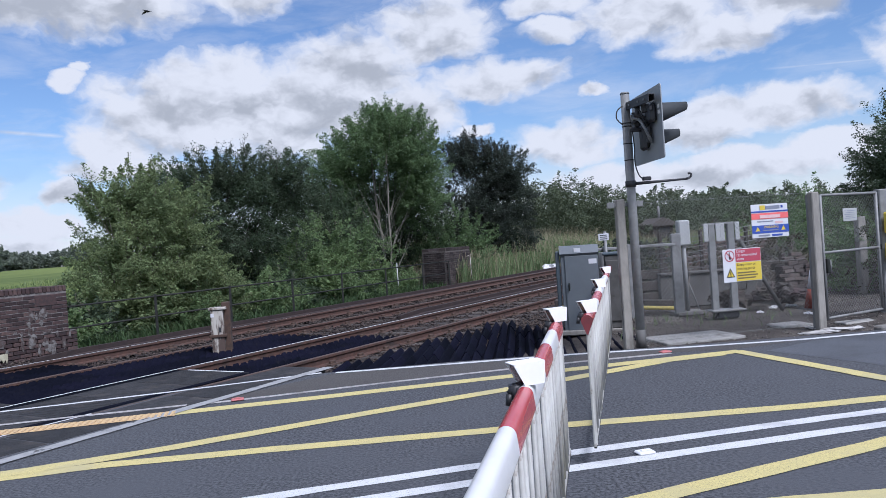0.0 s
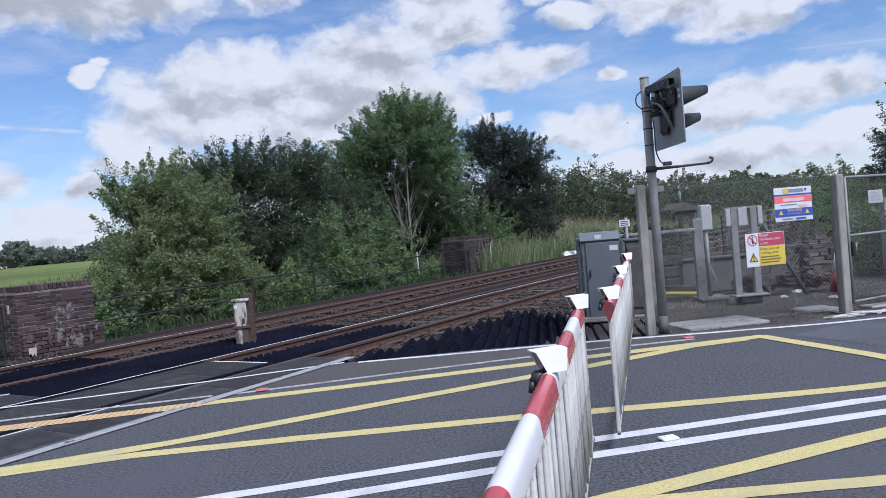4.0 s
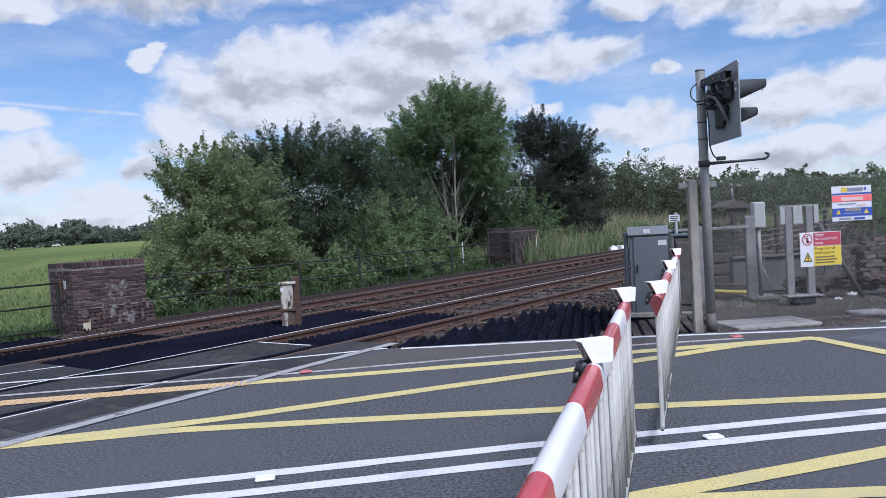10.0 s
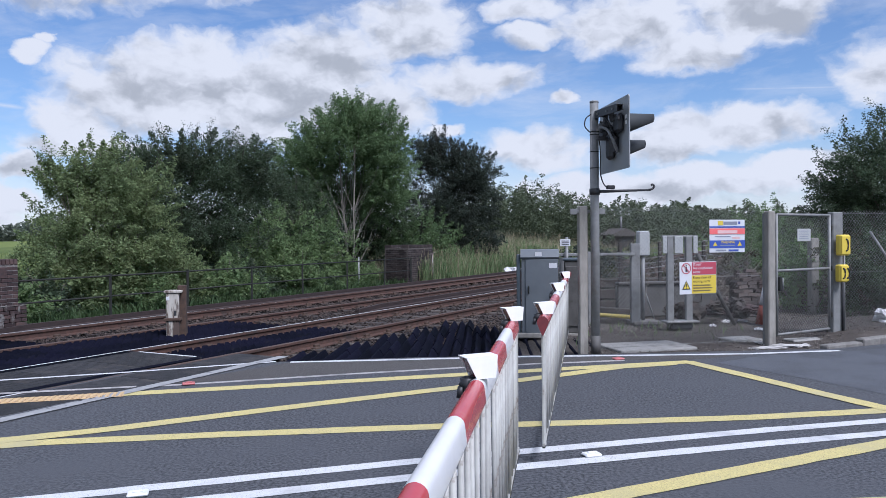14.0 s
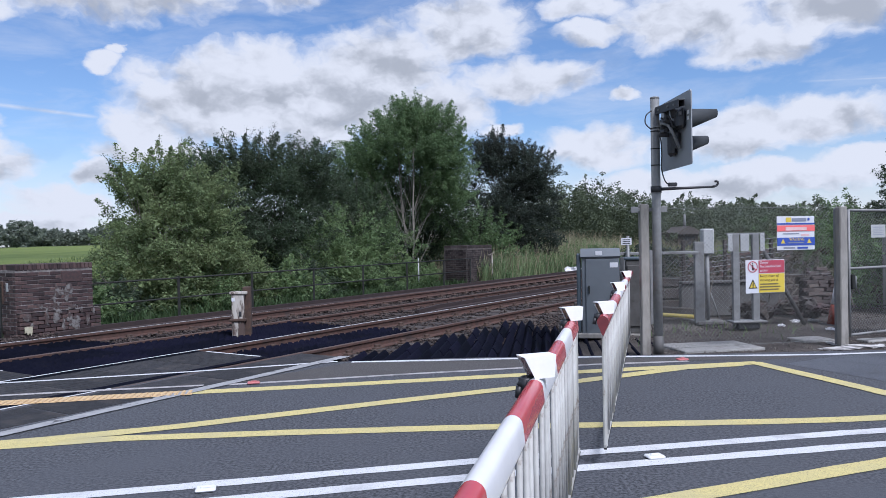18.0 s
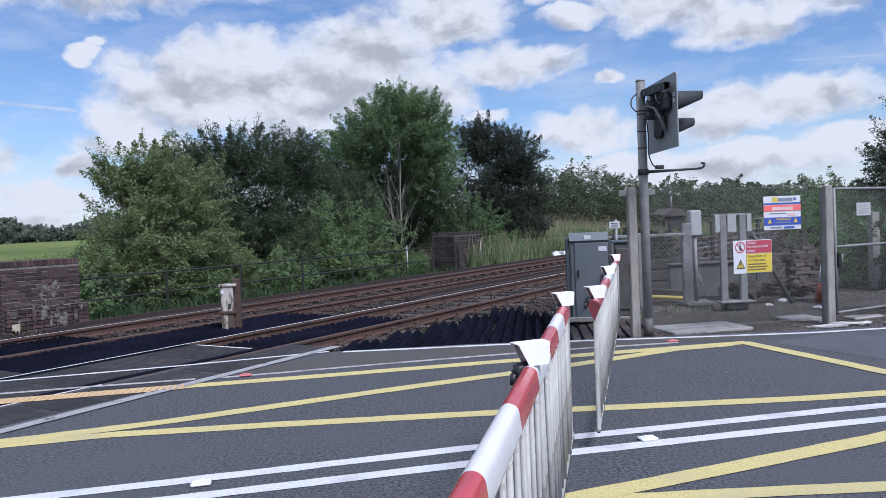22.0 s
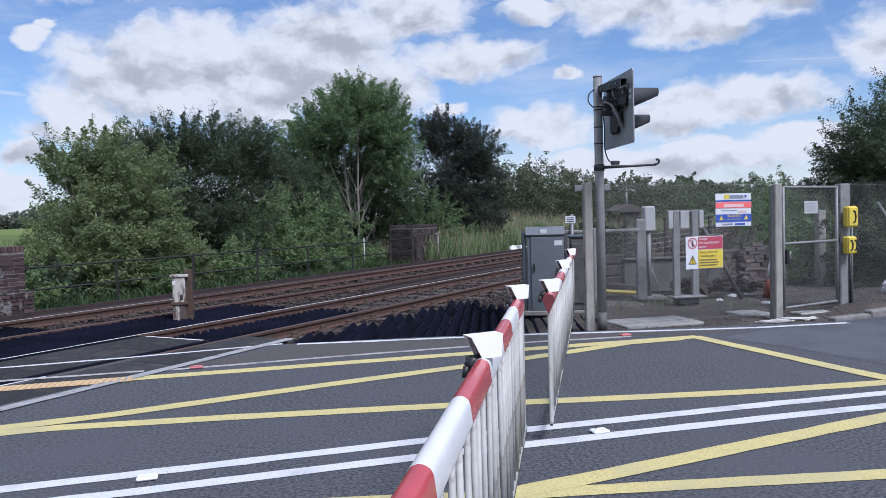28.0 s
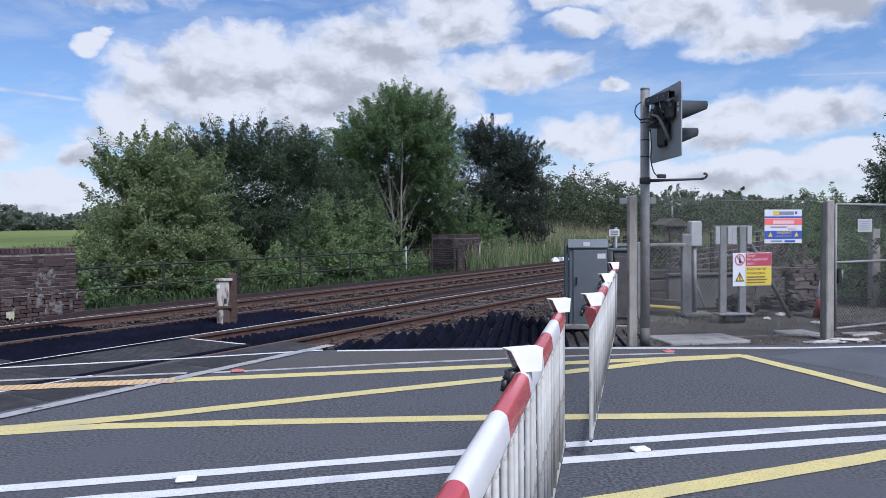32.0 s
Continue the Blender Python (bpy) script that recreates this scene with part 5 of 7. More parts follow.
for r0, r1 in ((0.062, 0.075),):
    ring.add([(-0.19 + r * math.cos(2 * math.pi * k / seg), -0.007, 0.13 + r * math.sin(2 * math.pi * k / seg)) for r in (r0, r1) for k in range(seg)],
             [(k, (k + 1) % seg, seg + (k + 1) % seg, seg + k) for k in range(seg)])
ring.box((0.125, 0.002, 0.012), (-0.19, -0.008, 0.13), 0, Matrix.Rotation(radians(45), 3, "Y"))
part("prohibition_ring", ring, SIGN_RED, th, "red ring with a slash")
part("pictogram", Shape().box((0.022, 0.002, 0.05), (-0.19, -0.0065, 0.13), 0).box((0.03, 0.002, 0.03), (-0.185, -0.0065, 0.1), 0).box((0.016, 0.002, 0.016), (-0.19, -0.0065, 0.172), 0), INK, th, "black pictogram")
tri = Shape().add([(-0.255, -0.007, -0.155), (-0.125, -0.007, -0.155), (-0.19, -0.007, -0.03)], [(0, 1, 2)])
part("warning_triangle", tri, INK, th, "black edge of the warning triangle")
part("triangle_face", Shape().add([(-0.236, -0.009, -0.144), (-0.144, -0.009, -0.144), (-0.19, -0.009, -0.056)], [(0, 1, 2)]), SIGN_YELLOW, th)
part("exclamation", Shape().box((0.014, 0.002, 0.045), (-0.19, -0.011, -0.098), 0).box((0.014, 0.002, 0.014), (-0.19, -0.011, -0.134), 0), INK, th)

th, w, h = fence_sign("sign_board", 4.12, 1.27, 4.675, 1.72, "white, red and blue security notice wired to the fence")
part("board", Shape().box((w, 0.006, h), (0, 0, 0), 0.002), SIGN_WHITE, th)
panel(th, "blue_strip", -w / 2, 0.115, w / 2, 0.135, 0.006, SIGN_BLUE)
panel(th, "red_panel", -w / 2, 0.025, w / 2, 0.105, 0.006, SIGN_CORAL)
panel(th, "blue_panel", -w / 2, -0.165, w / 2, -0.058, 0.006, SIGN_BLUE)
panel(th, "badge", -0.15, 0.15, -0.07, 0.21, 0.006, SIGN_YELLOW, "yellow badge")
panel(th, "text_bar", -0.06, 0.155, 0.16, 0.2, 0.006, GREY_INK)
panel(th, "text_bar", 0.18, 0.165, 0.21, 0.2, 0.006, SIGN_BLUE)
panel(th, "text_bar", -0.16, 0.035, 0.16, 0.08, 0.009, PALE_INK)
panel(th, "text_bar", -0.2, -0.012, 0.05, 0.0, 0.006, GREY_INK)
panel(th, "text_bar", 0.08, -0.04, 0.2, -0.012, 0.006, PALE_INK)
letters("WARNING", 0.055, (-0.105, -0.009, -0.085), SIGN_YELLOW, th, "yellow heading", 0.86)
panel(th, "text_bar", -0.12, -0.135, 0.12, -0.122, 0.009, GREY_INK)
for x in (-0.2, 0.2):
    part("warning_triangle", Shape().add([(x - .035, -0.009, -0.135), (x + .035, -0.009, -0.135), (x, -0.009, -0.075)], [(0, 1, 2)]), SIGN_YELLOW, th)
panel(th, "text_bar", -0.19, -0.205, -0.02, -0.185, 0.006, GREY_INK)
panel(th, "text_bar", 0.02, -0.21, 0.18, -0.185, 0.006, SIGN_BLUE)


# telephones
def phone(x, y, z, w, h, n, label):
    th = thing("emergency_telephone", pose(x, y, z, 0, 0, 16), label, "telephone box", "yellow telephones on the gate post")
    part("case", Shape().box((w, 0.11, h), (0, 0, 0), 0.02), PHONE_YELLOW, th)
    part("door", Shape().box((w * 0.86, 0.012, h * 0.86), (0, -0.06, 0), 0.006), PHONE_YELLOW, th)
    for i in range(n):
        cx = (i - (n - 1) / 2) * w * 0.45 + 0.01
        s = h * 0.28
        pts = [(cx - 0.02, -0.07, s), (cx + 0.014, -0.07, s * 0.85), (cx + 0.026, -0.07, 0), (cx + 0.014, -0.07, -s * 0.85), (cx - 0.02, -0.07, -s)]
        part("handset_symbol", Shape().path([Vector(p) for p in pts], 0.012, 6), INK, th, "black handset symbol")


phone(6.47, 11.2, 1.345, 0.19, 0.31, 1, "yellow telephone box with one black handset symbol")
phone(6.455, 11.2, 0.925, 0.17, 0.26, 2, "smaller yellow telephone box with two black handset symbols")

# traffic cone
th = thing("traffic_cone", pose(6.12, 12.95, -0.05, 0, -2, 10), "faded orange traffic cone with a white sleeve", "traffic cone")
part("base", Shape().box((0.42, 0.42, 0.035), (0, 0, 0.018), 0.012), BLACK, th)
part("lower_cone", Shape().tube((0, 0, 0.035), (0, 0, 0.36), 0.165, 0.092, 20), CONE_ORANGE, th)
part("sleeve", Shape().tube((0, 0, 0.36), (0, 0, 0.66), 0.094, 0.03, 20), BAG, th, "dirty white reflective sleeve")
part("tip", Shape().tube((0, 0, 0.66), (0, 0, 0.74), 0.028, 0.014, 20), BAG, th)


def lump(name, at, size, material, label, category, seed, rough=0.3, flat=0.0):
    """A crumpled or broken lump."""
    rng = random.Random(seed)
    bm = bmesh.new()
    bmesh.ops.create_icosphere(bm, subdivisions=3, radius=1.0)
    for v in bm.verts:
        k = 1 + rough * noise.noise(v.co * 2.1 + Vector((seed, 0, 0))) + rough * 0.5 * noise.noise(v.co * 5 + Vector((0, seed, 0)))
        v.co = Vector((v.co.x * size[0], v.co.y * size[1], max(v.co.z, -0.7 + flat) * size[2])) * k
    me = bpy.data.meshes.new(name)
    bm.to_mesh(me)
    bm.free()
    me.materials.append(material)
    ob = new(name, me)
    ob.matrix_basis = pose(*at, 0, 0, rng.uniform(0, 360))
    return tagged(ob, label, category)


lump("plastic_sack", (7.82, 12.3, 0.03), (0.26, 0.16, 0.14), BAG, "crumpled white plastic sack on the ground by the fence", "sack", 3, .5)
lump("plastic_sack", (7.74, 12.27, 0.2), (0.13, 0.09, 0.08), BAG, "crumpled white plastic sack on the ground by the fence", "sack", 8, .6)
for i, (x, y, r) in enumerate(((5.25, 10.42, .16), (4.95, 10.28, .12), (5.0, 10.75, .1), (5.45, 10.42, .11), (4.75, 10.22, 0.1))):
    lump("chipping_heap", (x, y, -0.03), (r * 1.5, r * .35, 0.022), CHALK, "spill of white chippings at the road edge", "chippings", 11 + i, .5)
rubble = random.Random(4)
for i in range(16):
    x, y = rubble.uniform(4.8, 6.2), rubble.uniform(13.2, 14.6)
    lump("rubble_stone", (x, y, 0.08 + 0.2 * rubble.random()), (rubble.uniform(.08, .2), rubble.uniform(.08, .16), rubble.uniform(.06, .16)), (TIMBER, BRICK, DIRT)[i % 3],
         "broken brown masonry lump in the yard", "rubble", 30 + i, .5)
for x, y, sx, sy in ((3.3, 10.6, 1.15, 0.75), (5.95, 11.05, 0.9, 0.25), (4.9, 11.2, .5, .4)):
    tagged(part("concrete_slab", Shape().box((sx, sy, 0.07), (0, 0, 0), 0.012), SLAB, None, "", pose(x, y, -0.05, 0, 0, 12)), "pale concrete slab set in the earth", "slab")

# long yellow pipe and pale troughs on the ground of the yard
th = thing("pipe", pose(3.05, 13.9, 0.03, 0, 0, -14), "yellow plastic pipe lying in the yard", "pipe")
part("run", Shape().path([Vector((-1.0, 0, 0.14)), Vector((-0.2, 0, 0.1)), Vector((0.95, 0, 0.03))], 0.035, 10), YELLOW_PIPE, th)
th = thing("timber_baulk", pose(3.1, 14.2, 0.1, 0, 3, -12), "weathered timber baulk lying behind the pipe", "timber")
part("beam", Shape().box((2.3, 0.2, 0.16), (0, 0, 0.05), 0.015), TIMBER, th)
low = thing("timber_retaining_wall", pose(4.9, 15.5, 0, 0, 0, 8), "low dark retaining wall of old sleepers behind the yard", "retaining wall")
for j in range(3):
    part("board", Shape().box((4.2, 0.12, 0.2), (random.uniform(-.1, .1), j * 0.05, 0.12 + j * 0.225), 0.02), TIMBER, low)
for x in (-1.8, -0.6, 0.7, 1.9):
    part("post", Shape().box((0.1, 0.1, 0.8), (x, -0.12, 0.4), 0.012), TIMBER, low)


# sloping wire fence on a low dark wall behind the posts
ramp_fence = thing("wire_fence", pose(4.95, 14.6, 0, 0, 0, 6), "slanting strands of wire above a low dark concrete wall", "wire fence")
part("wall", Shape().box((2.0, 0.14, 0.62), (0, 0, 0.28), 0.02), DARK_PANEL, ramp_fence, "dark stained concrete wall")
part("coping", Shape().box((2.0, 0.2, 0.05), (0, -0.02, 0.615), 0.012), DARK_PANEL, ramp_fence, "pale coping")
for i in range(6):
    z = 0.72 + 0.095 * i
    part("wire", Shape().tube((-1.0, 0, z), (1.0, 0, z + 0.24), 0.0055, 0.0055, 6), GALV, ramp_fence)
for x in (-0.9, -0.1, 0.8):
    part("post", Shape().box((0.06, 0.06, 1.4), (x, 0.05, 0.7), 0.006), TIMBER, ramp_fence)
th = thing("stay", pose(0, 0, 0), "leaning grey steel stay behind the sign stand", "stay")
part("tube", Shape().tube((4.95, 13.0, 1.2), (5.62, 13.05, -0.03), 0.034, 0.034, 10), DARK_PANEL, th)
# grey equipment cabinet by the line
def cabinet():
    th = thing("equipment_cabinet", pose(2.05, 11.95, 0.0, 0, 0, -9), "tall grey steel equipment cabinet beside the railway", "cabinet")
    part("body", Shape().box((0.56, 0.5, 1.17), (0, 0, 0.585), 0.012), CABINET, th)
    part("side_panel", Shape().box((0.06, 0.46, 1.2), (-0.325, 0.0, 0.64), 0.012), CABINET_SIDE, th, "blue-grey side panel, coloured darker for its shade")
    part("roof", Shape().extrude([(-0.26, 1.17), (-0.285, 1.2), (-0.21, 1.315), (0.24, 1.315), (0.27, 1.28), (0.26, 1.17)], 0.585, Matrix.Rotation(radians(90), 4, "Z")), CABINET, th, "sloping grey hood")
    d = part("door", Shape().box((0.5, 0.02, 1.13), (0.03, -0.262, 0.6), 0.008), CABINET, th)
    part("handle", Shape().box((0.02, 0.03, 0.12), (-0.17, -0.285, 0.7), 0.006), DARK_STEEL, d)
    part("sticker", Shape().box((0.12, 0.003, 0.075), (0.2, -0.274, 1.07), 0), SIGN_WHITE, d, "pale blue sticker")
    part("sticker", Shape().box((0.1, 0.003, 0.06), (-0.02, -0.272, 1.25), 0), SIGN_WHITE, th, "white sticker")
    part("plinth", Shape().box((0.7, 0.6, 0.08), (0, 0, -0.0), 0.015), CONCRETE, th)


cabinet()
th = thing("small_sign", pose(2.62, 12.6, 0, 0, 0, 0), "small white sign on a slim post behind the cabinet", "sign")
part("post", Shape().tube((0, 0.02, 0), (0, 0.02, 1.5), 0.025, 0.025, 8), GALV, th)
b = part("board", Shape().box((0.17, 0.01, 0.11), (-0.03, 0, 1.41), 0.003), SIGN_WHITE, th)
for i in range(3):
    part("text_bar", Shape().box((0.12, 0.003, 0.012), (-0.03, -0.007, 1.44 - i * 0.03)), INK, b)

for x, y, r in ((5.68, 13.55, .1), (6.0, 13.6, .09), (5.75, 12.3, .12), (4.75, 13.0, .06), (5.2, 12.95, .05)):
    lump("plastic_scrap", (x, y, -0.035), (r, r * .6, 0.03), BAG, "torn scrap of white plastic on the earth", "litter", int(x * 100), .6)
# hut beyond the yard
th = thing("hut", pose(15.4, 56.0, 0.05, 0, 0, 10), "small brown timber hut with a low pitched roof beyond the line", "hut")
part("wall", Shape().box((1.5, 2.2, 1.68), (0, 0, 0.82), 0.02), TIMBER, th)
for i in range(9):
    part("board", Shape().box((0.155, 0.03, 1.62), (-0.68 + i * 0.17, -1.115, 0.82), 0.006), TIMBER, th)
part("roof", Shape().extrude([(-1.06, 1.63), (0, 2.1), (1.06, 1.63), (1.06, 1.52), (-1.06, 1.52)], 2.8, Matrix()), ROOF_FELT, th)
wd = part("window", Shape().box((0.88, 0.06, 0.8), (0.1, -1.15, 1.05), 0.015), ROOF_FELT, th, "pale window frame")
for x in (-0.18, 0.1, 0.38):
    part("pane", Shape().box((0.2, 0.03, 0.66), (x, -1.18, 1.05), 0), BLACK, wd, "dark pane")
part("vent_pipe", Shape().tube((0.1, -0.4, 1.9), (0.1, -0.4, 2.95), 0.09, 0.09, 8), GALV, th)

fence_post(8.06, 15.0, 1.44, 0.17, 0.14, 12, "old concrete post behind the gate", CONCRETE, -0.3)
th = thing("fence_brace", pose(0, 0, 0), "slanting grey steel brace behind the chain-link fence", "brace")
part("strut", Shape().tube((7.75, 12.6, 1.55), (9.0, 12.95, 0.0), 0.02, 0.02, 8), GALV, th)

# small relay post between the tracks
th = thing("line_side_post", Matrix.Translation(P(8.9, 9.72, -0.16)) @ pose(0, 0, 0, 0, 0, 8), "short rusty iron post with peeling white paint between the tracks", "post")
part("shaft", Shape().box((0.2, 0.16, 0.8), (0, 0, 0.42), 0.012), WORN_WHITE, th)
part("cap", Shape().box((0.28, 0.2, 0.045), (0.01, 0, 0.845), 0.01), WORN_WHITE, th)
part("collar", Shape().box((0.27, 0.21, 0.05), (0, 0, 0.40), 0.01), RUST, th)
part("back_post", Shape().box((0.13, 0.16, 0.94), (0.13, 0.09, 0.47), 0.012), RUST, th, "rusty brown back post")
part("plate", Shape().box((0.05, 0.006, 0.06), (-0.07, -0.083, 0.74), 0), SIGN_WHITE, th)
part("keyhole", Shape().box((0.04, 0.006, 0.08), (0.04, -0.083, 0.5), 0), BLACK, th)


# ---------------------------------------------------------------- brick parapet and pier, railings
brick_mesh = Shape().box((0.215, 0.1, 0.065), (0, 0, 0), 0.006).mesh("brick")
header_mesh = Shape().box((0.104, 0.1, 0.065), (0, 0, 0), 0.006).mesh("brick")
coping_mesh = Shape().box((0.068, 0.3, 0.11), (0, 0, 0), 0.008).mesh("brick")
for m in (brick_mesh, header_mesh, coping_mesh):
    m.materials.append(BRICK)


ruin_brick = brick_mesh.copy()
ruin_brick.materials.clear()
ruin_brick.materials.append(RUIN_BRICK)
pier_meshes = []
for m in (brick_mesh, header_mesh, coping_mesh):
    c = m.copy()
    c.materials.clear()
    c.materials.append(PIER_BRICK)
    pier_meshes.append(c)


def brick_face(th, w, z0, z1, place, seed, bricks):
    """Courses of bricks on one face, every second one begun and ended by a header; place() turns face coordinates into the thing's."""
    rng = random.Random(seed)
    k = max(1, round(w / 0.225))
    step = w / k
    rows = int((z1 - z0) / 0.075)
    for row in range(rows):
        z = z0 + row * 0.075 + 0.035
        spots = [((i + .5) * step - w / 2, 0) for i in range(k)] if row % 2 else [((i + 1) * step - w / 2, 0) for i in range(k - 1)] + [(step / 4 - w / 2, 1), (w / 2 - step / 4, 1)]
        for x, kind in spots:
            part("brick", bricks[kind], BRICK, th, "", place(x, z, rng.uniform(-.006, .006)))


def masonry(name, s, n, w, d, z0, z1, label, step=None, joint=MORTAR, meshes=None):
    th = thing(name, Matrix.Translation(P(s, n, 0)) @ turned, label, "brick wall")
    part("core", Shape().box((w - 0.006, d - 0.006, z1 - z0 - 0.1), (0, 0, (z0 + z1 - 0.1) / 2), 0.0), joint, th, "mortar joints")
    bricks = meshes or (brick_mesh, header_mesh, coping_mesh)
    brick_face(th, w + 0.004, z0, z1 - 0.1, lambda x, z, e: Matrix.Translation((x, -d / 2 + 0.045 + e, z)), 1, bricks)
    quarter = Matrix.Rotation(radians(90), 4, "Z")
    brick_face(th, d - 0.11, z0, z1 - 0.1, lambda x, z, e: Matrix.Translation((-w / 2 + 0.045 + e, x, z)) @ quarter, 2, bricks)
    brick_face(th, d - 0.11, z0, z1 - 0.1, lambda x, z, e: Matrix.Translation((w / 2 - 0.045 + e, x, z)) @ quarter, 5, bricks)
    k = int(w / 0.078)
    for i in range(k):
        for y in (-d / 2 + 0.14, d / 2 - 0.14):
            part("brick", bricks[2], BRICK, th, "", Matrix.Translation((-w / 2 + (i + .5) * w / k, y, z1 - 0.055)))
    if step:
        brick_face(th, w + 0.1, z0, step, lambda x, z, e: Matrix.Translation((x + 0.06, -d / 2 - 0.05 + e, z)), 3, bricks)
        top = z0 + 0.075 * int((step - z0) / 0.075)
        part("ledge", Shape().box((w + 0.1, 0.11, 0.02), (0.06, -d / 2 - 0.045, top + 0.008), 0.006), RENDER_PATCH, th, "grey mortar ledge")
    return th


wall = masonry("parapet_wall", 8.32, 14.45, 1.52, 0.85, -0.45, 1.19, "dark weathered brick parapet wall beside the railway", 0.35)
smear = random.Random(12)
for _ in range(34):
    x, z = smear.gauss(0.14, 0.3), smear.uniform(-0.25, 0.72)
    x = max(-0.62, min(0.7, x)) * (1.0 if z < 0.4 else 0.5)
    sx, sz = smear.uniform(0.04, 0.15), smear.uniform(0.08, 0.3)
    sh, k = Shape(), 26
    rr = [1 + 0.32 * noise.noise((x * 9 + 1.6 * math.cos(6.283 * j / k), z * 7 + 1.6 * math.sin(6.283 * j / k), 1)) + random.uniform(-.1, .1) for j in range(k)]
    y = -0.436 if z > 0.36 else -0.535
    sz = min(sz, 1.4 * abs(z - 0.33) + 0.05)
    sh.add([(x, y - 0.008, z)] + [(x + sx / 2 * rr[j] * math.cos(6.283 * j / k), y, z + sz / 2 * rr[j] * math.sin(6.283 * j / k)) for j in range(k)],
           [(0, 1 + j, 1 + (j + 1) % k) for j in range(k)])
    part("mortar_patch", sh, RENDER_PATCH, wall, "grey mortar smear")
part("brick_patch", Shape().box((0.42, 0.02, 0.2), (0.33, -0.43, 0.93), 0.006), BRICK, wall, "smoother red repair patch")
part("plaque", Shape().extrude([(-.09, .1), (.09, .1), (.09, -.03), (.06, -.12), (.03, -.03), (-.015, -.1), (-.05, -.02), (-.09, -.05)], 0.012, Matrix.Translation((-0.6, -0.55, -0.02)) @ Matrix.Scale(0.8, 4)), NOTICE, wall, "torn pale notice")
part("plate", Shape().box((0.012, 0.07, 0.16), (-0.772, -0.18, 0.78), 0.003), PALE_GREY, wall, "small pale plate")
part("rust_plate", Shape().box((0.03, 0.17, 0.42), (-0.775, 0.04, 0.68), 0.008), RUST, wall, "rusty iron plate")
ruin = thing("broken_brick_wall", pose(6.5, 14.5, 0, 0, 0, 12), "broken stub of old brown brick wall in the yard", "brick wall")
part("core", Shape().box((0.62, 0.28, 0.7), (0, 0.02, 0.3), 0.04), DIRT, ruin, "crumbling mortar")
rr = random.Random(6)
for row in range(12):
    reach = 0.42 - 0.02 * row * rr.uniform(.4, 1.3)
    x = -reach + (0.11 if row % 2 else 0.0)
    while x < reach:
        if rr.random() < 0.93:
            part("brick", ruin_brick, RUIN_BRICK, ruin, "", pose(x, -0.13 + rr.uniform(-.02, .02), row * 0.075 + 0.0, rr.uniform(-6, 6), rr.uniform(-6, 6), rr.uniform(-12, 12)))
        x += 0.225
masonry("brick_pier", 25.05, 14.88, 1.84, 1.0, -0.3, 1.28, "dark brick pier at the end of the railing", None, SOOTY_MORTAR, pier_meshes)

RAIL_END = 24.2
rail_top = thing("iron_railing", pose(0, 0, 0), "dark iron railing along the embankment between wall and pier", "railing")
for s in (9.12, 11.35, 13.55, 15.8, 17.95, 20.2, 22.4, RAIL_END):
    part("post", Shape().box((0.05, 0.05, 1.35), (0, 0, 0), 0.005), DARK_STEEL, rail_top, "", Matrix.Translation(P(s, 14.3, 0.13)))
for z0, z1 in ((0.75, 0.8), (0.31, 0.36)):
    part("rail", Shape().tube(P(9.1, 14.3, z0), P(RAIL_END, 14.3, z1), 0.019, 0.019, 8), DARK_STEEL, rail_top)
left_rail = thing("iron_railing", pose(0, 0, 0), "dark iron railing beside the parapet wall", "railing")
for s in (7.4, 5.2, 2.9):
    part("post", Shape().box((0.05, 0.05, 1.35), (0, 0, 0), 0.005), DARK_STEEL, left_rail, "", Matrix.Translation(P(s, 14.25, 0.13)))
for z in (0.83, 0.43, -0.02):
    part("rail", Shape().tube(P(-2, 14.25, z), P(7.42, 14.25, z), 0.017, 0.017, 8), DARK_STEEL, left_rail)
th = thing("ladder_frame", Matrix.Translation(P(25.3, 14.0, -.1)) @ turned, "thin pale pipe frame beside the brick pier", "pipe frame")
part("upright", Shape().tube((0, 0, 0), (0, 0, 1.05), 0.018, 0.018, 8), WORN_WHITE, th)
part("crossbar", Shape().tube((-0.3, 0, 1.0), (0.15, 0, 1.08), 0.016, 0.016, 8), WORN_WHITE, th)
mk = thing("marker_post", Matrix.Translation(P(21.88, 15.0, -0.25)), "slim white marker post behind the iron railing", "post")
part("shaft", Shape().tube((0, 0, 0), (0, 0, 1.15), 0.022, 0.022, 10), PALE_GREY, mk)
lump("plastic_sack", P(31, 13.2, 0.0)[:], (0.5, 0.35, 0.22), BAG, "heap of white sheeting beside the line", "sack", 21, .6)

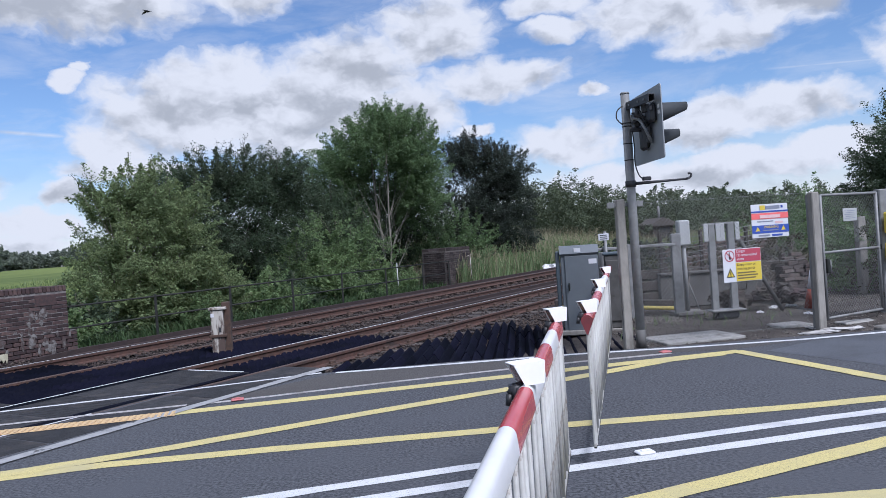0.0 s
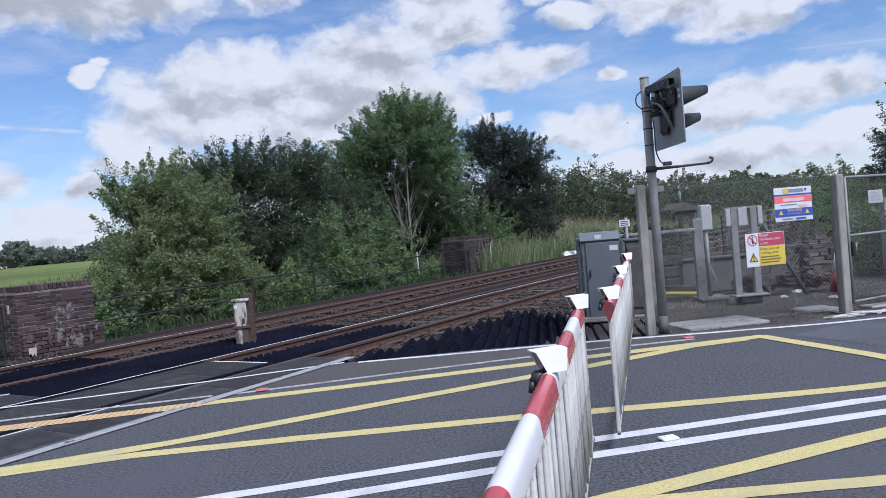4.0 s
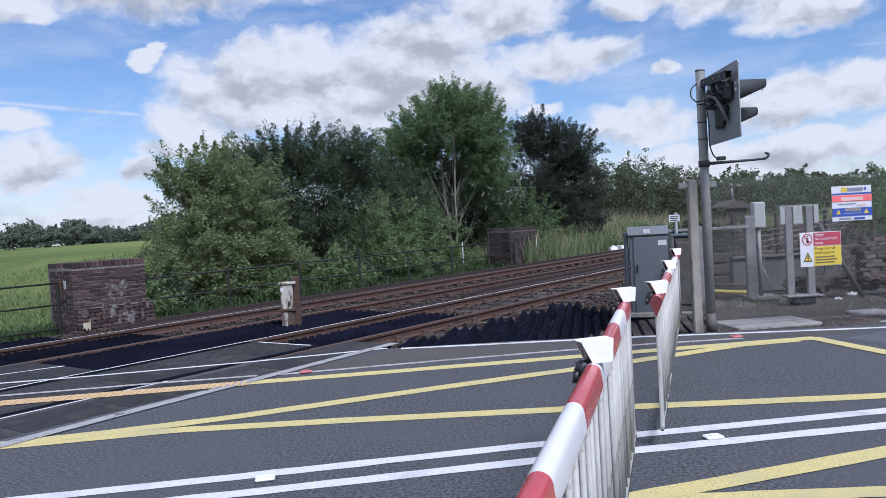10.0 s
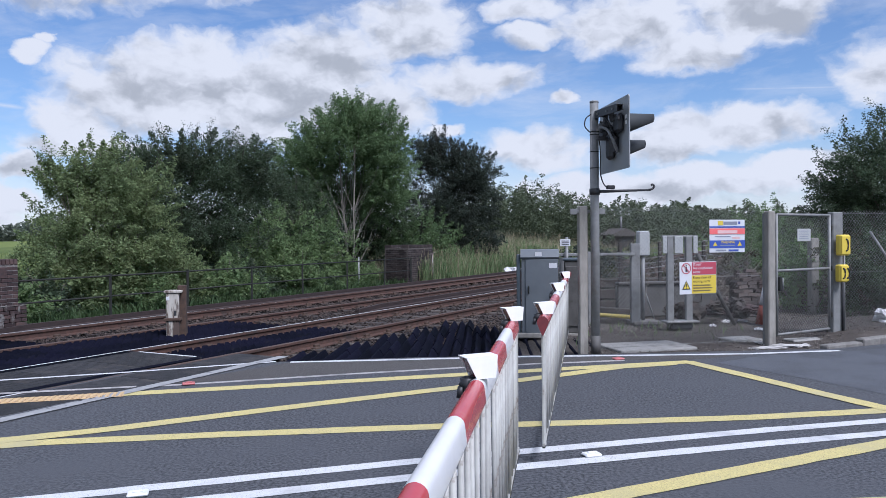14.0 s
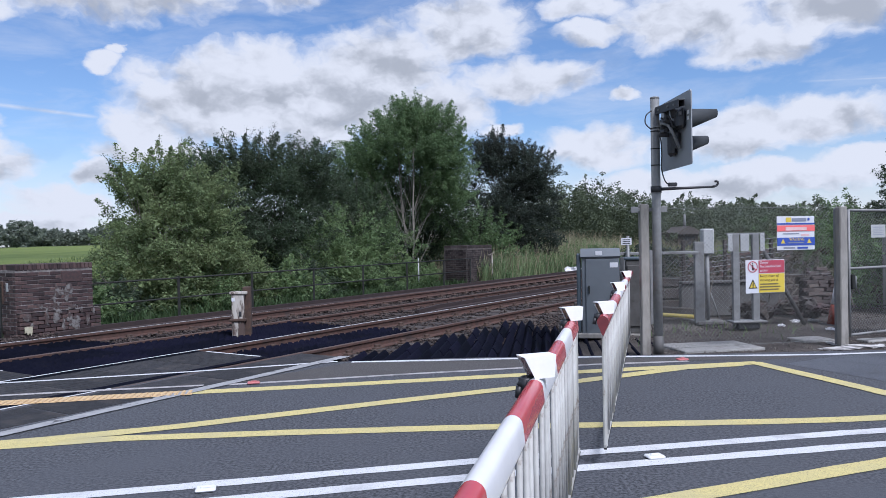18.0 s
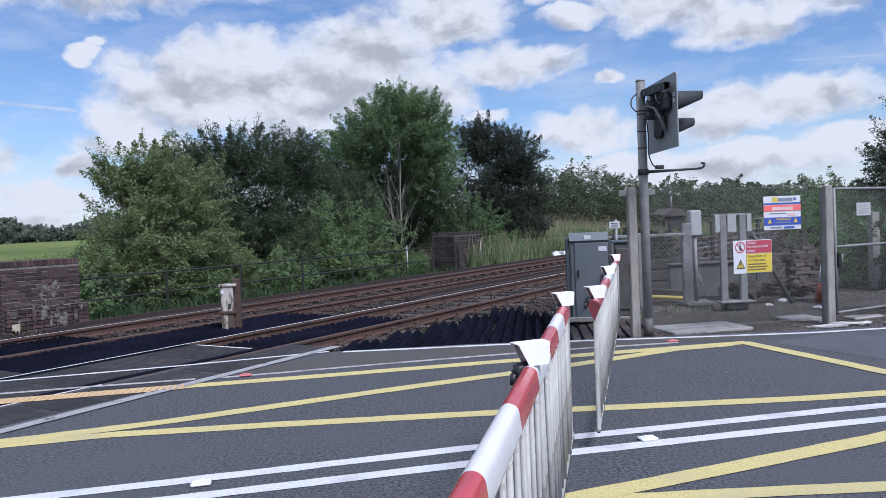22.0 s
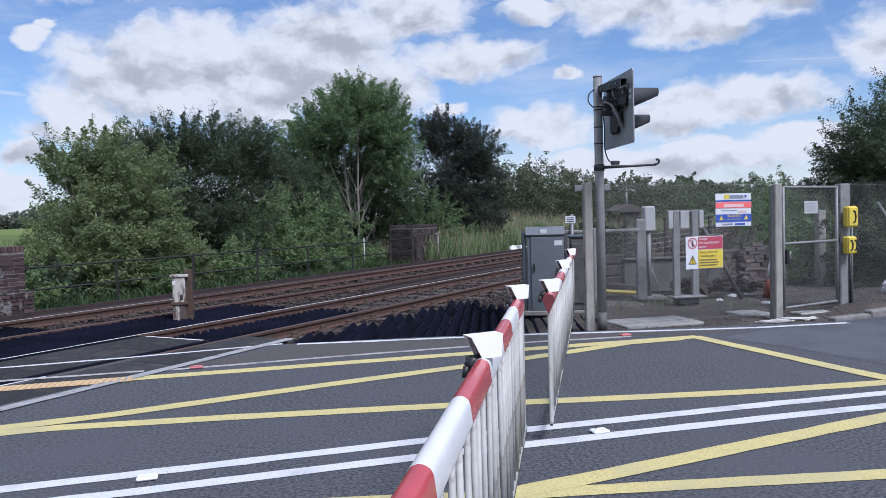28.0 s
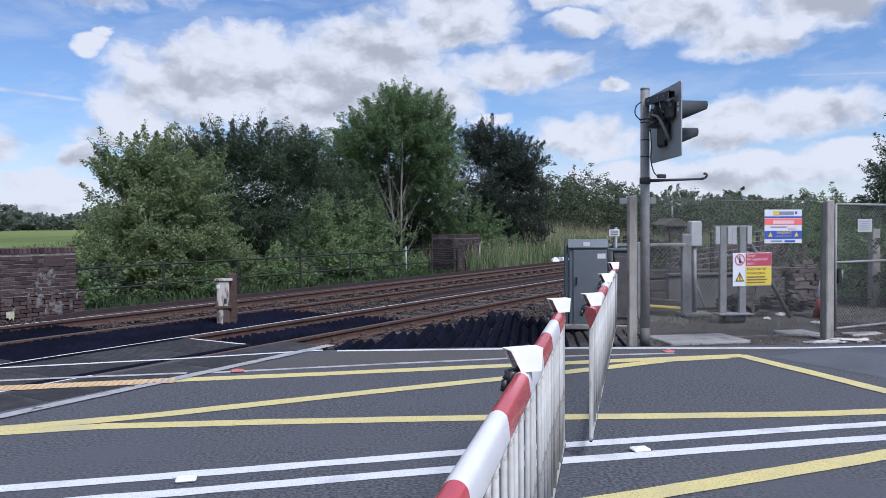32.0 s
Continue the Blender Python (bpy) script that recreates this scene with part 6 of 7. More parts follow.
# ---------------------------------------------------------------- plants
def leaves(rng, centres, radii, per, size, flat=0.6, droop=0.0, ways=None):
    """Leaf blades round clump centres: a bent kite of two triangles each, as one array of corners."""
    n = len(centres) * per
    c = np.repeat(centres, per, 0)
    r = np.repeat(radii, per)[:, None]
    d = rng.normal(size=(n, 3))
    d /= np.linalg.norm(d, axis=1)[:, None]
    p = c + d * r * (rng.random((n, 1)) ** 0.45) * np.array([1, 1, 0.8])
    if ways is not None:
        # a spray: leaves thin out along a twig that points outwards
        u = rng.random((n, 1))
        p = c + np.repeat(ways, per, 0) * r * 2.3 * (u - 0.25) + d * r * (1.05 - 0.85 * u) * rng.random((n, 1)) ** 0.5
    a = rng.normal(size=(n, 3)) * np.array([1, 1, flat])
    a[:, 2] -= droop
    a /= np.linalg.norm(a, axis=1)[:, None]
    b = np.cross(a, rng.normal(size=(n, 3)))
    b /= np.linalg.norm(b, axis=1)[:, None] + 1e-9
    up = np.cross(a, b)
    s = size * rng.uniform(0.6, 1.35, (n, 1))
    t0, t1 = p - a * s * 0.5, p + a * s * 0.5
    m0, m1 = p + b * s * 0.27 + up * s * 0.08, p - b * s * 0.27 + up * s * 0.08
    return np.stack([t0, m0, t1, m1], 1).reshape(-1, 3)


def branch(sh, rng, p, q, r0, r1, bend=0.15, seg=6, parts=4):
    p, q = Vector(p), Vector(q)
    l = (q - p).length
    mid = [(p.lerp(q, i / parts) + (Vector(rng.normal(size=3)) * bend * l * 0.25 if 0 < i < parts else Vector())) for i in range(parts + 1)]
    for i in range(parts):
        sh.tube(mid[i], mid[i + 1], r0 + (r1 - r0) * i / parts, r0 + (r1 - r0) * (i + 1) / parts, seg, False)
    return mid


def tree(name, base, blobs, clumps, per, leaf, leaf_material, bark, label, trunk=None, seed=1, clump_r=(0.22, 0.45), shoots=0, droop=0.0, stems=1, category="tree", shoot=0.6, limb=0.3, limbs_n=46, bend=0.1):
    """Trunk, limbs and a crown of leaf clumps that fill a few uneven masses: blobs are (x, y, z, rx, ry, rz) off the base."""
    rng = np.random.default_rng(seed)
    th = thing(name, pose(*base), label, category)
    vol = np.array([b[3] * b[4] * b[5] for b in blobs]) ** 0.75
    pick = rng.choice(len(blobs), clumps, p=vol / vol.sum())
    d = rng.normal(size=(clumps, 3))
    d /= np.linalg.norm(d, axis=1)[:, None]
    rr = rng.random((clumps, 1)) ** 0.38
    B = np.array(blobs)[pick]
    c = B[:, :3] + d * rr * B[:, 3:]
    # uneven outline
    c += 0.12 * B[:, 3:] * np.array([[noise.noise((v[0] * .9, v[1] * .9, v[2] * .9 + seed)) for _ in range(1)] * 3 for v in c])
    c = c[c[:, 2] > -0.6]
    rad = rng.uniform(*clump_r, len(c))
    mid = np.array([np.average([b[0] for b in blobs]), np.average([b[1] for b in blobs]), np.average([b[2] for b in blobs])])
    ways = (c - mid) / (np.linalg.norm(c - mid, axis=1)[:, None] + 1e-6) + np.array([0, 0, 0.45 - droop]) + rng.normal(size=c.shape) * 0.45
    ways /= np.linalg.norm(ways, axis=1)[:, None]
    wood = Shape()
    hi = max(b[2] + b[5] for b in blobs)
    tr = trunk or (0.09, hi * 0.55)
    tops = []
    for k in range(stems):
        lean = Vector((rng.normal() * 0.07, rng.normal() * 0.05, 0)) * hi * (1 if stems > 1 else 0.4)
        start = Vector((rng.normal() * 0.06 * (stems > 1), rng.normal() * 0.06 * (stems > 1), -0.3))
        tops.append(branch(wood, rng, start, lean + Vector((0, 0, tr[1])), tr[0] * (1 if stems == 1 else 0.7), tr[0] * 0.45, bend, 9, 5))
    part("trunk", wood, bark, th)
    limbs = Shape()
    for i in rng.choice(len(c), min(len(c), limbs_n), replace=False):
        line = tops[int(rng.integers(len(tops)))]
        at = line[min(len(line) - 1, max(1, int(len(line) * (0.75 * c[i][2] / hi - 0.1) + rng.uniform(-.6, .6))))]
        branch(limbs, rng, at, c[i], tr[0] * limb, tr[0] * 0.05, bend + 0.03, 5, 4)
    tips = []
    crown_top = np.argsort(c[:, 2] + 0.6 * rng.normal(size=len(c)))[::-1]
    for i in crown_top[:shoots]:
        v, out = Vector(c[i]), Vector(ways[i])
        end = v + (out * 0.6 + Vector((rng.normal() * 0.25, rng.normal() * 0.25, 0.8))) * shoot * rng.uniform(0.5, 1.4)
        branch(limbs, rng, v, end, 0.012, 0.004, 0.2, 4, 3)
        tips += [v.lerp(end, k)[:] for k in (0.35, 0.6, 0.8, 0.97)]
    part("limb", limbs, bark, th, "bare twigs and limbs")["kind"] = "stuff"
    lv = leaves(rng, c, rad, per, leaf, droop=droop, ways=ways)
    if tips:
        lv = np.concatenate([lv, leaves(rng, np.array(tips), np.full(len(tips), 0.11), 9, leaf * 0.75)])
    # larger leaves in the heart of the crown close it to the sky
    inner = B[:, :3] + d * rr * B[:, 3:] * 0.66
    inner = inner[::2]
    inner = inner[inner[:, 2] > 0.1]
    lv = np.concatenate([lv, leaves(rng, inner, np.full(len(inner), clump_r[1] * 0.9), 12, leaf * 2.3)])
    part("crown", raw_mesh("crown", lv, 4, leaf_material), leaf_material, th, "leafy crown")
    return th


def on_ground(x, y, dz=0.0):
    return (x, y, ground_height(x, y) + dz)

# trees along the embankment
tree("willow_tree", on_ground(-7.6, 19.6), [(-0.1, 0, 3.75, 1.25, 1.1, 0.85), (-0.7, 0, 3.5, .7, .9, .7), (-0.95, 0.2, 2.8, 0.7, 1.1, 1.0), (0.7, 0, 3.2, 1.1, 1.2, 1.1), (0.1, -0.3, 2.0, 1.6, 1.3, 1.3), (-1.2, 0, 1.7, 0.75, 0.9, 0.9), (1.1, -.2, 1.7, 0.9, 1.0, 1.1)],
     520, 172, 0.06, LEAF_WILLOW, BARK, "light green willow-like tree on the embankment", seed=3, clump_r=(0.16, 0.36), shoots=22, droop=0.25, stems=3, shoot=0.4)
tree("hawthorn_tree", on_ground(-6.9, 24.2), [(-1.6, 0, 4.9, 1.2, 1.2, 1.0), (-.5, 0, 5.15, 1.2, 1.2, .95), (0.7, 0.2, 5.15, 1.3, 1.2, 1.0), (1.8, 0, 5.0, 1.3, 1.2, 1.0), (0, 0, 3.6, 2.7, 1.7, 1.6), (0, -.2, 1.8, 2.6, 1.7, 1.6)],
     1050, 172, 0.06, LEAF_THORN, DARK_TWIG, "dark green hawthorn with a spiky top", seed=4, clump_r=(0.16, 0.38), shoots=120, stems=3, shoot=0.36)
tree("hawthorn_tree", on_ground(-4.3, 28.6), [(0, 0, 3.9, 1.4, 1.2, 1.4), (-0.9, 0.2, 4.7, 1.1, 1.0, 1.0), (0.4, 0, 2.2, 1.8, 1.4, 1.7)],
     420, 172, 0.06, LEAF_THORN, DARK_TWIG, "dark green hawthorn between the taller trees", seed=14, clump_r=(0.16, 0.38), shoots=70, stems=2, shoot=0.5)
ash = tree("ash_tree", on_ground(-2.2, 30.6), [(0.2, .2, 7.2, 1.5, 1.4, 0.8), (-0.5, 0.1, 6.3, 2.0, 1.6, 1.2), (1.0, 0, 6.2, 1.3, 1.4, 1.4), (-1.8, 0.3, 5.4, 1.35, 1.2, 1.4), (1.2, 0.3, 4.9, 1.25, 1.2, 1.4), (-1.5, 0.7, 4.0, 1.5, 1.0, 1.2), (0.2, 1.2, 4.6, 1.9, 0.8, 1.6)],
           1050, 172, 0.068, LEAF_ASH, PALE_BARK, "tall ash tree with pale stems and a rounded crown", (0.062, 6.2), seed=5, clump_r=(0.18, 0.42), shoots=40, stems=2, shoot=0.35, limb=0.2, limbs_n=38, bend=0.035)
tree("hawthorn_tree", on_ground(-2.3, 33.4), [(-0.9, 0, 3.6, 1.9, 1.0, 1.7), (1.0, 0, 3.4, 1.7, 1.0, 1.7), (0, 0, 1.7, 2.8, 1.1, 1.6)],
     480, 90, 0.063, LEAF_THORN, DARK_TWIG, "dark green thicket behind the ash tree", seed=15, clump_r=(0.2, 0.42), stems=3, shoots=10)
tree("blackthorn_tree", on_ground(1.9, 36.0), [(-0.6, 0, 5.1, 1.3, 1.3, 1.0), (0.8, 0, 4.5, 1.5, 1.3, 1.2), (0, 0, 3.0, 2.35, 1.7, 1.5), (0.2, 0, 1.4, 2.3, 1.6, 1.2), (-0.3, 0, 5.9, 0.3, 0.3, 0.5)],
     860, 172, 0.068, LEAF_DARK, DARK_TWIG, "very dark blackthorn with bare shoots on top", seed=6, clump_r=(0.18, 0.42), shoots=130, stems=3, shoot=0.45)
for i, (x, y, h, mt) in enumerate(((-5.0, 24.9, 2.3, LEAF_SHRUB), (-3.8, 26.6, 3.1, LEAF_SHRUB), (-4.5, 25.8, 2.6, LEAF_SHRUB), (-9.6, 19.6, 1.7, LEAF_WILLOW),
                                   (-10.6, 21.5, 1.6, LEAF_WILLOW), (-9.4, 18.4, 1.1, LEAF_SHRUB), (0.6, 33.5, 2.6, LEAF_ASH), (-7.6, 18.6, 1.5, LEAF_WILLOW), (-6.4, 20.6, 1.6, LEAF_WILLOW))):
    tree("shrub", on_ground(x, y), [(0, 0, h * 0.75, h * .5, h * .45, h * .45), (-h * .35, 0, h * .5, h * .42, h * .4, h * .5), (h * .35, 0, h * .45, h * .42, h * .4, h * .45)],
         int(60 + 42 * h), 100, 0.075, mt, BARK, "leafy green shrub behind the railing", (0.03, h * .6), seed=40 + i, clump_r=(0.14, 0.3), shoots=16, stems=3, category="shrub", shoot=0.35)
# low growth close behind the railing
for i in range(13):
    p = P(9.8 + i * 1.05, 15.5 + 0.5 * ((i * 7) % 3))
    h = 0.75 + 0.25 * ((i * 5) % 4) / 3
    tree("low_shrub", on_ground(p.x, p.y), [(0, 0, h * 0.7, h * .8, h * .7, h * .55), (h * .5, 0, h * .4, h * .6, h * .5, h * .4)],
         70, 90, 0.07, (LEAF_SHRUB, LEAF_THORN, LEAF_ASH)[i % 3], BARK, "low leafy growth close behind the railing", (0.02, h * .5), seed=70 + i, clump_r=(0.13, 0.26), shoots=8, stems=2, category="shrub", shoot=0.25)
# leafy growth at the foot of the grass bank
for i in range(10):
    p = P(26.6 + i * 1.9 + 0.4 * ((i * 3) % 4), 15.0 + 0.45 * ((i * 5) % 3))
    h = 0.7 + 0.2 * ((i * 7) % 4) / 3
    tree("low_shrub", on_ground(p.x, p.y), [(0, 0, h * 0.6, h * 1.1, h * .7, h * .5), (h * .7, 0, h * .4, h * .7, h * .5, h * .4)],
         80, 90, 0.075, (LEAF_ASH, LEAF_SHRUB)[i % 2], BARK, "low leafy growth at the foot of the grass bank", (0.02, h * .5), seed=170 + i, clump_r=(0.14, 0.28), shoots=10, stems=2, category="shrub", shoot=0.25)
# green growth behind the fence past the gate
# added dark shrub that stands in for the gloom behind the inner railing
tree("shrub", on_ground(4.0, 16.2), [(0, 0, 0.8, 0.75, 0.5, 0.55), (-0.5, 0, 0.6, 0.5, 0.4, 0.5), (0.5, 0, 0.5, 0.4, 0.4, 0.4)],
     110, 110, 0.06, LEAF_DARK, DARK_TWIG, "added dark shrub filling the darkness behind the inner railing", (0.03, .8), seed=131, clump_r=(0.12, 0.26), shoots=20, stems=3, category="shrub", shoot=0.3)
for i, (x, y, h) in enumerate(((9.2, 14.3, 1.15), (10.4, 14.8, 1.4), (12.2, 16.0, 1.9), (8.5, 15.6, 1.2), (13.8, 17.0, 2.2), (11.2, 15.6, 1.7))):
    tree("shrub", on_ground(x, y), [(0, 0, h * 0.7, h * .6, h * .5, h * .5), (-h * .4, 0, h * .45, h * .5, h * .4, h * .45), (h * .4, 0, h * .45, h * .5, h * .4, h * .45)],
         int(60 + 42 * h), 90, 0.075, (LEAF_THORN, LEAF_ASH)[i % 2], BARK, "dark green shrub behind the chain-link fence", (0.03, h * .6), seed=90 + i, clump_r=(0.14, 0.3), shoots=14, stems=3, category="shrub", shoot=0.35)


def wood(name, spots, per, leaf, material, label, seed, clump=(0.5, 1.0), density=26):
    """A far belt of trees as one mass of leaf clumps: spots are (x, y, height, spread)."""
    rng = np.random.default_rng(seed)
    cs, rs, zs = [], [], []
    for x, y, h, w, *scale in spots:
        g = ground_height(x, y)
        grown = scale[0] if scale else 1.0
        k = int(density * (h / 4 / grown) * max(1, w / 3 / grown))
        d = rng.normal(size=(k, 3))
        d /= np.linalg.norm(d, axis=1)[:, None]
        d *= rng.random((k, 1)) ** 0.35
        cs.append(np.array([x, y, g + h * 0.42]) + d * np.array([w * 0.65, w * 0.6, h * 0.52]))
        rs.append(rng.uniform(*clump, k) * h / 5)
        zs.append(np.full(k * per, grown))
    allc = np.concatenate(cs)
    ways = rng.normal(size=allc.shape) * np.array([1, 1, .6]) + np.array([0, 0, .7])
    ways /= np.linalg.norm(ways, axis=1)[:, None]
    lv = leaves(rng, allc, np.concatenate(rs), per, leaf * np.concatenate(zs)[:, None], ways=ways)
    me = raw_mesh(name, lv, 4, material)
    return tagged(new(name, me), label, "trees", kind="stuff")


def clear_of_line(x, y, h, w):
    """The same tree, moved towards or away from the road until it stands clear of the tracks, its outline kept."""
    a, d = math.atan2(x, y), math.hypot(x, y)
    off = math.sin(radians(90) - TRACK - a)
    k = 1.0
    if math.degrees(a) < 24.3:
        k = max(1.0, 17.5 / off / d)
    elif off > 0:
        k = min(1.0, 3.4 / off / d)
    top = 1.5 + (ground_height(x, y) + 0.94 * h - 1.5) * k
    return (x * k, y * k, (top - ground_height(x * k, y * k)) / 0.94, w * k, k)


rw = random.Random(9)
# belt behind the yard and the tall grass
belt = []
for i in range(30):
    x = 5.6 + i * 1.15
    y = 58 + rw.uniform(-5, 6) - 0.1 * x
    h = (5.5 - 0.065 * x) * rw.uniform(0.93, 1.07)
    belt.append(clear_of_line(x, y, max(2.0, h - ground_height(x, y) * 0.4), 4.2))
wood("far_trees", belt, 110, 0.15, LEAF_FAR, "dense dark green belt of trees behind the yard", 21, (0.45, 0.8), density=46)
wood("far_trees", [clear_of_line(34.5 + i * 1.6, 72, 5.2 - abs(i) * 0.9, 3.2) for i in (-1, 0, 1)] + [clear_of_line(29 + i * 3, 80, 3.6, 4) for i in range(7)], 110, 0.2, LEAF_ASH, "light green trees far behind the yard", 23)
wood("far_hedge", [(-330 + i * 11 + rw.uniform(-3, 3), 300 + rw.uniform(-15, 15) - 0.1 * i, rw.uniform(6, 9), 15) for i in range(19)], 40, 0.85, HAZED_HEDGE, "far dark hedge and trees beyond the field", 24, density=22)
wood("far_hedge", [(-103 + i * 3.2, 150 + i, 4.6 + 1.2 * math.sin(i * 2.1), 5.0) for i in range(5)], 60, 0.5, HAZED_HEDGE, "rounded bushes standing in the field", 25, density=22)
wood("far_hedge", [(40 + i * 14, 190, 6 * rw.uniform(.8, 1.2), 14) for i in range(12)], 30, 1.0, HAZED_HEDGE, "far dark hedge and trees beyond the yard", 27, density=30)
wood("far_hedge", [(-40 + i * 9, 120 + 4 * i, 5 * rw.uniform(.8, 1.2), 10) for i in range(9)], 40, 0.7, HAZED_HEDGE, "far trees behind the embankment", 28, density=18)
tree("lime_tree", on_ground(27.0, 41.0), [(0.9, 0, 6.0, 3.7, 3.2, 2.8), (-2.2, 0, 4.7, 2.5, 2.4, 2.2), (-3.1, 0, 3.0, 2.3, 2.0, 1.8), (3.0, 0, 7.9, 2.7, 2.4, 1.9), (0, 0, 2.6, 4.2, 2.6, 2.0)],
     700, 150, 0.115, LEAF_THORN, BARK, "large dark leafy tree behind the gate", (0.28, 5.0), seed=8, clump_r=(0.35, 0.8), shoots=20)
tree("lime_tree", on_ground(35.0, 44.0), [(0, 0, 6.0, 4.5, 3.2, 3.6), (0, 0, 2.6, 4.5, 2.6, 2.0)],
     420, 80, 0.15, LEAF_THORN, BARK, "large dark leafy tree behind the fence", (0.28, 5.0), seed=9, clump_r=(0.4, 0.8), shoots=10)
# tangle of brambles behind the yard
wood("brambles", [(4.4 + i * 0.7, 16.2 + 0.12 * i + rw.uniform(-.4, .4), rw.uniform(1.0, 1.9), 1.5) for i in range(8)] + [(8.4 + i * 0.8, 14.6 + 0.25 * i, rw.uniform(1.2, 1.8), 1.4) for i in range(9)],
     60, 0.075, LEAF_BRAMBLE, "tangled brambles and bare stems behind the fence", 26, clump=(0.3, 0.7), density=70)
stems = Shape()
rg = np.random.default_rng(12)
for i in range(130):
    x = rg.uniform(4.3, 9.5)
    y = 14.6 + rg.uniform(0, 1.6) + 0.15 * max(0, x - 6)
    a = Vector((x, y, 0.0))
    branch(stems, rg, a, a + Vector((rg.normal() * 0.6, rg.normal() * 0.3, rg.uniform(0.5, 1.5))), 0.012, 0.005, 0.5, 4, 4)
tagged(part("bramble_stems", stems, BARK), "bare grey bramble stems and twigs in the yard", "brambles", kind="stuff")


def grass(name, spots, count, height, width, material, label, seed, lean=0.25):
    """Blades as single bent triangles pairs."""
    rng = np.random.default_rng(seed)
    p = np.array([spots(rng) for _ in range(count)])
    h = height * rng.uniform(0.5, 1.2, (count, 1))
    ang = rng.uniform(0, math.pi, count)
    side = np.stack([np.cos(ang), np.sin(ang), 0 * ang], 1) * width * rng.uniform(.6, 1.3, (count, 1))
    tilt = rng.normal(size=(count, 3)) * lean * h * np.array([1, 1, 0])
    mid, tip = p + tilt * 0.35 + np.array([0, 0, 1]) * h * 0.55, p + tilt + np.array([0, 0, 1]) * h
    lv = np.stack([p - side, p + side, mid + side * 0.8, mid - side * 0.8, mid - side * .8, mid + side * .8, tip + side * 0.2, tip - side * 0.2], 1).reshape(-1, 3)
    return tagged(new(name, raw_mesh(name, lv, 4, material)), label, "grass", kind="stuff")


def bank_spot(rng):
    s, n = 24.8 + 46 * rng.random() ** 1.3, 14.0 + 11 * rng.random()
    p = P(s, n)
    return (p.x, p.y, ground_height(p.x, p.y) - 0.03)


grass("tall_grass", bank_spot, 70000, 0.9, 0.011, GREEN_BLADE, "tall green grass on the bank beside the line", 31)
grass("tall_grass", bank_spot, 15000, 1.3, 0.009, STALK, "tall dry straw-coloured grass stalks on the bank", 32, .2)


def verge_spot(rng):
    s, n = 3 + 24 * rng.random(), 14.4 + 5.6 * rng.random() ** 1.3
    if rng.random() < 0.4:
        s = -6 + 16 * rng.random()
    p = P(s, n)
    return (p.x, p.y, ground_height(p.x, p.y) - 0.03)


grass("verge_grass", verge_spot, 24000, 0.26, 0.016, VERGE_BLADE, "rough green grass on the embankment slope", 33, .4)


def weed_spot(rng):
    x, y = rng.choice([2.7, 3.5, 4.2, 5.0, 6.9]) + rng.normal() * 0.25, 0
    y = {True: 10.6, False: 12.4}[x < 2.5] + rng.normal() * 0.4
    return (x, max(10.0, y), -0.05)


grass("weeds", weed_spot, 110, 0.14, 0.008, GREEN_BLADE, "small green weeds round the posts", 34, .5)


def field_spot(rng):
    x, y = -11 - 40 * rng.random() ** 1.3, 17 + 40 * rng.random() ** 1.3
    return (x, y, ground_height(x, y) - 0.03)


grass("field_grass", field_spot, 30000, 0.3, 0.026, FIELD_BLADE, "meadow grass in the field", 35, .4)
# thin mast far off in the field
th = thing("mast", on_ground and pose(-200, 300, -0.5), "thin far mast above the hedge", "mast")
part("pole", Shape().tube((0, 0, 0), (0, 0, 12.2), 0.25, 0.2, 6), DARK_STEEL, th)
part("head", Shape().box((1.6, 0.6, 0.7), (0, 0, 12), 0.1), DARK_STEEL, th)


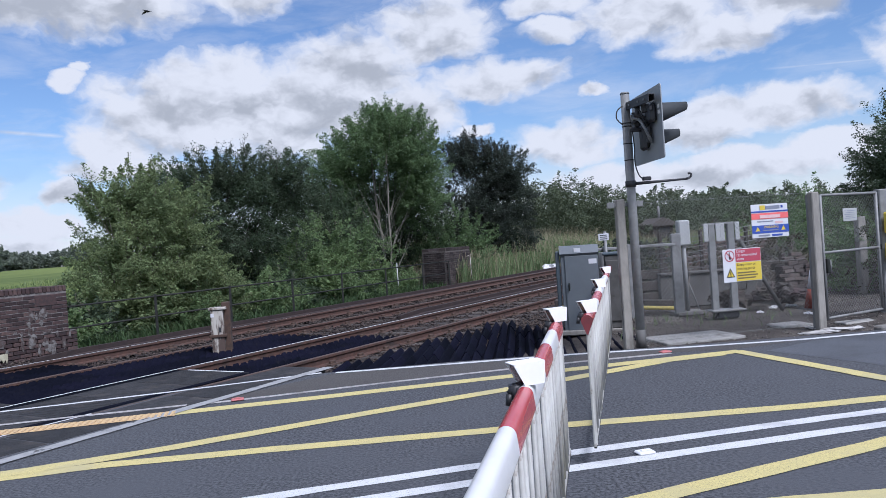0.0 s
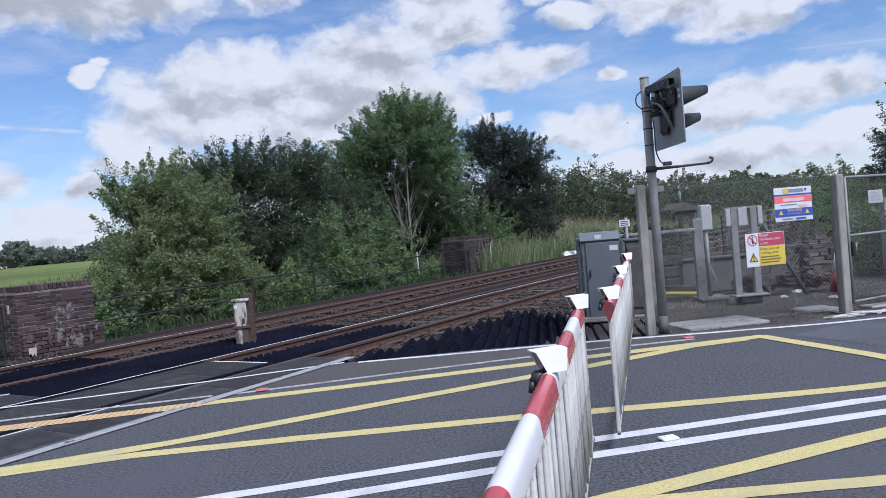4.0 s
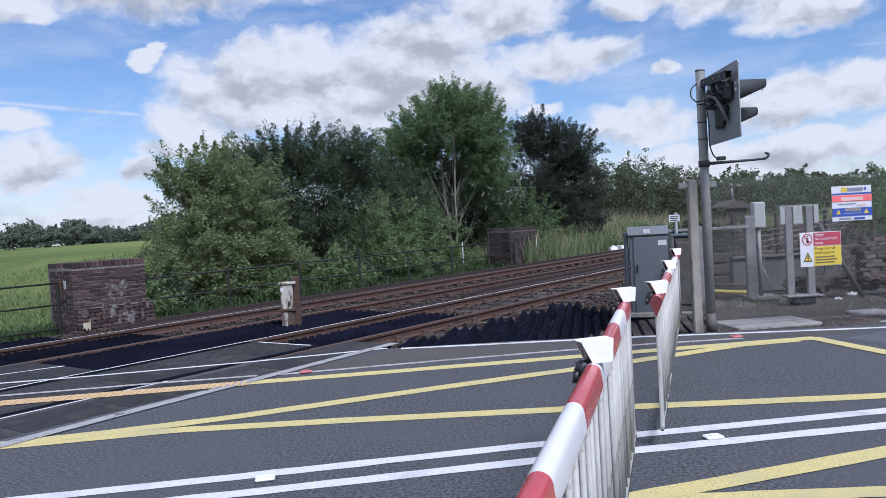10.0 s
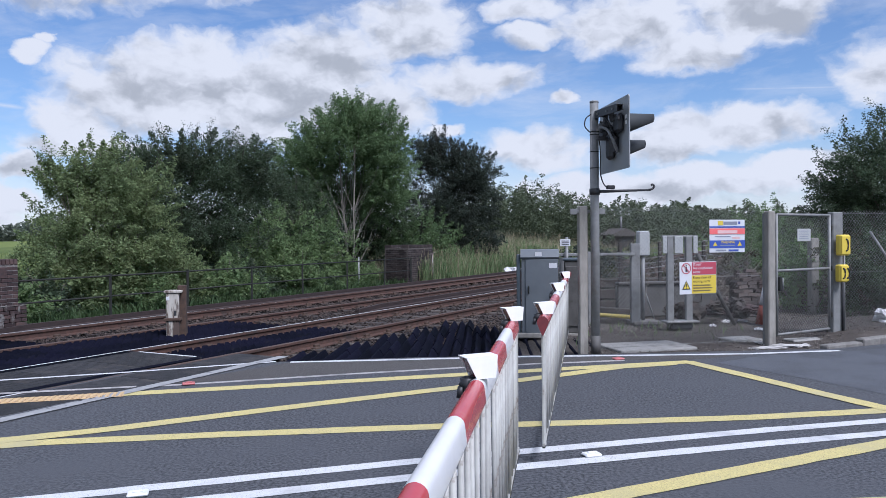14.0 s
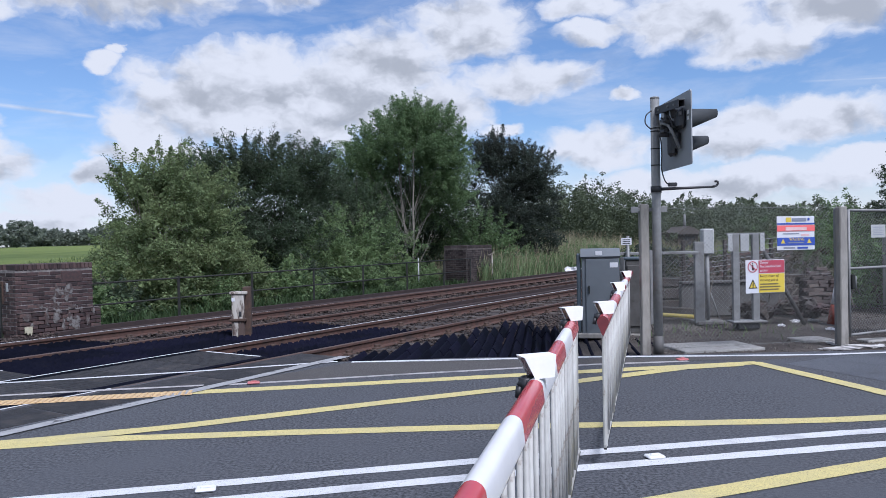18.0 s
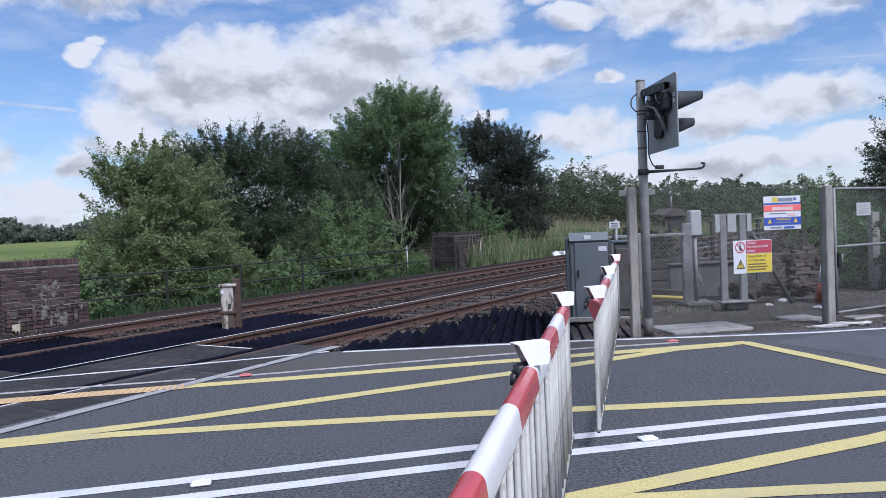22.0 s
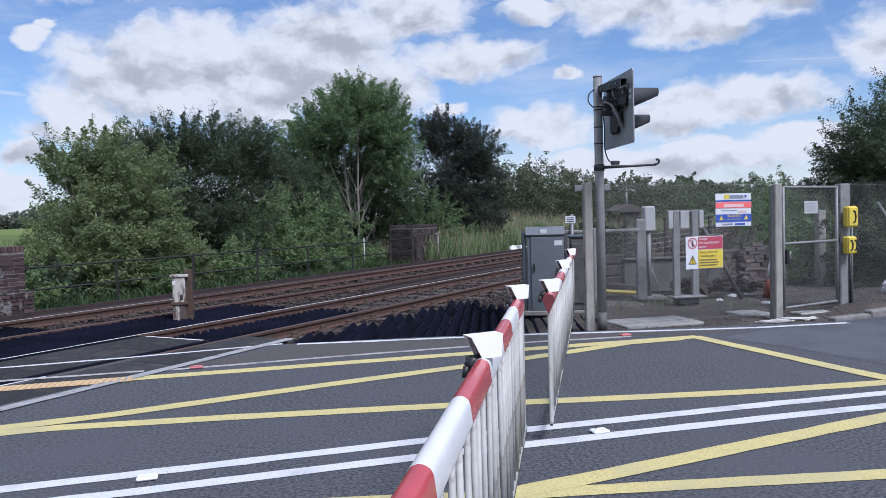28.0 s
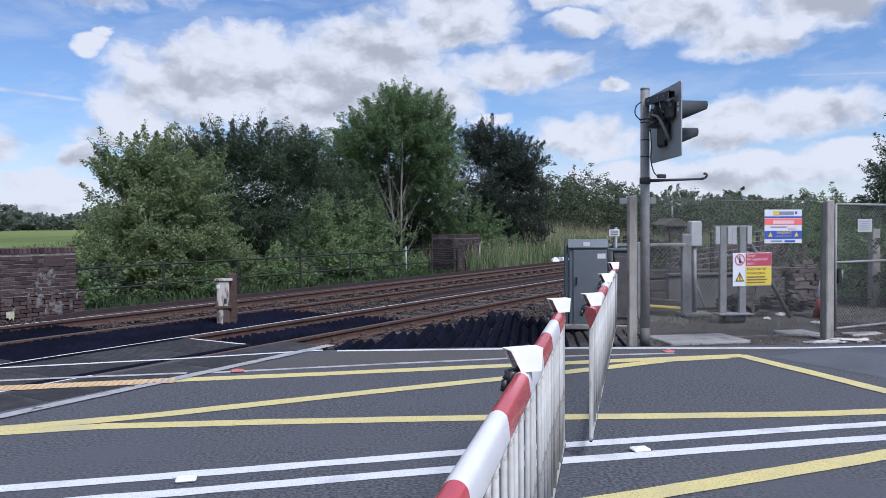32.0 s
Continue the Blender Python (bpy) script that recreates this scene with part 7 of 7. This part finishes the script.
# ---------------------------------------------------------------- birds
def bird(label):
    th = thing("bird", pose(0, 0, 0), label, "bird", "dark birds crossing the sky")
    body = Shape().tube((0, -0.13, 0), (0, 0.02, 0), 0.02, 0.05, 10).tube((0, 0.02, 0), (0, 0.14, 0.01), 0.05, 0.018, 10)
    part("body", body, BIRD, th)
    part("tail", Shape().box((0.07, 0.13, 0.008), (0, -0.18, 0), 0.002), BIRD, th)
    wings = []
    for s in (-1, 1):
        w = Shape().add([(0, -0.06, 0), (0, 0.06, 0), (s * 0.17, 0.075, 0.01), (s * 0.33, -0.02, 0), (s * 0.16, -0.075, 0), (0, -0.06, 0.012), (0, 0.06, 0.012), (s * 0.17, 0.075, 0.02), (s * 0.33, -0.02, 0.006), (s * 0.16, -0.075, 0.01)],
                        [(0, 1, 2, 4), (2, 3, 4), (5, 9, 7, 6), (7, 9, 8), (0, 5, 6, 1), (1, 6, 7, 2), (2, 7, 8, 3), (3, 8, 9, 4), (4, 9, 5, 0)])
        wings.append(part("wing", w, BIRD, th))
    return th, wings


def from_view(t, u, v, d):
    """A place d metres off at the given bearing and height (degrees)."""
    a, e = radians(u), radians(v)
    return Vector((math.sin(a) * math.cos(e) * d, math.cos(a) * math.cos(e) * d, 1.5 + math.sin(e) * d))


birds = [bird("small dark bird flapping across the sky"), bird("small dark bird flapping across the sky")]
FLIGHTS = [
    [(0.0, -19.93, 16.97, 36), (0.6, -13.79, 13.98, 40), (1.2, -8.02, 10.67, 46), (2.1, -0.8, 8.3, 56), (3.0, 6.07, 7.15, 68), (4.0, 12.45, 6.66, 82), (6.5, 26.62, 5.27, 115), (11.0, 48.0, 4.0, 180), (20.0, 70.0, 3.0, 320), (32.0, 80.0, 2.4, 500)],
    [(0.0, -62.0, 30.0, 120), (3.0, -45.0, 24.0, 92), (5.0, -30.0, 19.6, 72), (6.5, -15.62, 15.78, 58), (7.5, -4.23, 13.87, 60), (8.5, 5.65, 10.5, 66), (9.0, 9.77, 8.9, 71), (10.4, 20.59, 7.62, 88), (11.5, 26.24, 6.53, 104), (16.0, 47.0, 4.5, 170), (24.0, 68.0, 3.0, 300), (32.0, 78.0, 2.4, 450)],
]


def motions():
    for (th, wings), flight, beat in zip(birds, FLIGHTS, (0.34, 0.3)):
        places = [(t, from_view(t, u, v, d)) for t, u, v, d in flight]
        rows = []
        for i, (t, p) in enumerate(places):
            way = places[min(i + 1, len(places) - 1)][1] - places[max(i - 1, 0)][1]
            rows.append((t, Matrix.Translation(p) @ Matrix.Rotation(math.atan2(-way.x, way.y), 4, "Z")))
        walk(th, rows)
        for wing, side in zip(wings, (1, -1)):
            flap, t, k = [], 0.0, 0
            while t < 32.0:
                flap.append((t, pose(0, 0, 0.02, 0, side * (38 if k % 2 else -22), 0)))
                t, k = t + beat / 2, k + 1
            flap.append((32.0, pose(0, 0, 0.02, 0, 0, 0)))
            walk(wing, flap)


motions()
